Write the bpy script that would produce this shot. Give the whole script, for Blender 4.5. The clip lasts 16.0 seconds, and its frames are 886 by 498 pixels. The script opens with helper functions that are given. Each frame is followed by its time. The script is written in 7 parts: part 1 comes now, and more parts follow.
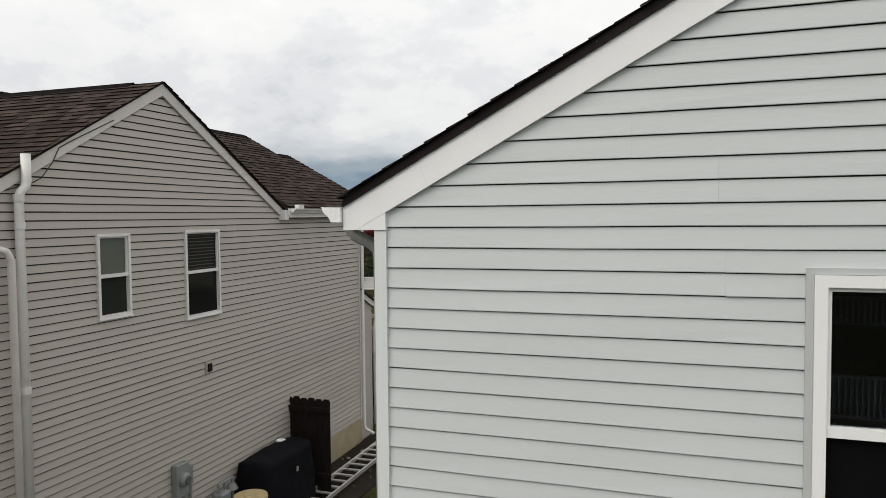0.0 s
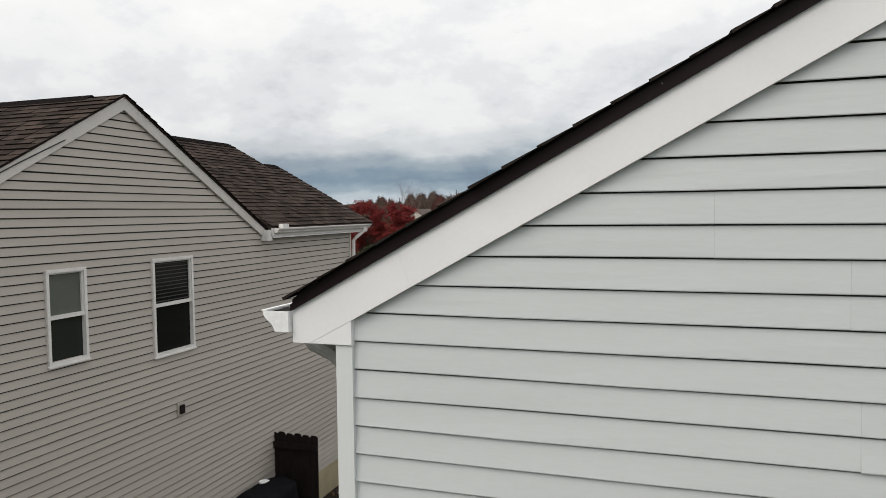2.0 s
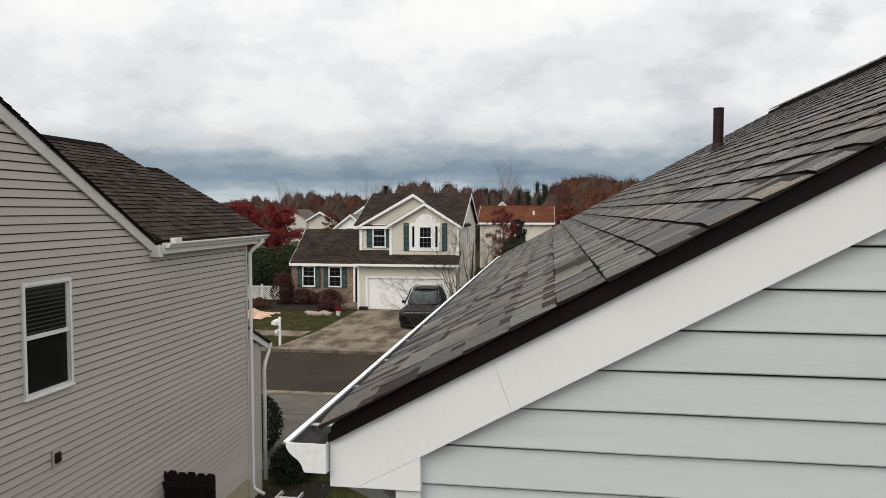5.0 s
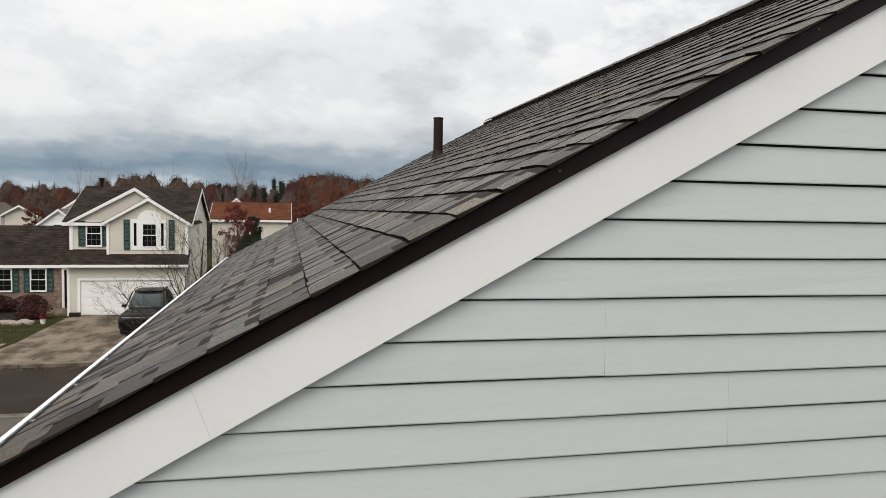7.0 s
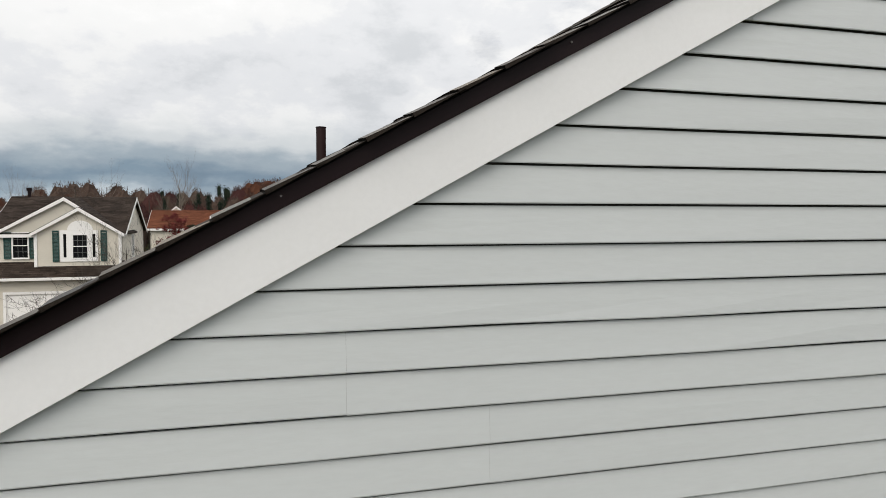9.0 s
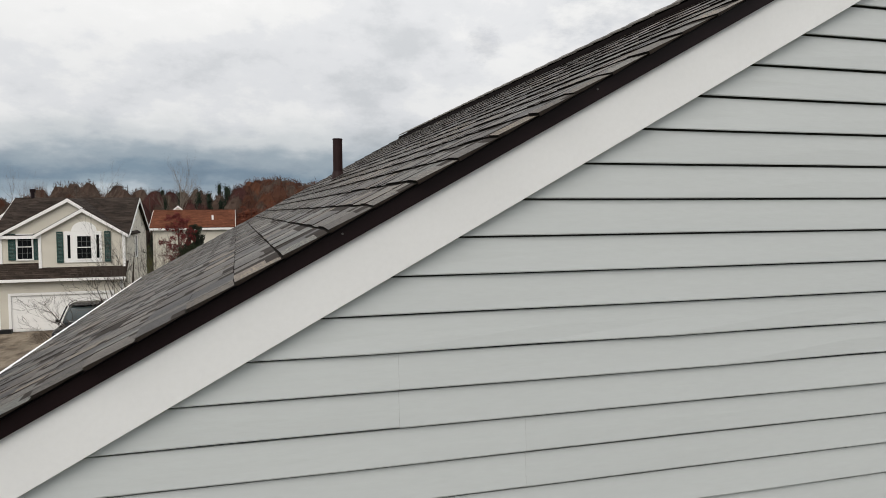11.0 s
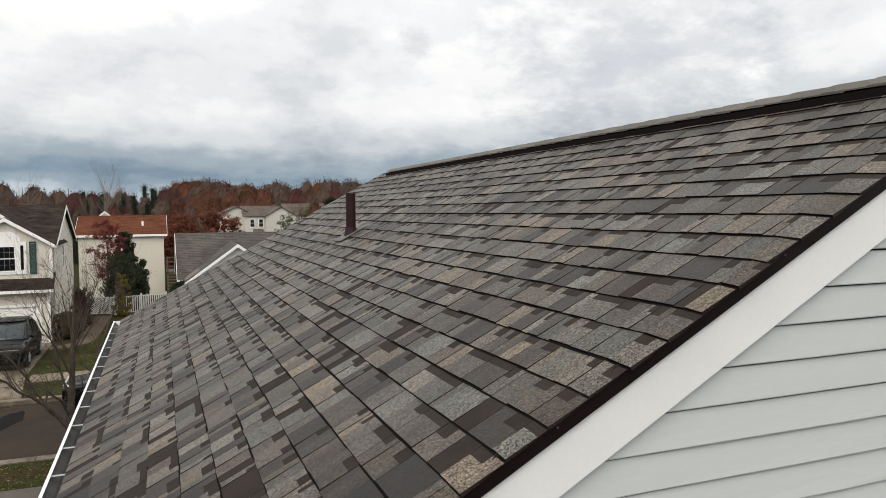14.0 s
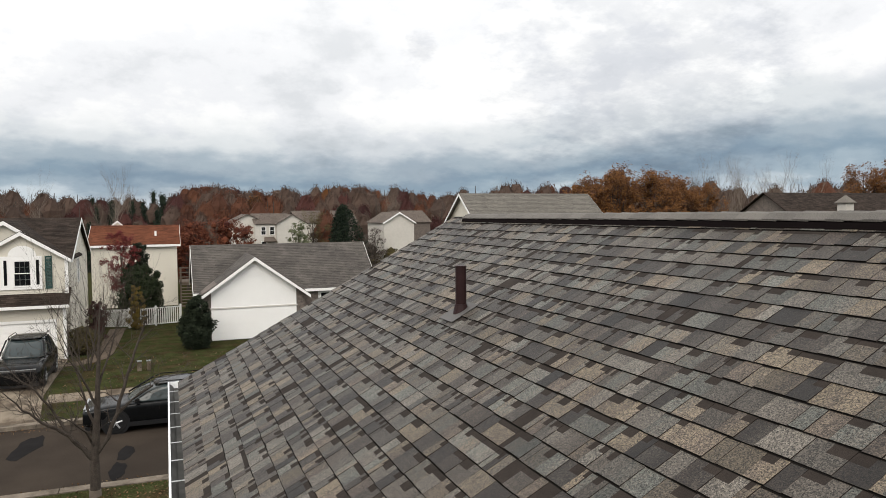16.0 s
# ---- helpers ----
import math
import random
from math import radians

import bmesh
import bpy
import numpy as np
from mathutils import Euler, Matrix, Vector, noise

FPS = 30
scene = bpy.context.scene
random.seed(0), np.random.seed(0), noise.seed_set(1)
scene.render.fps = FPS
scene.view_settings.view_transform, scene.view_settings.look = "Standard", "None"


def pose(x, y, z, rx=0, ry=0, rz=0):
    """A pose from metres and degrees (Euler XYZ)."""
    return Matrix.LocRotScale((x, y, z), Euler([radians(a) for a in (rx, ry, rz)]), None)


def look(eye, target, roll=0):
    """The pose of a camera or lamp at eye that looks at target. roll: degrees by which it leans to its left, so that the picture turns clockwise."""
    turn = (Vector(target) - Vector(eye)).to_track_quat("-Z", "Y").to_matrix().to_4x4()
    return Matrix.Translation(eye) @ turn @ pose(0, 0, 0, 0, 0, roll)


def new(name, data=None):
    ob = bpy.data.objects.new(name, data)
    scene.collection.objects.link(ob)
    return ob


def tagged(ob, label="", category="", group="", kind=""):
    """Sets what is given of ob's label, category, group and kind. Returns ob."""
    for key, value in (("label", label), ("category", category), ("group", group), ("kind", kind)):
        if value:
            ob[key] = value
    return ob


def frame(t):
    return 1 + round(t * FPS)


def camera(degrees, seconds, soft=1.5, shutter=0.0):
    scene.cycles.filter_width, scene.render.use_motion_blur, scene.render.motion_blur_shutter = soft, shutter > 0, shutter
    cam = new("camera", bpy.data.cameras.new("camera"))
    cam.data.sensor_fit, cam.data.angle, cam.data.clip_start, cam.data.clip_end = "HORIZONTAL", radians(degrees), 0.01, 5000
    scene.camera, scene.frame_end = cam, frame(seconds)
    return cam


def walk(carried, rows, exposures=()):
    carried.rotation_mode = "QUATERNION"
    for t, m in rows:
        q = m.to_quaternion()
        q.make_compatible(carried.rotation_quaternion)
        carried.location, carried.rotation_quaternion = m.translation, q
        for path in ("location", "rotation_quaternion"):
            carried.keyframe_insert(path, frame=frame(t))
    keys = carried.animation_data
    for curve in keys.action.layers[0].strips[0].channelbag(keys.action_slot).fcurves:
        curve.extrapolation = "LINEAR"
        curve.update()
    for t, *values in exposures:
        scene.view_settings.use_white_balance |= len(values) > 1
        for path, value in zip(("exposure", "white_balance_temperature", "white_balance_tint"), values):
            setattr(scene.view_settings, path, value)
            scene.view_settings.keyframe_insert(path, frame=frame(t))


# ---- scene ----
cam = camera(64.16, 16.0, soft=0.9)
PATH = [
    (0, 1.588, -3.704, 5.740, 87.32, 0.54, 18.71),
    (0.5, 1.567, -3.593, 5.887, 87.22, 0.58, 18.67),
    (1, 1.492, -3.375, 5.957, 87.19, 0.52, 18.69),
    (1.5, 1.402, -3.021, 6.056, 87.05, 0.65, 18.65),
    (2, 1.239, -2.547, 6.189, 86.98, 0.69, 18.64),
    (2.5, 0.837, -2.150, 6.335, 87.05, 0.63, 18.64),
    (3, 0.448, -1.915, 6.450, 87.22, 0.59, 17.29),
    (3.2, 0.397, -1.906, 6.472, 87.36, 0.13, 15.20),
    (5.3, 0.346, -1.954, 6.452, 86.76, 0.01, 6.36),
    (5.5, 0.334, -1.941, 6.452, 86.67, -0.08, 4.15),
    (6, 0.304, -1.914, 6.459, 86.67, -0.42, -1.32),
    (6.5, 0.357, -1.927, 6.489, 86.72, -0.61, -5.83),
    (7, 0.446, -1.888, 6.495, 86.87, -0.90, -12.33),
    (7.5, 0.549, -1.869, 6.521, 86.88, -0.68, -16.37),
    (8, 0.718, -1.765, 6.553, 86.95, -0.45, -16.34),
    (8.5, 0.890, -1.748, 6.542, 87.17, -0.26, -16.32),
    (8.7, 0.961, -1.798, 6.555, 87.26, -0.16, -16.27),
    (9.75, 1.215, -1.991, 6.564, 87.18, 0.10, -16.27),
    (10.8, 0.984, -2.110, 6.620, 86.92, 0.28, -16.27),
    (11, 0.888, -2.052, 6.670, 86.95, 0.39, -16.25),
    (11.5, 0.683, -1.935, 6.856, 86.98, 0.48, -16.27),
    (12, 0.513, -1.863, 7.045, 87.26, 0.36, -16.23),
    (12.5, 0.367, -1.894, 7.141, 87.22, 0.46, -16.26),
    (13, 0.287, -1.938, 7.130, 87.18, 0.21, -20.33),
    (13.5, 0.244, -1.902, 7.148, 86.99, 0.36, -21.82),
    (14, 0.202, -1.667, 7.190, 86.90, 0.43, -21.80),
    (14.5, 0.138, -1.307, 7.215, 86.95, 0.69, -21.52),
    (15, -0.006, -1.035, 7.345, 87.18, 0.48, -21.44),
    (15.5, -0.196, -0.844, 7.571, 87.12, 0.54, -21.42),
    (16, -0.362, -0.573, 7.759, 87.18, 0.44, -21.38),
]
walk(cam, [(t, pose(*p)) for t, *p in PATH], exposures=[(0.0, 0.0, 6530, 10), (8.7, 0.02, 6530, 10), (11.0, -0.08, 6530, 10), (12.5, -0.11, 6560, 10), (13.5, 0.05, 6560, 10), (15.0, 0.18, 6560, 10), (16.0, 0.24, 6560, 10)])

# ---- sky and sun: a bright overcast with heavy blue-grey cloud low down ----
world = bpy.data.worlds.new("world")
scene.world = world
world.use_nodes = True
wn, wl = world.node_tree.nodes, world.node_tree.links
wn.clear()
SUN_EL, SUN_AZ = 46.0, 215.0          # degrees; azimuth from +y, clockwise
sky = wn.new("ShaderNodeTexSky")
sky.sky_type = "NISHITA"
sky.sun_disc = False
sky.sun_elevation, sky.sun_rotation = radians(SUN_EL), radians(SUN_AZ)
sky.air_density, sky.dust_density, sky.ozone_density = 1.0, 2.0, 1.0
tc = wn.new("ShaderNodeTexCoord")
sep = wn.new("ShaderNodeSeparateXYZ")
wl.new(tc.outputs["Generated"], sep.inputs[0])


def wmath(op, a, b=None, c=None, clamp=False):
    n = wn.new("ShaderNodeMath")
    n.operation, n.use_clamp = op, clamp
    for i, v in enumerate((a, b, c)):
        if v is None:
            continue
        if isinstance(v, (int, float)):
            n.inputs[i].default_value = v
        else:
            wl.new(v, n.inputs[i])
    return n.outputs[0]


def wnoise(scale, detail, rough, stretch, shift, lift=0.22):
    """Cloud noise on a flat layer of cloud overhead, so that it flattens towards the horizon."""
    den = wmath("ADD", wmath("MAXIMUM", sep.outputs[2], 0.0), lift)
    cx, cy = wmath("DIVIDE", sep.outputs[0], den), wmath("DIVIDE", sep.outputs[1], den)
    com = wn.new("ShaderNodeCombineXYZ")
    wl.new(wmath("MULTIPLY_ADD", cx, stretch, shift), com.inputs[0])
    wl.new(cy, com.inputs[1])
    com.inputs[2].default_value = shift
    n = wn.new("ShaderNodeTexNoise")
    n.inputs["Scale"].default_value, n.inputs["Detail"].default_value, n.inputs["Roughness"].default_value = scale, detail, rough
    wl.new(com.outputs[0], n.inputs["Vector"])
    return n.outputs["Fac"]


def wramp(fac, stops, mode="EASE"):
    n = wn.new("ShaderNodeValToRGB")
    n.color_ramp.interpolation = mode
    while len(n.color_ramp.elements) < len(stops):
        n.color_ramp.elements.new(0.5)
    for e, (p, c) in zip(n.color_ramp.elements, stops):
        e.position, e.color = p, (*c, 1)
    wl.new(fac, n.inputs[0])
    return n.outputs[0]


def wmix(fac, a, b):
    n = wn.new("ShaderNodeMix")
    n.data_type = "RGBA"
    for sock, v in ((n.inputs[0], fac), (n.inputs[6], a), (n.inputs[7], b)):
        if isinstance(v, (int, float)):
            sock.default_value = v
        elif isinstance(v, tuple):
            sock.default_value = (*v, 1)
        else:
            wl.new(v, sock)
    return n.outputs[2]


# height over the horizon, wavering with the cloud, leads from slate blue low down to near white
big = wnoise(0.85, 5, 0.55, 1.0, 3.1)
fine = wnoise(3.6, 6, 0.6, 1.0, 7.7, 0.40)
rise = wmath("MULTIPLY", wmath("MAXIMUM", wmath("SUBTRACT", sep.outputs[0], 0.25), 0.0), 0.055)   # the dark band climbs to the east
elev = wmath("SUBTRACT", wmath("ADD", sep.outputs[2], wmath("MULTIPLY_ADD", big, 0.10, -0.05)), rise)
elev = wmath("ADD", elev, wmath("MULTIPLY_ADD", fine, 0.075, -0.0375))
layer = wramp(wmath("MULTIPLY", elev, 2.5, clamp=True), (
    (0.00, (0.66, 0.72, 0.765)), (0.030, (0.57, 0.645, 0.705)), (0.068, (0.36, 0.45, 0.53)), (0.110, (0.25, 0.34, 0.43)), (0.165, (0.38, 0.455, 0.525)),
    (0.245, (0.72, 0.755, 0.785)), (0.35, (0.97, 0.975, 0.985)), (0.7, (1.09, 1.09, 1.09)), (1.0, (1.36, 1.36, 1.36))))
puffs = wramp(wnoise(3.3, 8, 0.60, 1.0, 1.3, 0.42), ((0.30, (0.76, 0.78, 0.80)), (0.45, (0.92, 0.93, 0.945)), (0.55, (1.03, 1.03, 1.02)), (0.75, (1.14, 1.13, 1.12))))


def wspot(az, el, spread, tone):
    """One small ragged cloud at a bearing and height in degrees."""
    d = (math.sin(radians(az)) * math.cos(radians(el)), math.cos(radians(az)) * math.cos(radians(el)), math.sin(radians(el)))
    dot = wn.new("ShaderNodeVectorMath")
    dot.operation = "DOT_PRODUCT"
    wl.new(tc.outputs["Generated"], dot.inputs[0])
    dot.inputs[1].default_value = d
    near = wmath("DIVIDE", wmath("SUBTRACT", dot.outputs["Value"], math.cos(radians(spread))), 1 - math.cos(radians(spread)))
    near = wmath("ADD", near, wmath("MULTIPLY_ADD", wnoise(9.0, 6, 0.65, 1.0, az, 0.3), 2.4, -1.5))
    return wramp(near, ((0.0, (1, 1, 1)), (0.85, tone)))


for spot in (wspot(37.0, 12.0, 15.0, (0.80, 0.815, 0.84)), wspot(19.6, 12.8, 2.0, (0.80, 0.81, 0.83)), wspot(45.5, 9.3, 2.2, (1.16, 1.15, 1.13)), wspot(31.0, 8.6, 1.6, (1.10, 1.10, 1.09))):
    m2 = wn.new("ShaderNodeMix")
    m2.data_type, m2.blend_type = "RGBA", "MULTIPLY"
    m2.inputs[0].default_value = 1.0
    wl.new(puffs, m2.inputs[6]), wl.new(spot, m2.inputs[7])
    puffs = m2.outputs[2]
mul = wn.new("ShaderNodeMix")
mul.data_type, mul.blend_type = "RGBA", "MULTIPLY"
mul.inputs[0].default_value = 1.0
wl.new(layer, mul.inputs[6]), wl.new(puffs, mul.inputs[7])
b_sky, b_cloud = wn.new("ShaderNodeBackground"), wn.new("ShaderNodeBackground")
b_sky.inputs["Strength"].default_value = 0.05
b_cloud.inputs["Strength"].default_value = 0.90
wl.new(sky.outputs[0], b_sky.inputs["Color"]), wl.new(mul.outputs[2], b_cloud.inputs["Color"])
both = wn.new("ShaderNodeMixShader")
both.inputs[0].default_value = 0.93
out = wn.new("ShaderNodeOutputWorld")
wl.new(b_sky.outputs[0], both.inputs[1]), wl.new(b_cloud.outputs[0], both.inputs[2]), wl.new(both.outputs[0], out.inputs["Surface"])

sun = bpy.data.lights.new("sun", "SUN")
sun.energy, sun.angle, sun.color = 1.5, radians(45), (1.0, 0.93, 0.83)
az, el = radians(SUN_AZ), radians(SUN_EL)
to_sun = Vector((math.sin(az) * math.cos(el), math.cos(az) * math.cos(el), math.sin(el)))
new("sun", sun).matrix_world = look(to_sun * 60, (0, 0, 0))
scene.view_settings.exposure = 0.0

# ---- materials ----


def material(name, base, rough=0.6, metal=0.0, vary=0.12, scale=3.0, grain=0.08, gscale=60.0, bump=0.0, bscale=80.0,
             alt=None, alt_scale=1.0, alt_cut=(0.45, 0.65), spec=0.5, per_object=0.0, per_island=0.0, stretch=(1, 1, 1)):
    """A painted or mineral surface: base colour, slow stains, fine grain, a second colour in patches, relief."""
    m = bpy.data.materials.new(name)
    m.use_nodes = True
    nt = m.node_tree
    n, l = nt.nodes, nt.links
    bs = n["Principled BSDF"]
    bs.inputs["Roughness"].default_value, bs.inputs["Metallic"].default_value = rough, metal
    bs.inputs["Specular IOR Level"].default_value = spec
    geo = n.new("ShaderNodeNewGeometry")
    mp = n.new("ShaderNodeVectorMath")
    mp.operation = "MULTIPLY"
    mp.inputs[1].default_value = stretch
    l.new(geo.outputs["Position"], mp.inputs[0])
    vec = mp.outputs[0]

    def tex(sc, det=4, ro=0.55):
        t = n.new("ShaderNodeTexNoise")
        t.inputs["Scale"].default_value, t.inputs["Detail"].default_value, t.inputs["Roughness"].default_value = sc, det, ro
        l.new(vec, t.inputs["Vector"])
        return t.outputs["Fac"]

    def rng(fac, a, b, lo=0.25, hi=0.75):
        t = n.new("ShaderNodeMapRange")
        for k, v in (("From Min", lo), ("From Max", hi), ("To Min", a), ("To Max", b)):
            t.inputs[k].default_value = v
        l.new(fac, t.inputs["Value"])
        return t.outputs[0]

    def mult(a, b):
        t = n.new("ShaderNodeMath")
        t.operation = "MULTIPLY"
        l.new(a, t.inputs[0]), l.new(b, t.inputs[1])
        return t.outputs[0]

    val = mult(rng(tex(scale), 1 - vary, 1 + vary), rng(tex(gscale, 2), 1 - grain, 1 + grain))
    if per_object:
        oi = n.new("ShaderNodeObjectInfo")
        val = mult(val, rng(oi.outputs["Random"], 1 - per_object, 1 + per_object, 0, 1))
    if per_island:
        val = mult(val, rng(geo.outputs["Random Per Island"], 1 - per_island, 1 + per_island, 0, 1))
    mix = n.new("ShaderNodeMix")
    mix.data_type = "RGBA"
    mix.inputs[6].default_value = (*base, 1)
    mix.inputs[7].default_value = (*(alt or base), 1)
    if alt:
        l.new(rng(tex(alt_scale, 5, 0.6), 0, 1, *alt_cut), mix.inputs[0])
    else:
        mix.inputs[0].default_value = 0
    sc = n.new("ShaderNodeVectorMath")
    sc.operation = "SCALE"
    l.new(mix.outputs[2], sc.inputs[0]), l.new(val, sc.inputs["Scale"])
    l.new(sc.outputs[0], bs.inputs["Base Color"])
    if bump:
        b = n.new("ShaderNodeBump")
        b.inputs["Strength"].default_value, b.inputs["Distance"].default_value = min(1.0, bump), 0.01
        l.new(tex(bscale, 3), b.inputs["Height"]), l.new(b.outputs[0], bs.inputs["Normal"])
    return m


def glass_material(name, tint=(0.02, 0.025, 0.03), rough=0.03, spec=0.3):
    m = bpy.data.materials.new(name)
    m.use_nodes = True
    bs = m.node_tree.nodes["Principled BSDF"]
    bs.inputs["Base Color"].default_value = (*tint, 1)
    bs.inputs["Roughness"].default_value = rough
    bs.inputs["IOR"].default_value = 1.45
    bs.inputs["Specular IOR Level"].default_value = spec
    return m


def shingle_material(name, island):
    """Laminated asphalt shingle: each tab takes one of the blend's colours, all in coarse granules."""
    m = bpy.data.materials.new(name)
    m.use_nodes = True
    n, l = m.node_tree.nodes, m.node_tree.links
    bs = n["Principled BSDF"]
    bs.inputs["Roughness"].default_value = 0.50
    bs.inputs["Specular IOR Level"].default_value = 0.27

    def math_node(op, *args, clamp=False):
        t = n.new("ShaderNodeMath")
        t.operation, t.use_clamp = op, clamp
        for sock, v in zip(t.inputs, args):
            if isinstance(v, (int, float)):
                sock.default_value = v
            else:
                l.new(v, sock)
        return t.outputs[0]

    geo = n.new("ShaderNodeNewGeometry")
    rnd = geo.outputs["Random Per Island"] if island else n.new("ShaderNodeObjectInfo").outputs["Random"]
    gr = n.new("ShaderNodeTexVoronoi")                 # single granules
    gr.inputs["Scale"].default_value = 230
    l.new(geo.outputs["Position"], gr.inputs["Vector"])
    gsep = n.new("ShaderNodeSeparateColor")
    l.new(gr.outputs["Color"], gsep.inputs[0])
    # the blend drops run along each tab and fade into one another granule by granule
    pos = n.new("ShaderNodeSeparateXYZ")
    l.new(geo.outputs["Position"], pos.inputs[0])
    com = n.new("ShaderNodeCombineXYZ")
    l.new(math_node("MULTIPLY", rnd, 91.0), com.inputs[0]), l.new(math_node("MULTIPLY", pos.outputs[1], 7.0), com.inputs[1])
    run = n.new("ShaderNodeTexNoise")
    run.inputs["Scale"].default_value, run.inputs["Detail"].default_value = 1.0, 1.0
    l.new(com.outputs[0], run.inputs["Vector"])
    tone = math_node("MULTIPLY_ADD", run.outputs["Fac"], 0.36, math_node("MULTIPLY_ADD", math_node("FRACT", math_node("MULTIPLY", rnd, 17.3)), 0.98, -0.17))
    tone = math_node("MULTIPLY_ADD", gsep.outputs[1], 0.12, math_node("SUBTRACT", tone, 0.06))
    ramp = n.new("ShaderNodeValToRGB")
    tones = ((0.0, (0.018, 0.014, 0.011)), (0.14, (0.024, 0.018, 0.014)), (0.21, (0.050, 0.040, 0.032)), (0.32, (0.077, 0.065, 0.053)),
             (0.44, (0.106, 0.093, 0.078)), (0.52, (0.141, 0.124, 0.103)), (0.59, (0.084, 0.088, 0.078)), (0.66, (0.097, 0.095, 0.081)),
             (0.72, (0.115, 0.092, 0.071)), (0.81, (0.152, 0.121, 0.081)), (0.90, (0.103, 0.080, 0.061)), (1.0, (0.041, 0.031, 0.025)))
    while len(ramp.color_ramp.elements) < len(tones):
        ramp.color_ramp.elements.new(0.5)
    for e, (p, c) in zip(ramp.color_ramp.elements, tones):
        e.position, e.color = p, (*c, 1)
    l.new(tone, ramp.inputs[0])
    rg = n.new("ShaderNodeMapRange")
    for k, v in (("From Min", 0.0), ("From Max", 1.0), ("To Min", 0.10), ("To Max", 1.70)):
        rg.inputs[k].default_value = v
    l.new(gsep.outputs[0], rg.inputs["Value"])
    cl = n.new("ShaderNodeTexNoise")                   # granules lie in loose clusters
    cl.inputs["Scale"].default_value, cl.inputs["Detail"].default_value, cl.inputs["Roughness"].default_value = 95, 3, 0.7
    l.new(geo.outputs["Position"], cl.inputs["Vector"])
    clr = n.new("ShaderNodeMapRange")
    for k, v in (("From Min", 0.34), ("From Max", 0.66), ("To Min", 0.70), ("To Max", 1.26)):
        clr.inputs[k].default_value = v
    l.new(cl.outputs["Fac"], clr.inputs["Value"])
    st = n.new("ShaderNodeTexNoise")                   # broad weathering
    st.inputs["Scale"].default_value, st.inputs["Detail"].default_value = 2.2, 9
    l.new(geo.outputs["Position"], st.inputs["Vector"])
    sr = n.new("ShaderNodeMapRange")
    for k, v in (("From Min", 0.3), ("From Max", 0.7), ("To Min", 0.86), ("To Max", 1.14)):
        sr.inputs[k].default_value = v
    l.new(st.outputs["Fac"], sr.inputs["Value"])
    sc = n.new("ShaderNodeVectorMath")
    sc.operation = "SCALE"
    l.new(ramp.outputs[0], sc.inputs[0]), l.new(math_node("MULTIPLY", math_node("MULTIPLY", math_node("MULTIPLY", rg.outputs[0], clr.outputs[0]), sr.outputs[0]), math_node("MULTIPLY_ADD", math_node("FRACT", math_node("MULTIPLY", rnd, 43.7)), 0.74, 0.52)), sc.inputs["Scale"])
    l.new(sc.outputs[0], bs.inputs["Base Color"])
    b = n.new("ShaderNodeBump")
    b.inputs["Strength"].default_value, b.inputs["Distance"].default_value = 0.5, 0.003
    l.new(gsep.outputs[0], b.inputs["Height"]), l.new(b.outputs[0], bs.inputs["Normal"])
    return m


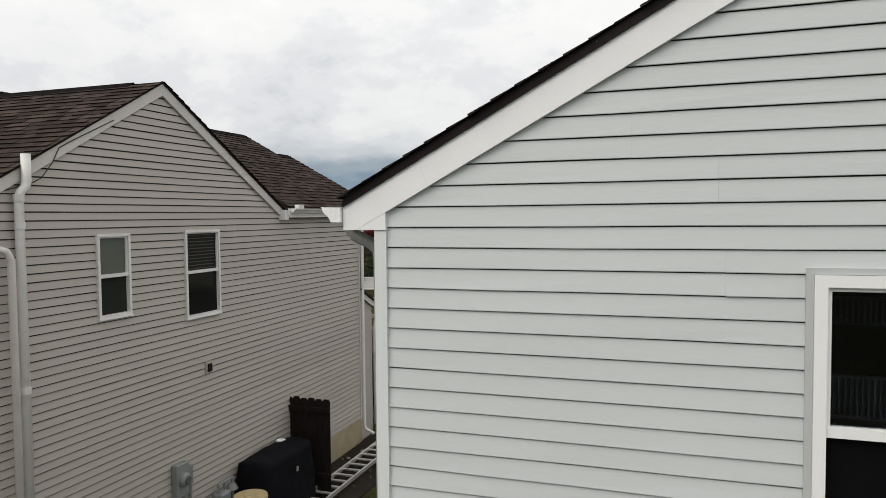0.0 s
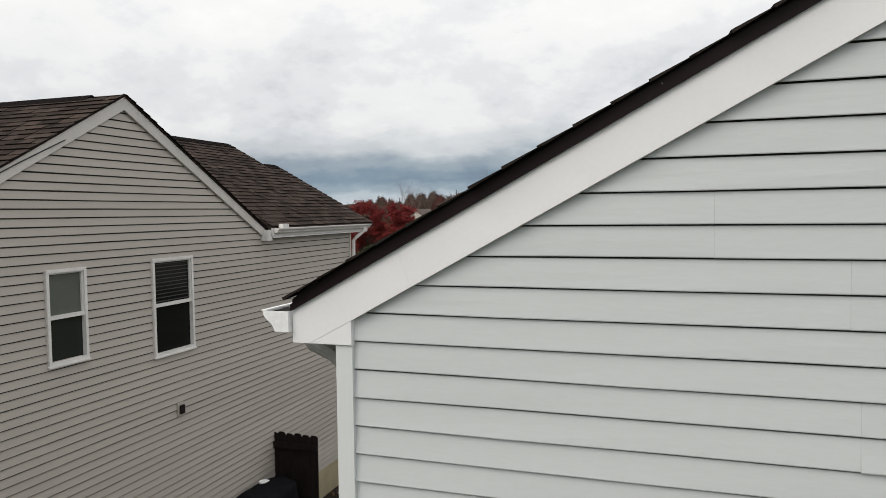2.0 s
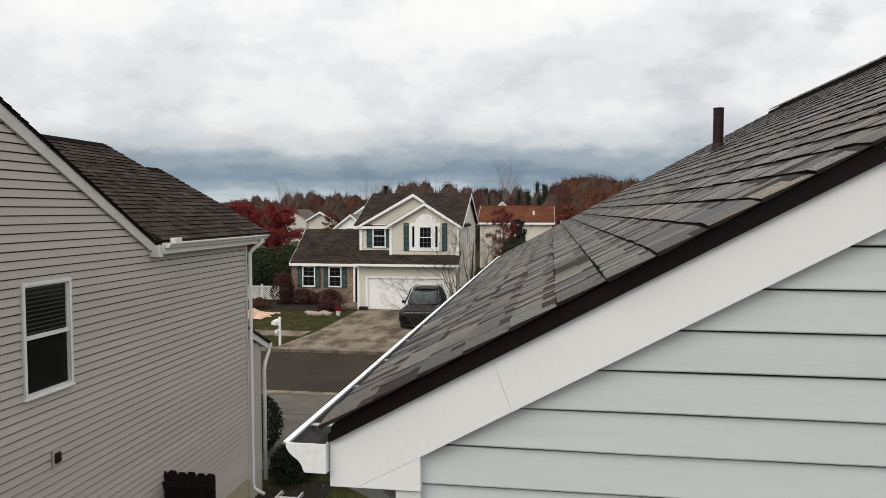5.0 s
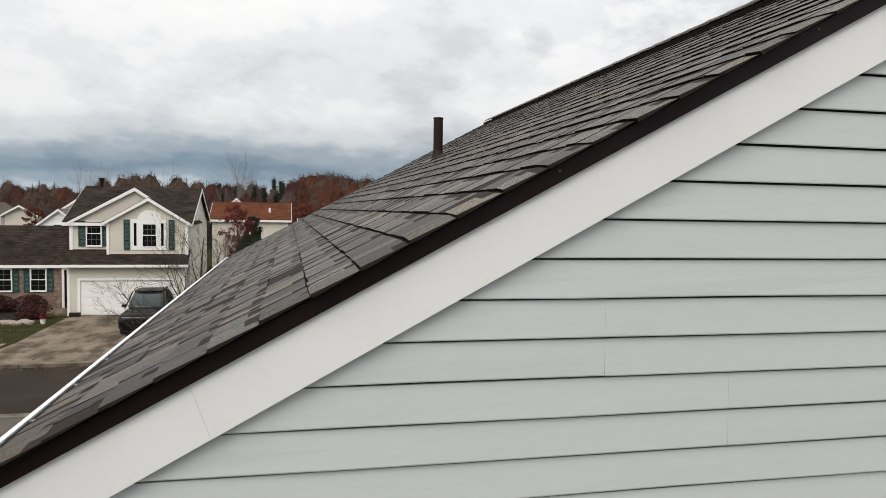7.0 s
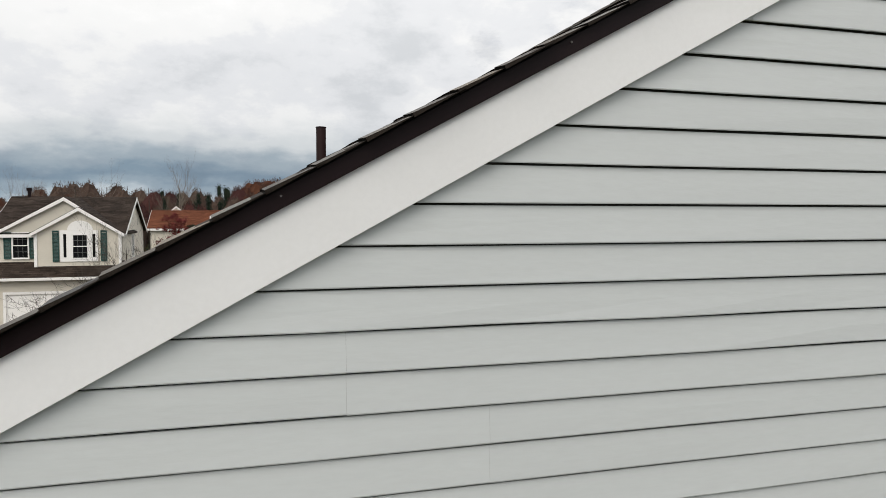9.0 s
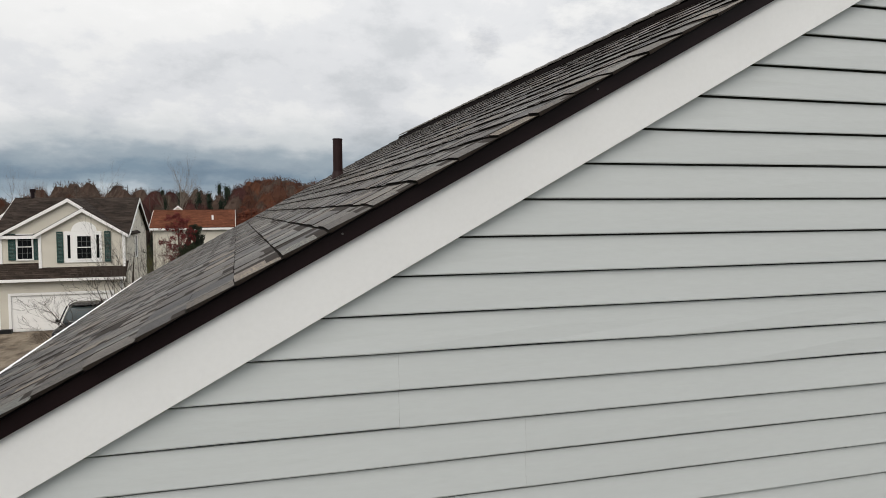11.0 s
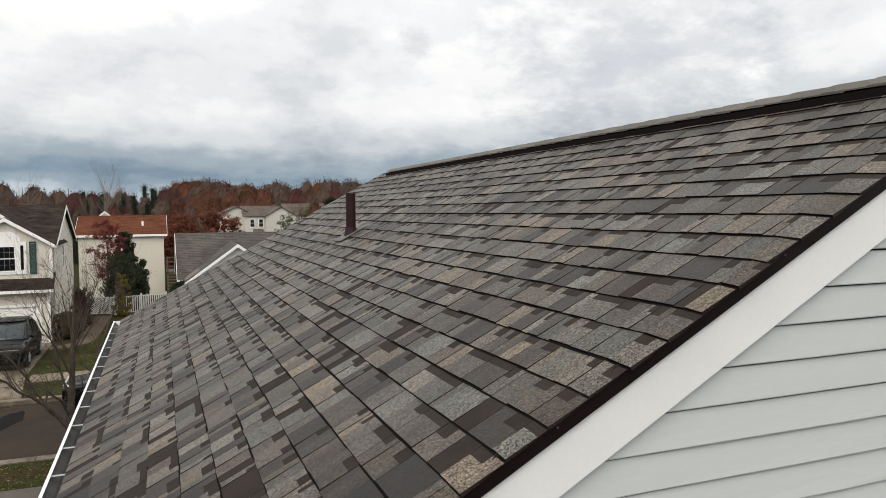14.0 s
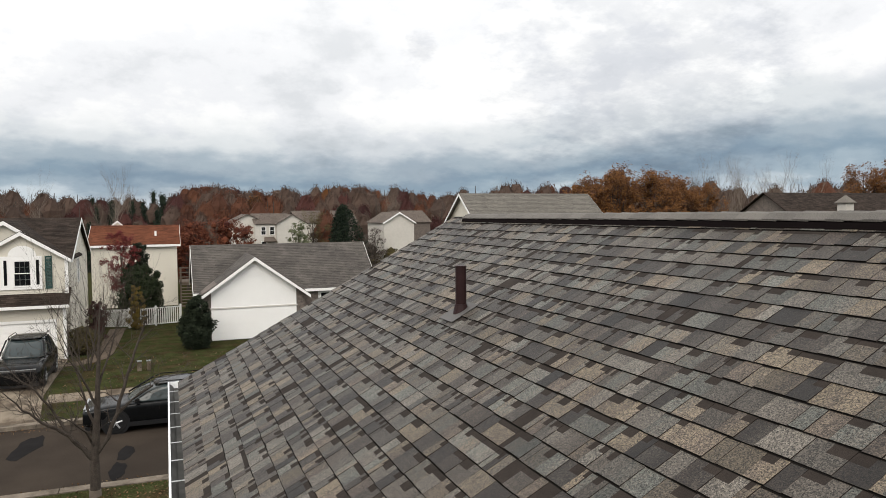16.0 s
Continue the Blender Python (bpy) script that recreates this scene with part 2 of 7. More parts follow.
clear = bpy.data.materials.new("clear_window_glass")
clear.use_nodes = True
cb_ = clear.node_tree.nodes["Principled BSDF"]
cb_.inputs["Transmission Weight"].default_value, cb_.inputs["Roughness"].default_value, cb_.inputs["IOR"].default_value = 1.0, 0.0, 1.3
cb_.inputs["Base Color"].default_value = (0.75, 0.8, 0.85, 1)
M = {
    "clearglass": clear,
    "siding": material("white_vinyl_siding", (0.562, 0.590, 0.593), 0.45, vary=0.03, scale=1.6, grain=0.02, gscale=50, bump=0.06, bscale=25, per_object=0.012, stretch=(0.35, 1, 2)),
    "trim": material("white_trim", (0.84, 0.845, 0.85), 0.4, vary=0.03, scale=2, grain=0.015, bump=0.03),
    "corner": material("pale_grey_corner_vinyl", (0.68, 0.705, 0.70), 0.45, vary=0.02, scale=1.2, grain=0.008),
    "channel": material("grey_window_channel", (0.47, 0.49, 0.49), 0.5, vary=0.02, grain=0.008),
    "gutter": material("white_aluminium_gutter", (0.84, 0.845, 0.85), 0.35, vary=0.05, scale=6, alt=(0.55, 0.54, 0.5), alt_scale=9, alt_cut=(0.62, 0.8)),
    "gutter_in": material("dark_gutter_inside", (0.052, 0.051, 0.048), 0.7, spec=0.15, vary=0.3, scale=5, alt=(0.07, 0.07, 0.065), alt_scale=4),
    "sash": material("white_vinyl_sash", (0.84, 0.84, 0.83), 0.4, vary=0.015, scale=1, grain=0.0),
    "kerb": material("dirty_kerb_concrete", (0.190, 0.160, 0.128), 0.9, spec=0.05, vary=0.3, scale=1.5, grain=0.2, gscale=30, alt=(0.085, 0.070, 0.055), alt_scale=1.3),
    "hanger": material("dull_zinc_hanger", (0.36, 0.37, 0.37), 0.5, vary=0.15, scale=20),
    "cap": material("ridge_cap_granules", (0.120, 0.110, 0.098), 0.75, spec=0.25, vary=0.2, scale=3, grain=0.55, gscale=230, per_object=0.16, bump=0.3, bscale=200),
    "drip": material("dark_brown_drip_edge", (0.012, 0.006, 0.007), 0.5, vary=0.1, spec=0.15),
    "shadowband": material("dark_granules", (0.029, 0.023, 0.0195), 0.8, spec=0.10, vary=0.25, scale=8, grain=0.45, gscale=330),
    # cut edges, and the shadow line painted along each tab's head
    "cutedge_shade": material("black_cut_edge_and_shadow_line", (0.010, 0.009, 0.008), 0.95, spec=0.02, grain=0.3, gscale=200),
    "underlay": material("shingle_underlayer", (0.02, 0.018, 0.017), 0.95, spec=0.1, grain=0.3, gscale=300),
    "tab": shingle_material("shingle_tab", False),
    "tabs": shingle_material("shingle_tabs_joined", True),
    "pipe": material("dark_brown_vent_pipe", (0.022, 0.009, 0.009), 0.5, spec=0.2, vary=0.2, scale=12),
    "lead": material("grey_flashing", (0.085, 0.08, 0.075), 0.6, vary=0.2),
    "nsiding": material("taupe_vinyl_siding", (0.418, 0.380, 0.336), 0.5, vary=0.05, scale=0.9, grain=0.03, bump=0.05, bscale=25, per_object=0.03, stretch=(1, 0.35, 2)),
    # near-black backing: paints the shade line below each siding lap
    "slot": material("lap_shade_backing", (0.03, 0.028, 0.026), 0.9),
    "blind_dark": material("dim_slatted_blind", (0.034, 0.035, 0.033), 0.6, vary=0.1),
    "ntrim": material("cream_grey_trim", (0.58, 0.55, 0.515), 0.45, vary=0.06),
    "nwhite": material("weathered_white_vinyl", (0.72, 0.70, 0.68), 0.4, vary=0.06),
    "nroof": material("brown_shingle_roof", (0.040, 0.029, 0.024), 0.95, spec=0.08, vary=0.3, scale=2.5, grain=0.45, gscale=90, per_island=0.5, bump=0.3, bscale=120),
    "concrete_f": material("buff_concrete_foundation", (0.33, 0.28, 0.18), 0.85, vary=0.15, scale=3, bump=0.2),
    "glass": glass_material("dark_window_glass"),
    "greenglass": glass_material("dim_green_pane", (0.022, 0.026, 0.022), 0.08),
    "greyglass": glass_material("dim_grey_pane", (0.010, 0.011, 0.010), 0.08, 0.14),
    "spout": material("dull_grey_downspout", (0.30, 0.30, 0.29), 0.5, vary=0.2, scale=9),
    "farglass": material("dark_far_window_glass", (0.008, 0.009, 0.010), 0.25, spec=0.08),
    "ventblack": material("black_ridge_vent", (0.008, 0.006, 0.006), 0.95, spec=0.03),
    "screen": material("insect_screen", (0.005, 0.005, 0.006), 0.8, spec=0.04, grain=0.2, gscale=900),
    "blind": material("pale_blind", (0.095, 0.105, 0.085), 0.6, vary=0.1),
    "muntin": material("grey_glazing_bars", (0.20, 0.21, 0.20), 0.5),
    "indigo": material("blue_grey_railing_reflection", (0.040, 0.044, 0.060), 0.6),
    # the dark of an unlit interior, put into the colour
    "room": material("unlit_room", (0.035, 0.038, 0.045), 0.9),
    "grass": material("autumn_grass", (0.036, 0.041, 0.016), 1.0, spec=0.0, vary=0.4, scale=1.3, grain=0.6, gscale=16, alt=(0.044, 0.034, 0.018), alt_scale=1.1, alt_cut=(0.45, 0.62), bump=0.4, bscale=30),
    "mulch": material("dark_mulch", (0.022, 0.018, 0.014), 0.95, spec=0.12, vary=0.3, grain=0.5, gscale=30, bump=0.8, bscale=25),
    "asphalt": material("old_asphalt", (0.038, 0.030, 0.024), 0.9, spec=0.04, vary=0.14, scale=0.5, grain=0.25, gscale=60, alt=(0.047, 0.037, 0.029), alt_scale=0.35, bump=0.2, bscale=60),
    "sealed": material("fresh_asphalt_patch", (0.017, 0.016, 0.016), 0.95, spec=0.02, vary=0.15, scale=3),
    "walk": material("weathered_concrete", (0.205, 0.168, 0.127), 0.9, spec=0.15, vary=0.3, scale=1.2, grain=0.15, gscale=40, alt=(0.085, 0.064, 0.045), alt_scale=1.1, alt_cut=(0.43, 0.60), bump=0.15, stretch=(1, 0.45, 1)),
    "walk_dark": material("damp_concrete", (0.085, 0.070, 0.055), 0.8, vary=0.25, scale=1.0, alt=(0.055, 0.046, 0.037), alt_scale=0.8, bump=0.15),
}

# ---- building helpers ----
U = 1.125            # metres to one unit of the plan below: vinyl courses of 0.114 m, shingle courses of 0.143 m, eaves at 5.7 m
ORG = {}


def thing(name, loc, label="", category="", group="", kind=""):
    ob = new(name)
    ob.empty_display_size = 0.2
    ob.location = Vector(loc) * U
    ORG[ob.name] = Vector(loc)
    return tagged(ob, label, category, group, kind)


def finish(bm, mat, name):
    bmesh.ops.recalc_face_normals(bm, faces=bm.faces)
    bmesh.ops.scale(bm, verts=bm.verts, vec=(U, U, U))
    me = bpy.data.meshes.new(name)
    bm.to_mesh(me)
    bm.free()
    for m in mat if isinstance(mat, (list, tuple)) else (mat,):
        me.materials.append(m)
    return me


def part(name, bm, mat, parent=None, label="", category="", kind="", bevel=0.0, smooth=False):
    """Links a bmesh, in units of the plan, as one mesh object under a thing or a part."""
    if bevel:
        bmesh.ops.bevel(bm, geom=bm.edges[:], offset=bevel, segments=1, affect="EDGES", clamp_overlap=True)
    if parent is not None:
        bmesh.ops.translate(bm, verts=bm.verts, vec=-ORG[parent.name])
    me = finish(bm, mat, name)
    if smooth:
        for p in me.polygons:
            p.use_smooth = True
    ob = new(name, me)
    if parent is not None:
        ob.parent = parent
        ORG[ob.name] = ORG[parent.name]
    else:
        ORG[ob.name] = Vector((0, 0, 0))
    return tagged(ob, label, category, "", kind)


def piece(name, me, m, parent):
    """A small part on a shared mesh, at the pose m in the plan."""
    ob = new(name, me)
    ob.parent = parent
    m = m.copy()
    m.translation = (m.translation - ORG[parent.name]) * U
    ob.matrix_basis = m
    return ob


def raw(name, verts, faces, mat, parent=None, label="", category="", kind="", mats=None):
    org = ORG[parent.name] if parent is not None else Vector((0, 0, 0))
    me = bpy.data.meshes.new(name)
    me.from_pydata([tuple((Vector(v) - org) * U) for v in verts], [], faces)
    for m in mat if isinstance(mat, (list, tuple)) else (mat,):
        me.materials.append(m)
    if mats:
        me.polygons.foreach_set("material_index", mats)
    me.update()
    ob = new(name, me)
    if parent is not None:
        ob.parent = parent
    ORG[ob.name] = org
    return tagged(ob, label, category, "", kind)


def box(bm, x0, y0, z0, x1, y1, z1):
    v = [bm.verts.new((x, y, z)) for x in (x0, x1) for y in (y0, y1) for z in (z0, z1)]
    for f in ((0, 1, 3, 2), (4, 6, 7, 5), (0, 4, 5, 1), (2, 3, 7, 6), (0, 2, 6, 4), (1, 5, 7, 3)):
        bm.faces.new([v[i] for i in f])
    return v


def B(*boxes):
    bm = bmesh.new()
    for b in boxes:
        box(bm, *b)
    return bm


def prism(bm, pts, vec):
    """A polygon pushed along a vector."""
    a = [bm.verts.new(p) for p in pts]
    b = [bm.verts.new(Vector(p) + Vector(vec)) for p in pts]
    bm.faces.new(a), bm.faces.new(b[::-1])
    for i in range(len(a)):
        j = (i + 1) % len(a)
        bm.faces.new((a[i], b[i], b[j], a[j]))
    return bm


def tube(bm, pts, radii, sides=8, cap=True):
    """A tapered tube along a line of points."""
    pts = [Vector(p) for p in pts]
    if isinstance(radii, (int, float)):
        radii = [radii] * len(pts)
    rings = []
    side = None
    for i, p in enumerate(pts):
        d = (pts[min(i + 1, len(pts) - 1)] - pts[max(i - 1, 0)]).normalized()
        if side is None:
            side = d.orthogonal().normalized()
        side = (side - d * side.dot(d)).normalized()
        up = d.cross(side)
        rings.append([bm.verts.new(p + (side * math.cos(a) + up * math.sin(a)) * radii[i]) for a in (2 * math.pi * k / sides for k in range(sides))])
    for r0, r1 in zip(rings, rings[1:]):
        for k in range(sides):
            bm.faces.new((r0[k], r0[(k + 1) % sides], r1[(k + 1) % sides], r1[k]))
    if cap:
        bm.faces.new(rings[0][::-1]), bm.faces.new(rings[-1])
    return bm


def cyl(bm, c, r, z0, z1, sides=16, r1=None):
    return tube(bm, [(c[0], c[1], z0), (c[0], c[1], z1)], [r, r if r1 is None else r1], sides)


def roof_field(name, p0, u, v, lu, lv, expo, mat, parent, tabs=(0.1, 0.3), lip=0.009, keep=None, rng=None, label="", kind="stuff", start=0.0):
    """Courses of shingle tabs as real slabs, joined: p0 is the lower corner, u runs along the eave, v up the slope."""
    rng = rng or random.Random(5)
    p0, u, v = Vector(p0), Vector(u).normalized(), Vector(v).normalized()
    n = u.cross(v)
    if n.z < 0:
        n = -n
    verts, faces = [], []
    for c in range(int(lv / expo + 0.999)):
        s0, a = c * expo, 0.0 if start == 0 else start
        s1 = min(s0 + expo * 1.15, lv)
        while a < lu:
            w = min(rng.uniform(*tabs), lu - a)
            if keep is None or keep(a + w / 2, s0 + expo / 2):
                h = lip * rng.choice((1.0, 1.0, 0.55))
                e = 0.0015
                base = len(verts)
                for aa, ss, hh in ((a + e, s0, h), (a + w - e, s0, h), (a + w - e, s1, 0.001), (a + e, s1, 0.001), (a + e, s0, -0.004), (a + w - e, s0, -0.004)):
                    verts.append(p0 + u * aa + v * ss + n * hh)
                faces += [(base, base + 1, base + 2, base + 3), (base + 4, base + 5, base + 1, base), (base + 4, base, base + 3), (base + 5, base + 2, base + 1)]
            a += w
    return raw(name, verts, faces, [mat, M["cutedge_shade"]], parent, label, "", kind, mats=[0, 1, 1, 1] * (len(faces) // 4))


def siding(name, x_of, z0, z1, c, lo, hi, mat, parent, proud=0.012, flip=False, label="", kind="stuff"):
    """Lapped courses joined in one mesh; x_of(a, d, z) places a point a along the wall, d out of it; lo(z), hi(z) are the ends."""
    verts, faces = [], []
    z = z0
    while z < z1 - 0.01:
        t = min(z + c, z1)
        zm = (z + t) / 2
        a, b = lo(zm), hi(zm)
        if b - a > 0.02:
            i = len(verts)
            verts += [x_of(a, proud, z), x_of(b, proud, z), x_of(b, 0.002, t), x_of(a, 0.002, t), x_of(a, 0, z), x_of(b, 0, z)]
            faces += [(i, i + 1, i + 2, i + 3), (i + 4, i + 5, i + 1, i)]
        z = t
    return raw(name, verts, faces, mat, parent, label, "", kind)


# ---- the ground: lawns, street, kerbs, walks ----
ROAD0, ROAD1 = 19.45, 25.95
tagged(part("ground", B((-400, -200, -0.6, 400, ROAD0 - 0.35, 0.0)), M["grass"], kind="structure"), "short autumn lawn with fallen leaves")
tagged(part("ground", B((-400, ROAD1 + 0.35, -0.6, 400, 900, 0.0)), M["grass"], kind="structure"), "lawn and fields across the street")
tagged(part("road", B((-400, ROAD0 - 0.34, -0.6, 400, ROAD1 + 0.34, -0.1)), M["asphalt"], kind="structure"), "worn brown-grey asphalt street")
for y0, y1 in ((ROAD0 - 0.35, ROAD0), (ROAD1, ROAD1 + 0.35)):
    kb = thing("kerb", (0, y0, 0), "low weathered concrete kerb along the street", "kerb", kind="structure")
    me = finish(B((-1.49, 0, -0.14, 1.49, 0.35, 0.03)), M["kerb"], "kerb_stone")
    for k in range(-12, 12):
        piece("kerb_stone", me, pose(k * 3.0 + 1.5, y0, 0), kb)


def slabs(name, x0, y0, x1, y1, nx, ny, mat, label, z=0.02, rng=random.Random(3), skew=0.0):
    """Concrete cast in slabs with open joints."""
    pv = thing(name, (x0, y0, 0), label, "pavement", kind="structure")
    for i in range(nx):
        for j in range(ny):
            bm = bmesh.new()
            a0, a1 = x0 + (x1 - x0) * i / nx + 0.008, x0 + (x1 - x0) * (i + 1) / nx - 0.008
            b0, b1 = y0 + (y1 - y0) * j / ny + 0.008, y0 + (y1 - y0) * (j + 1) / ny - 0.008
            h = z + rng.uniform(-0.004, 0.004)
            k0, k1 = skew * (1 - j / ny), skew * (1 - (j + 1) / ny)
            cx = (x0 + x1) / 2
            q = [((cx + (a0 - cx) * (1 + k0)), b0), ((cx + (a1 - cx) * (1 + k0)), b0), ((cx + (a1 - cx) * (1 + k1)), b1), ((cx + (a0 - cx) * (1 + k1)), b1)]
            prism(bm, [(x, y, -0.1) for x, y in q], (0, 0, 0.1 + h))
            part("slab", bm, mat, pv)
    return pv


slabs("pavement", -30.0, 28.9, -10.9, 30.3, 13, 1, M["walk"], "pale concrete pavement across the street")
slabs("driveway", -10.6, 30.3, -4.9, 37.95, 3, 5, M["walk"], "stained pale concrete driveway before the garage")
slabs("driveway_apron", -10.6, 26.31, -4.9, 30.28, 3, 2, M["walk"], "concrete apron flaring to the kerb", skew=0.16)
slabs("pavement", -4.7, 28.9, 14.0, 30.3, 12, 1, M["walk"], "concrete pavement across the street")
slabs("pavement", -5.3, 15.6, 12.0, 17.1, 11, 1, M["walk_dark"], "damp dark concrete pavement")
slabs("driveway", -11.0, 12.9, -5.5, 19.08, 2, 3, M["walk_dark"], "damp concrete driveway beside the lawn")

# ---- the white house: gable wall, roof, gutter ----
P, ZR, CO = 0.5438, 5.337, 0.1016
RX, RY0, RY1 = 2.80, -0.05, 7.12         # ridge, near and far rake
XR = 2 * RX + 0.062                       # the right-hand wall
COS = 1 / math.sqrt(1 + P * P)
house = thing("house", (RX, 3.5, 0), "white vinyl-sided gable house with a grey-brown shingle roof", "house")
WX0, WX1, WZ0, WZ1 = 1.902, 2.86, 3.40, 4.872   # the window's outer channel
wall = None
for pts in ([(-0.06, 0), (WX0 + 0.03, 0), (WX0 + 0.03, 5.15 + (WX0 + 0.09) * P), (-0.06, 5.15)],
            [(WX0 + 0.03, 0), (WX1 - 0.03, 0), (WX1 - 0.03, WZ0), (WX0 + 0.03, WZ0)],
            [(WX0 + 0.03, WZ1 - 0.02), (WX1 - 0.03, WZ1 - 0.02), (WX1 - 0.03, 5.15 + (2 * RX - WX1 + 0.09) * P), (RX, 5.15 + (RX + 0.06) * P), (WX0 + 0.03, 5.15 + (WX0 + 0.09) * P)],
            [(WX1 - 0.03, 0), (XR, 0), (XR, 5.15), (WX1 - 0.03, 5.15 + (2 * RX - WX1 + 0.09) * P)]):
    # dark core seen in the gaps between boards, as painted lap shade
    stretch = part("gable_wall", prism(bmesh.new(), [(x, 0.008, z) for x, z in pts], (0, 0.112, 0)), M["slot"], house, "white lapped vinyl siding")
    wall = wall or stretch
part("side_wall", B((-0.06, 0.121, 0, 0.06, 6.7, 5.1)), M["siding"], house)
part("side_wall", B((XR - 0.12, 0.121, 0, XR, 6.7, 5.1)), M["siding"], house)
part("back_wall", prism(bmesh.new(), [(-0.06, 6.701, 0), (XR, 6.701, 0), (XR, 6.701, 5.15), (RX, 6.701, 5.15 + (RX + 0.06) * P), (-0.06, 6.701, 5.15)], (0, 0.12, 0)), M["siding"], house)
siding("side_siding", lambda a, d, z: (-0.061 - d, a, z), 0.3, 5.05, CO, lambda z: 0.0, lambda z: 6.8, M["siding"], house)

def board(k, x0, x1, rng, rows=(0, 1)):
    """One double-course vinyl panel, from butt k up, between x0 and x1, cut to the rake."""
    bm = bmesh.new()
    for i in rows:
        z0, z1 = 5.455 + CO * (k + i), 5.455 + CO * (k + i + 1)
        a0, a1 = max(x0, (z0 - 5.20) / P), max(x0, (z1 - 5.20) / P)
        b0, b1 = min(x1, 2 * RX - (z0 - 5.20) / P), min(x1, 2 * RX - (z1 - 5.20) / P)
        if b0 - a0 < 0.05 or b1 - a1 < 0.05:
            continue
        nx = max(1, int((b0 - a0) / 0.45))
        wob = [rng.gauss(0, 0.0009) for _ in range(nx + 1)]
        lines = []
        for q in range(nx + 1):
            f = q / nx
            xa, xb = a0 + (b0 - a0) * f, a1 + (b1 - a1) * f
            w = wob[q]
            lines.append([bm.verts.new(p) for p in ((xa, 0.006, z0 + 0.002 + w), (xa, -0.0095 + w, z0 + w), (xa, -0.0105 + w, z0 + 0.003 + w), (xa + (xb - xa) * 0.5, -0.0055, (z0 + z1) / 2), (xb, -0.0005, z1 - 0.0056), (xb, 0.0075, z1 - 0.0056))])
        for r0, r1 in zip(lines, lines[1:]):
            for j in range(5):
                bm.faces.new((r0[j], r1[j], r1[j + 1], r0[j + 1]))
    return bm


rng = random.Random(11)
seams = {-1: [1.194, 4.7], -3: [1.558, 4.2], -7: [1.59], -5: [3.3], 1: [3.4], 3: [4.0], 5: [3.1]}
for k in range(-53, 14, 2):
    ends = [0.0] + seams.get(k, [rng.uniform(2.9, 4.4)]) + [XR - 0.06]
    hit = [5.455 + CO * (k + i) < WZ1 - 0.05 and 5.455 + CO * (k + i + 1) > WZ0 + 0.05 for i in (0, 1)]
    for a, b in zip(ends, ends[1:]):
        full = tuple(i for i in (0, 1) if not hit[i])
        cut = tuple(i for i in (0, 1) if hit[i])
        spans = [(a, b, full)] if full else []
        if cut:
            spans += [(a, min(b, WX0 + 0.004), cut)] * (a < WX0) + [(max(a, WX1 - 0.004), b, cut)] * (b > WX1)
        for p, q, use in spans:
            bm = board(k, p, q - (0.00025 if q < XR - 0.1 else 0), rng, use)
            if bm.verts:
                part("siding_board", bm, M["siding"], wall)
            else:
                bm.free()

for x0, x1 in ((-0.064, 0.0), (XR - 0.06, XR + 0.004)):
    part("corner_board", B((x0, -0.022, 0.2, x1, 0.0, 5.034), (x0 if x0 < 1 else x1 - 0.02, 0.0005, 0.2, x0 + 0.02 if x0 < 1 else x1, 0.07, 5.03)), M["corner"], house)

# rake boards with the boxed return at the eave
JX = 0.178                                  # a joint in the rake board


def rake_piece(pts, y0=-0.030, y1=-0.0025, name="rake_board", mirror=False, bevel=0.0007):
    if mirror:
        pts = [(2 * RX - x, z) for x, z in pts]
    return part(name, prism(bmesh.new(), [(x, y0, z) for x, z in pts], (0, y1 - y0, 0)), M["trim"], house, bevel=bevel)


def top(x): return 5.283 + P * x
def low(x): return 5.122 + P * x


for mir in (False, True):
    rake_piece([(-0.233, top(-0.233)), (JX, top(JX)), (JX + 0.05, low(JX + 0.05)), (0.0, low(0.0)), (-0.165, 5.034), (-0.233, 5.034)], mirror=mir)
    rake_piece([(JX + 0.0004, top(JX)), (RX - 0.0005, top(RX)), (RX - 0.0005, low(RX)), (JX + 0.0504, low(JX + 0.05))], y0=-0.0306, mirror=mir)
    rake_piece([(-0.1635, 5.034), (0.0, low(0.0) - 0.0005), (0.0015, 5.034)], y0=-0.0294, name="eave_return", mirror=mir)
    # dark drip edge over the rake
    pts = [(-0.2335, top(-0.2335) - 0.006), (RX, top(RX) - 0.006), (RX, top(RX) + 0.040), (-0.10, top(-0.10) + 0.038), (-0.2335, top(-0.2335) + 0.018)]
    if mir:
        pts = [(2 * RX - x, z) for x, z in pts]
    part("drip_edge", prism(bmesh.new(), [(x, -0.043, z) for x, z in pts], (0, 0.012, 0)), M["drip"], house, "dark brown metal drip edge")
    e0, e1 = (-0.235, -0.063) if not mir else (2 * RX + 0.063, 2 * RX + 0.235)
    part("soffit", B((e0 + 0.002, -0.0005, 5.036, e1, 6.9, 5.048)), M["trim"], house)
    f0 = -0.2345 if not mir else 2 * RX + 0.2165
    part("fascia", B((f0, 0.0, 5.049, f0 + 0.018, 6.94, 5.165)), M["trim"], house)
nail = finish(cyl(bmesh.new(), (0, 0), 0.0030, 0, 0.002, 8), M["lead"], "nail_head")
for x, z, y in ((1.044, 5.874, -0.0435), (1.757, 6.264, -0.0435)):
    piece("nail_head", nail, Matrix.Translation((x, y, z)) @ Matrix.Rotation(radians(90), 4, "X"), house)

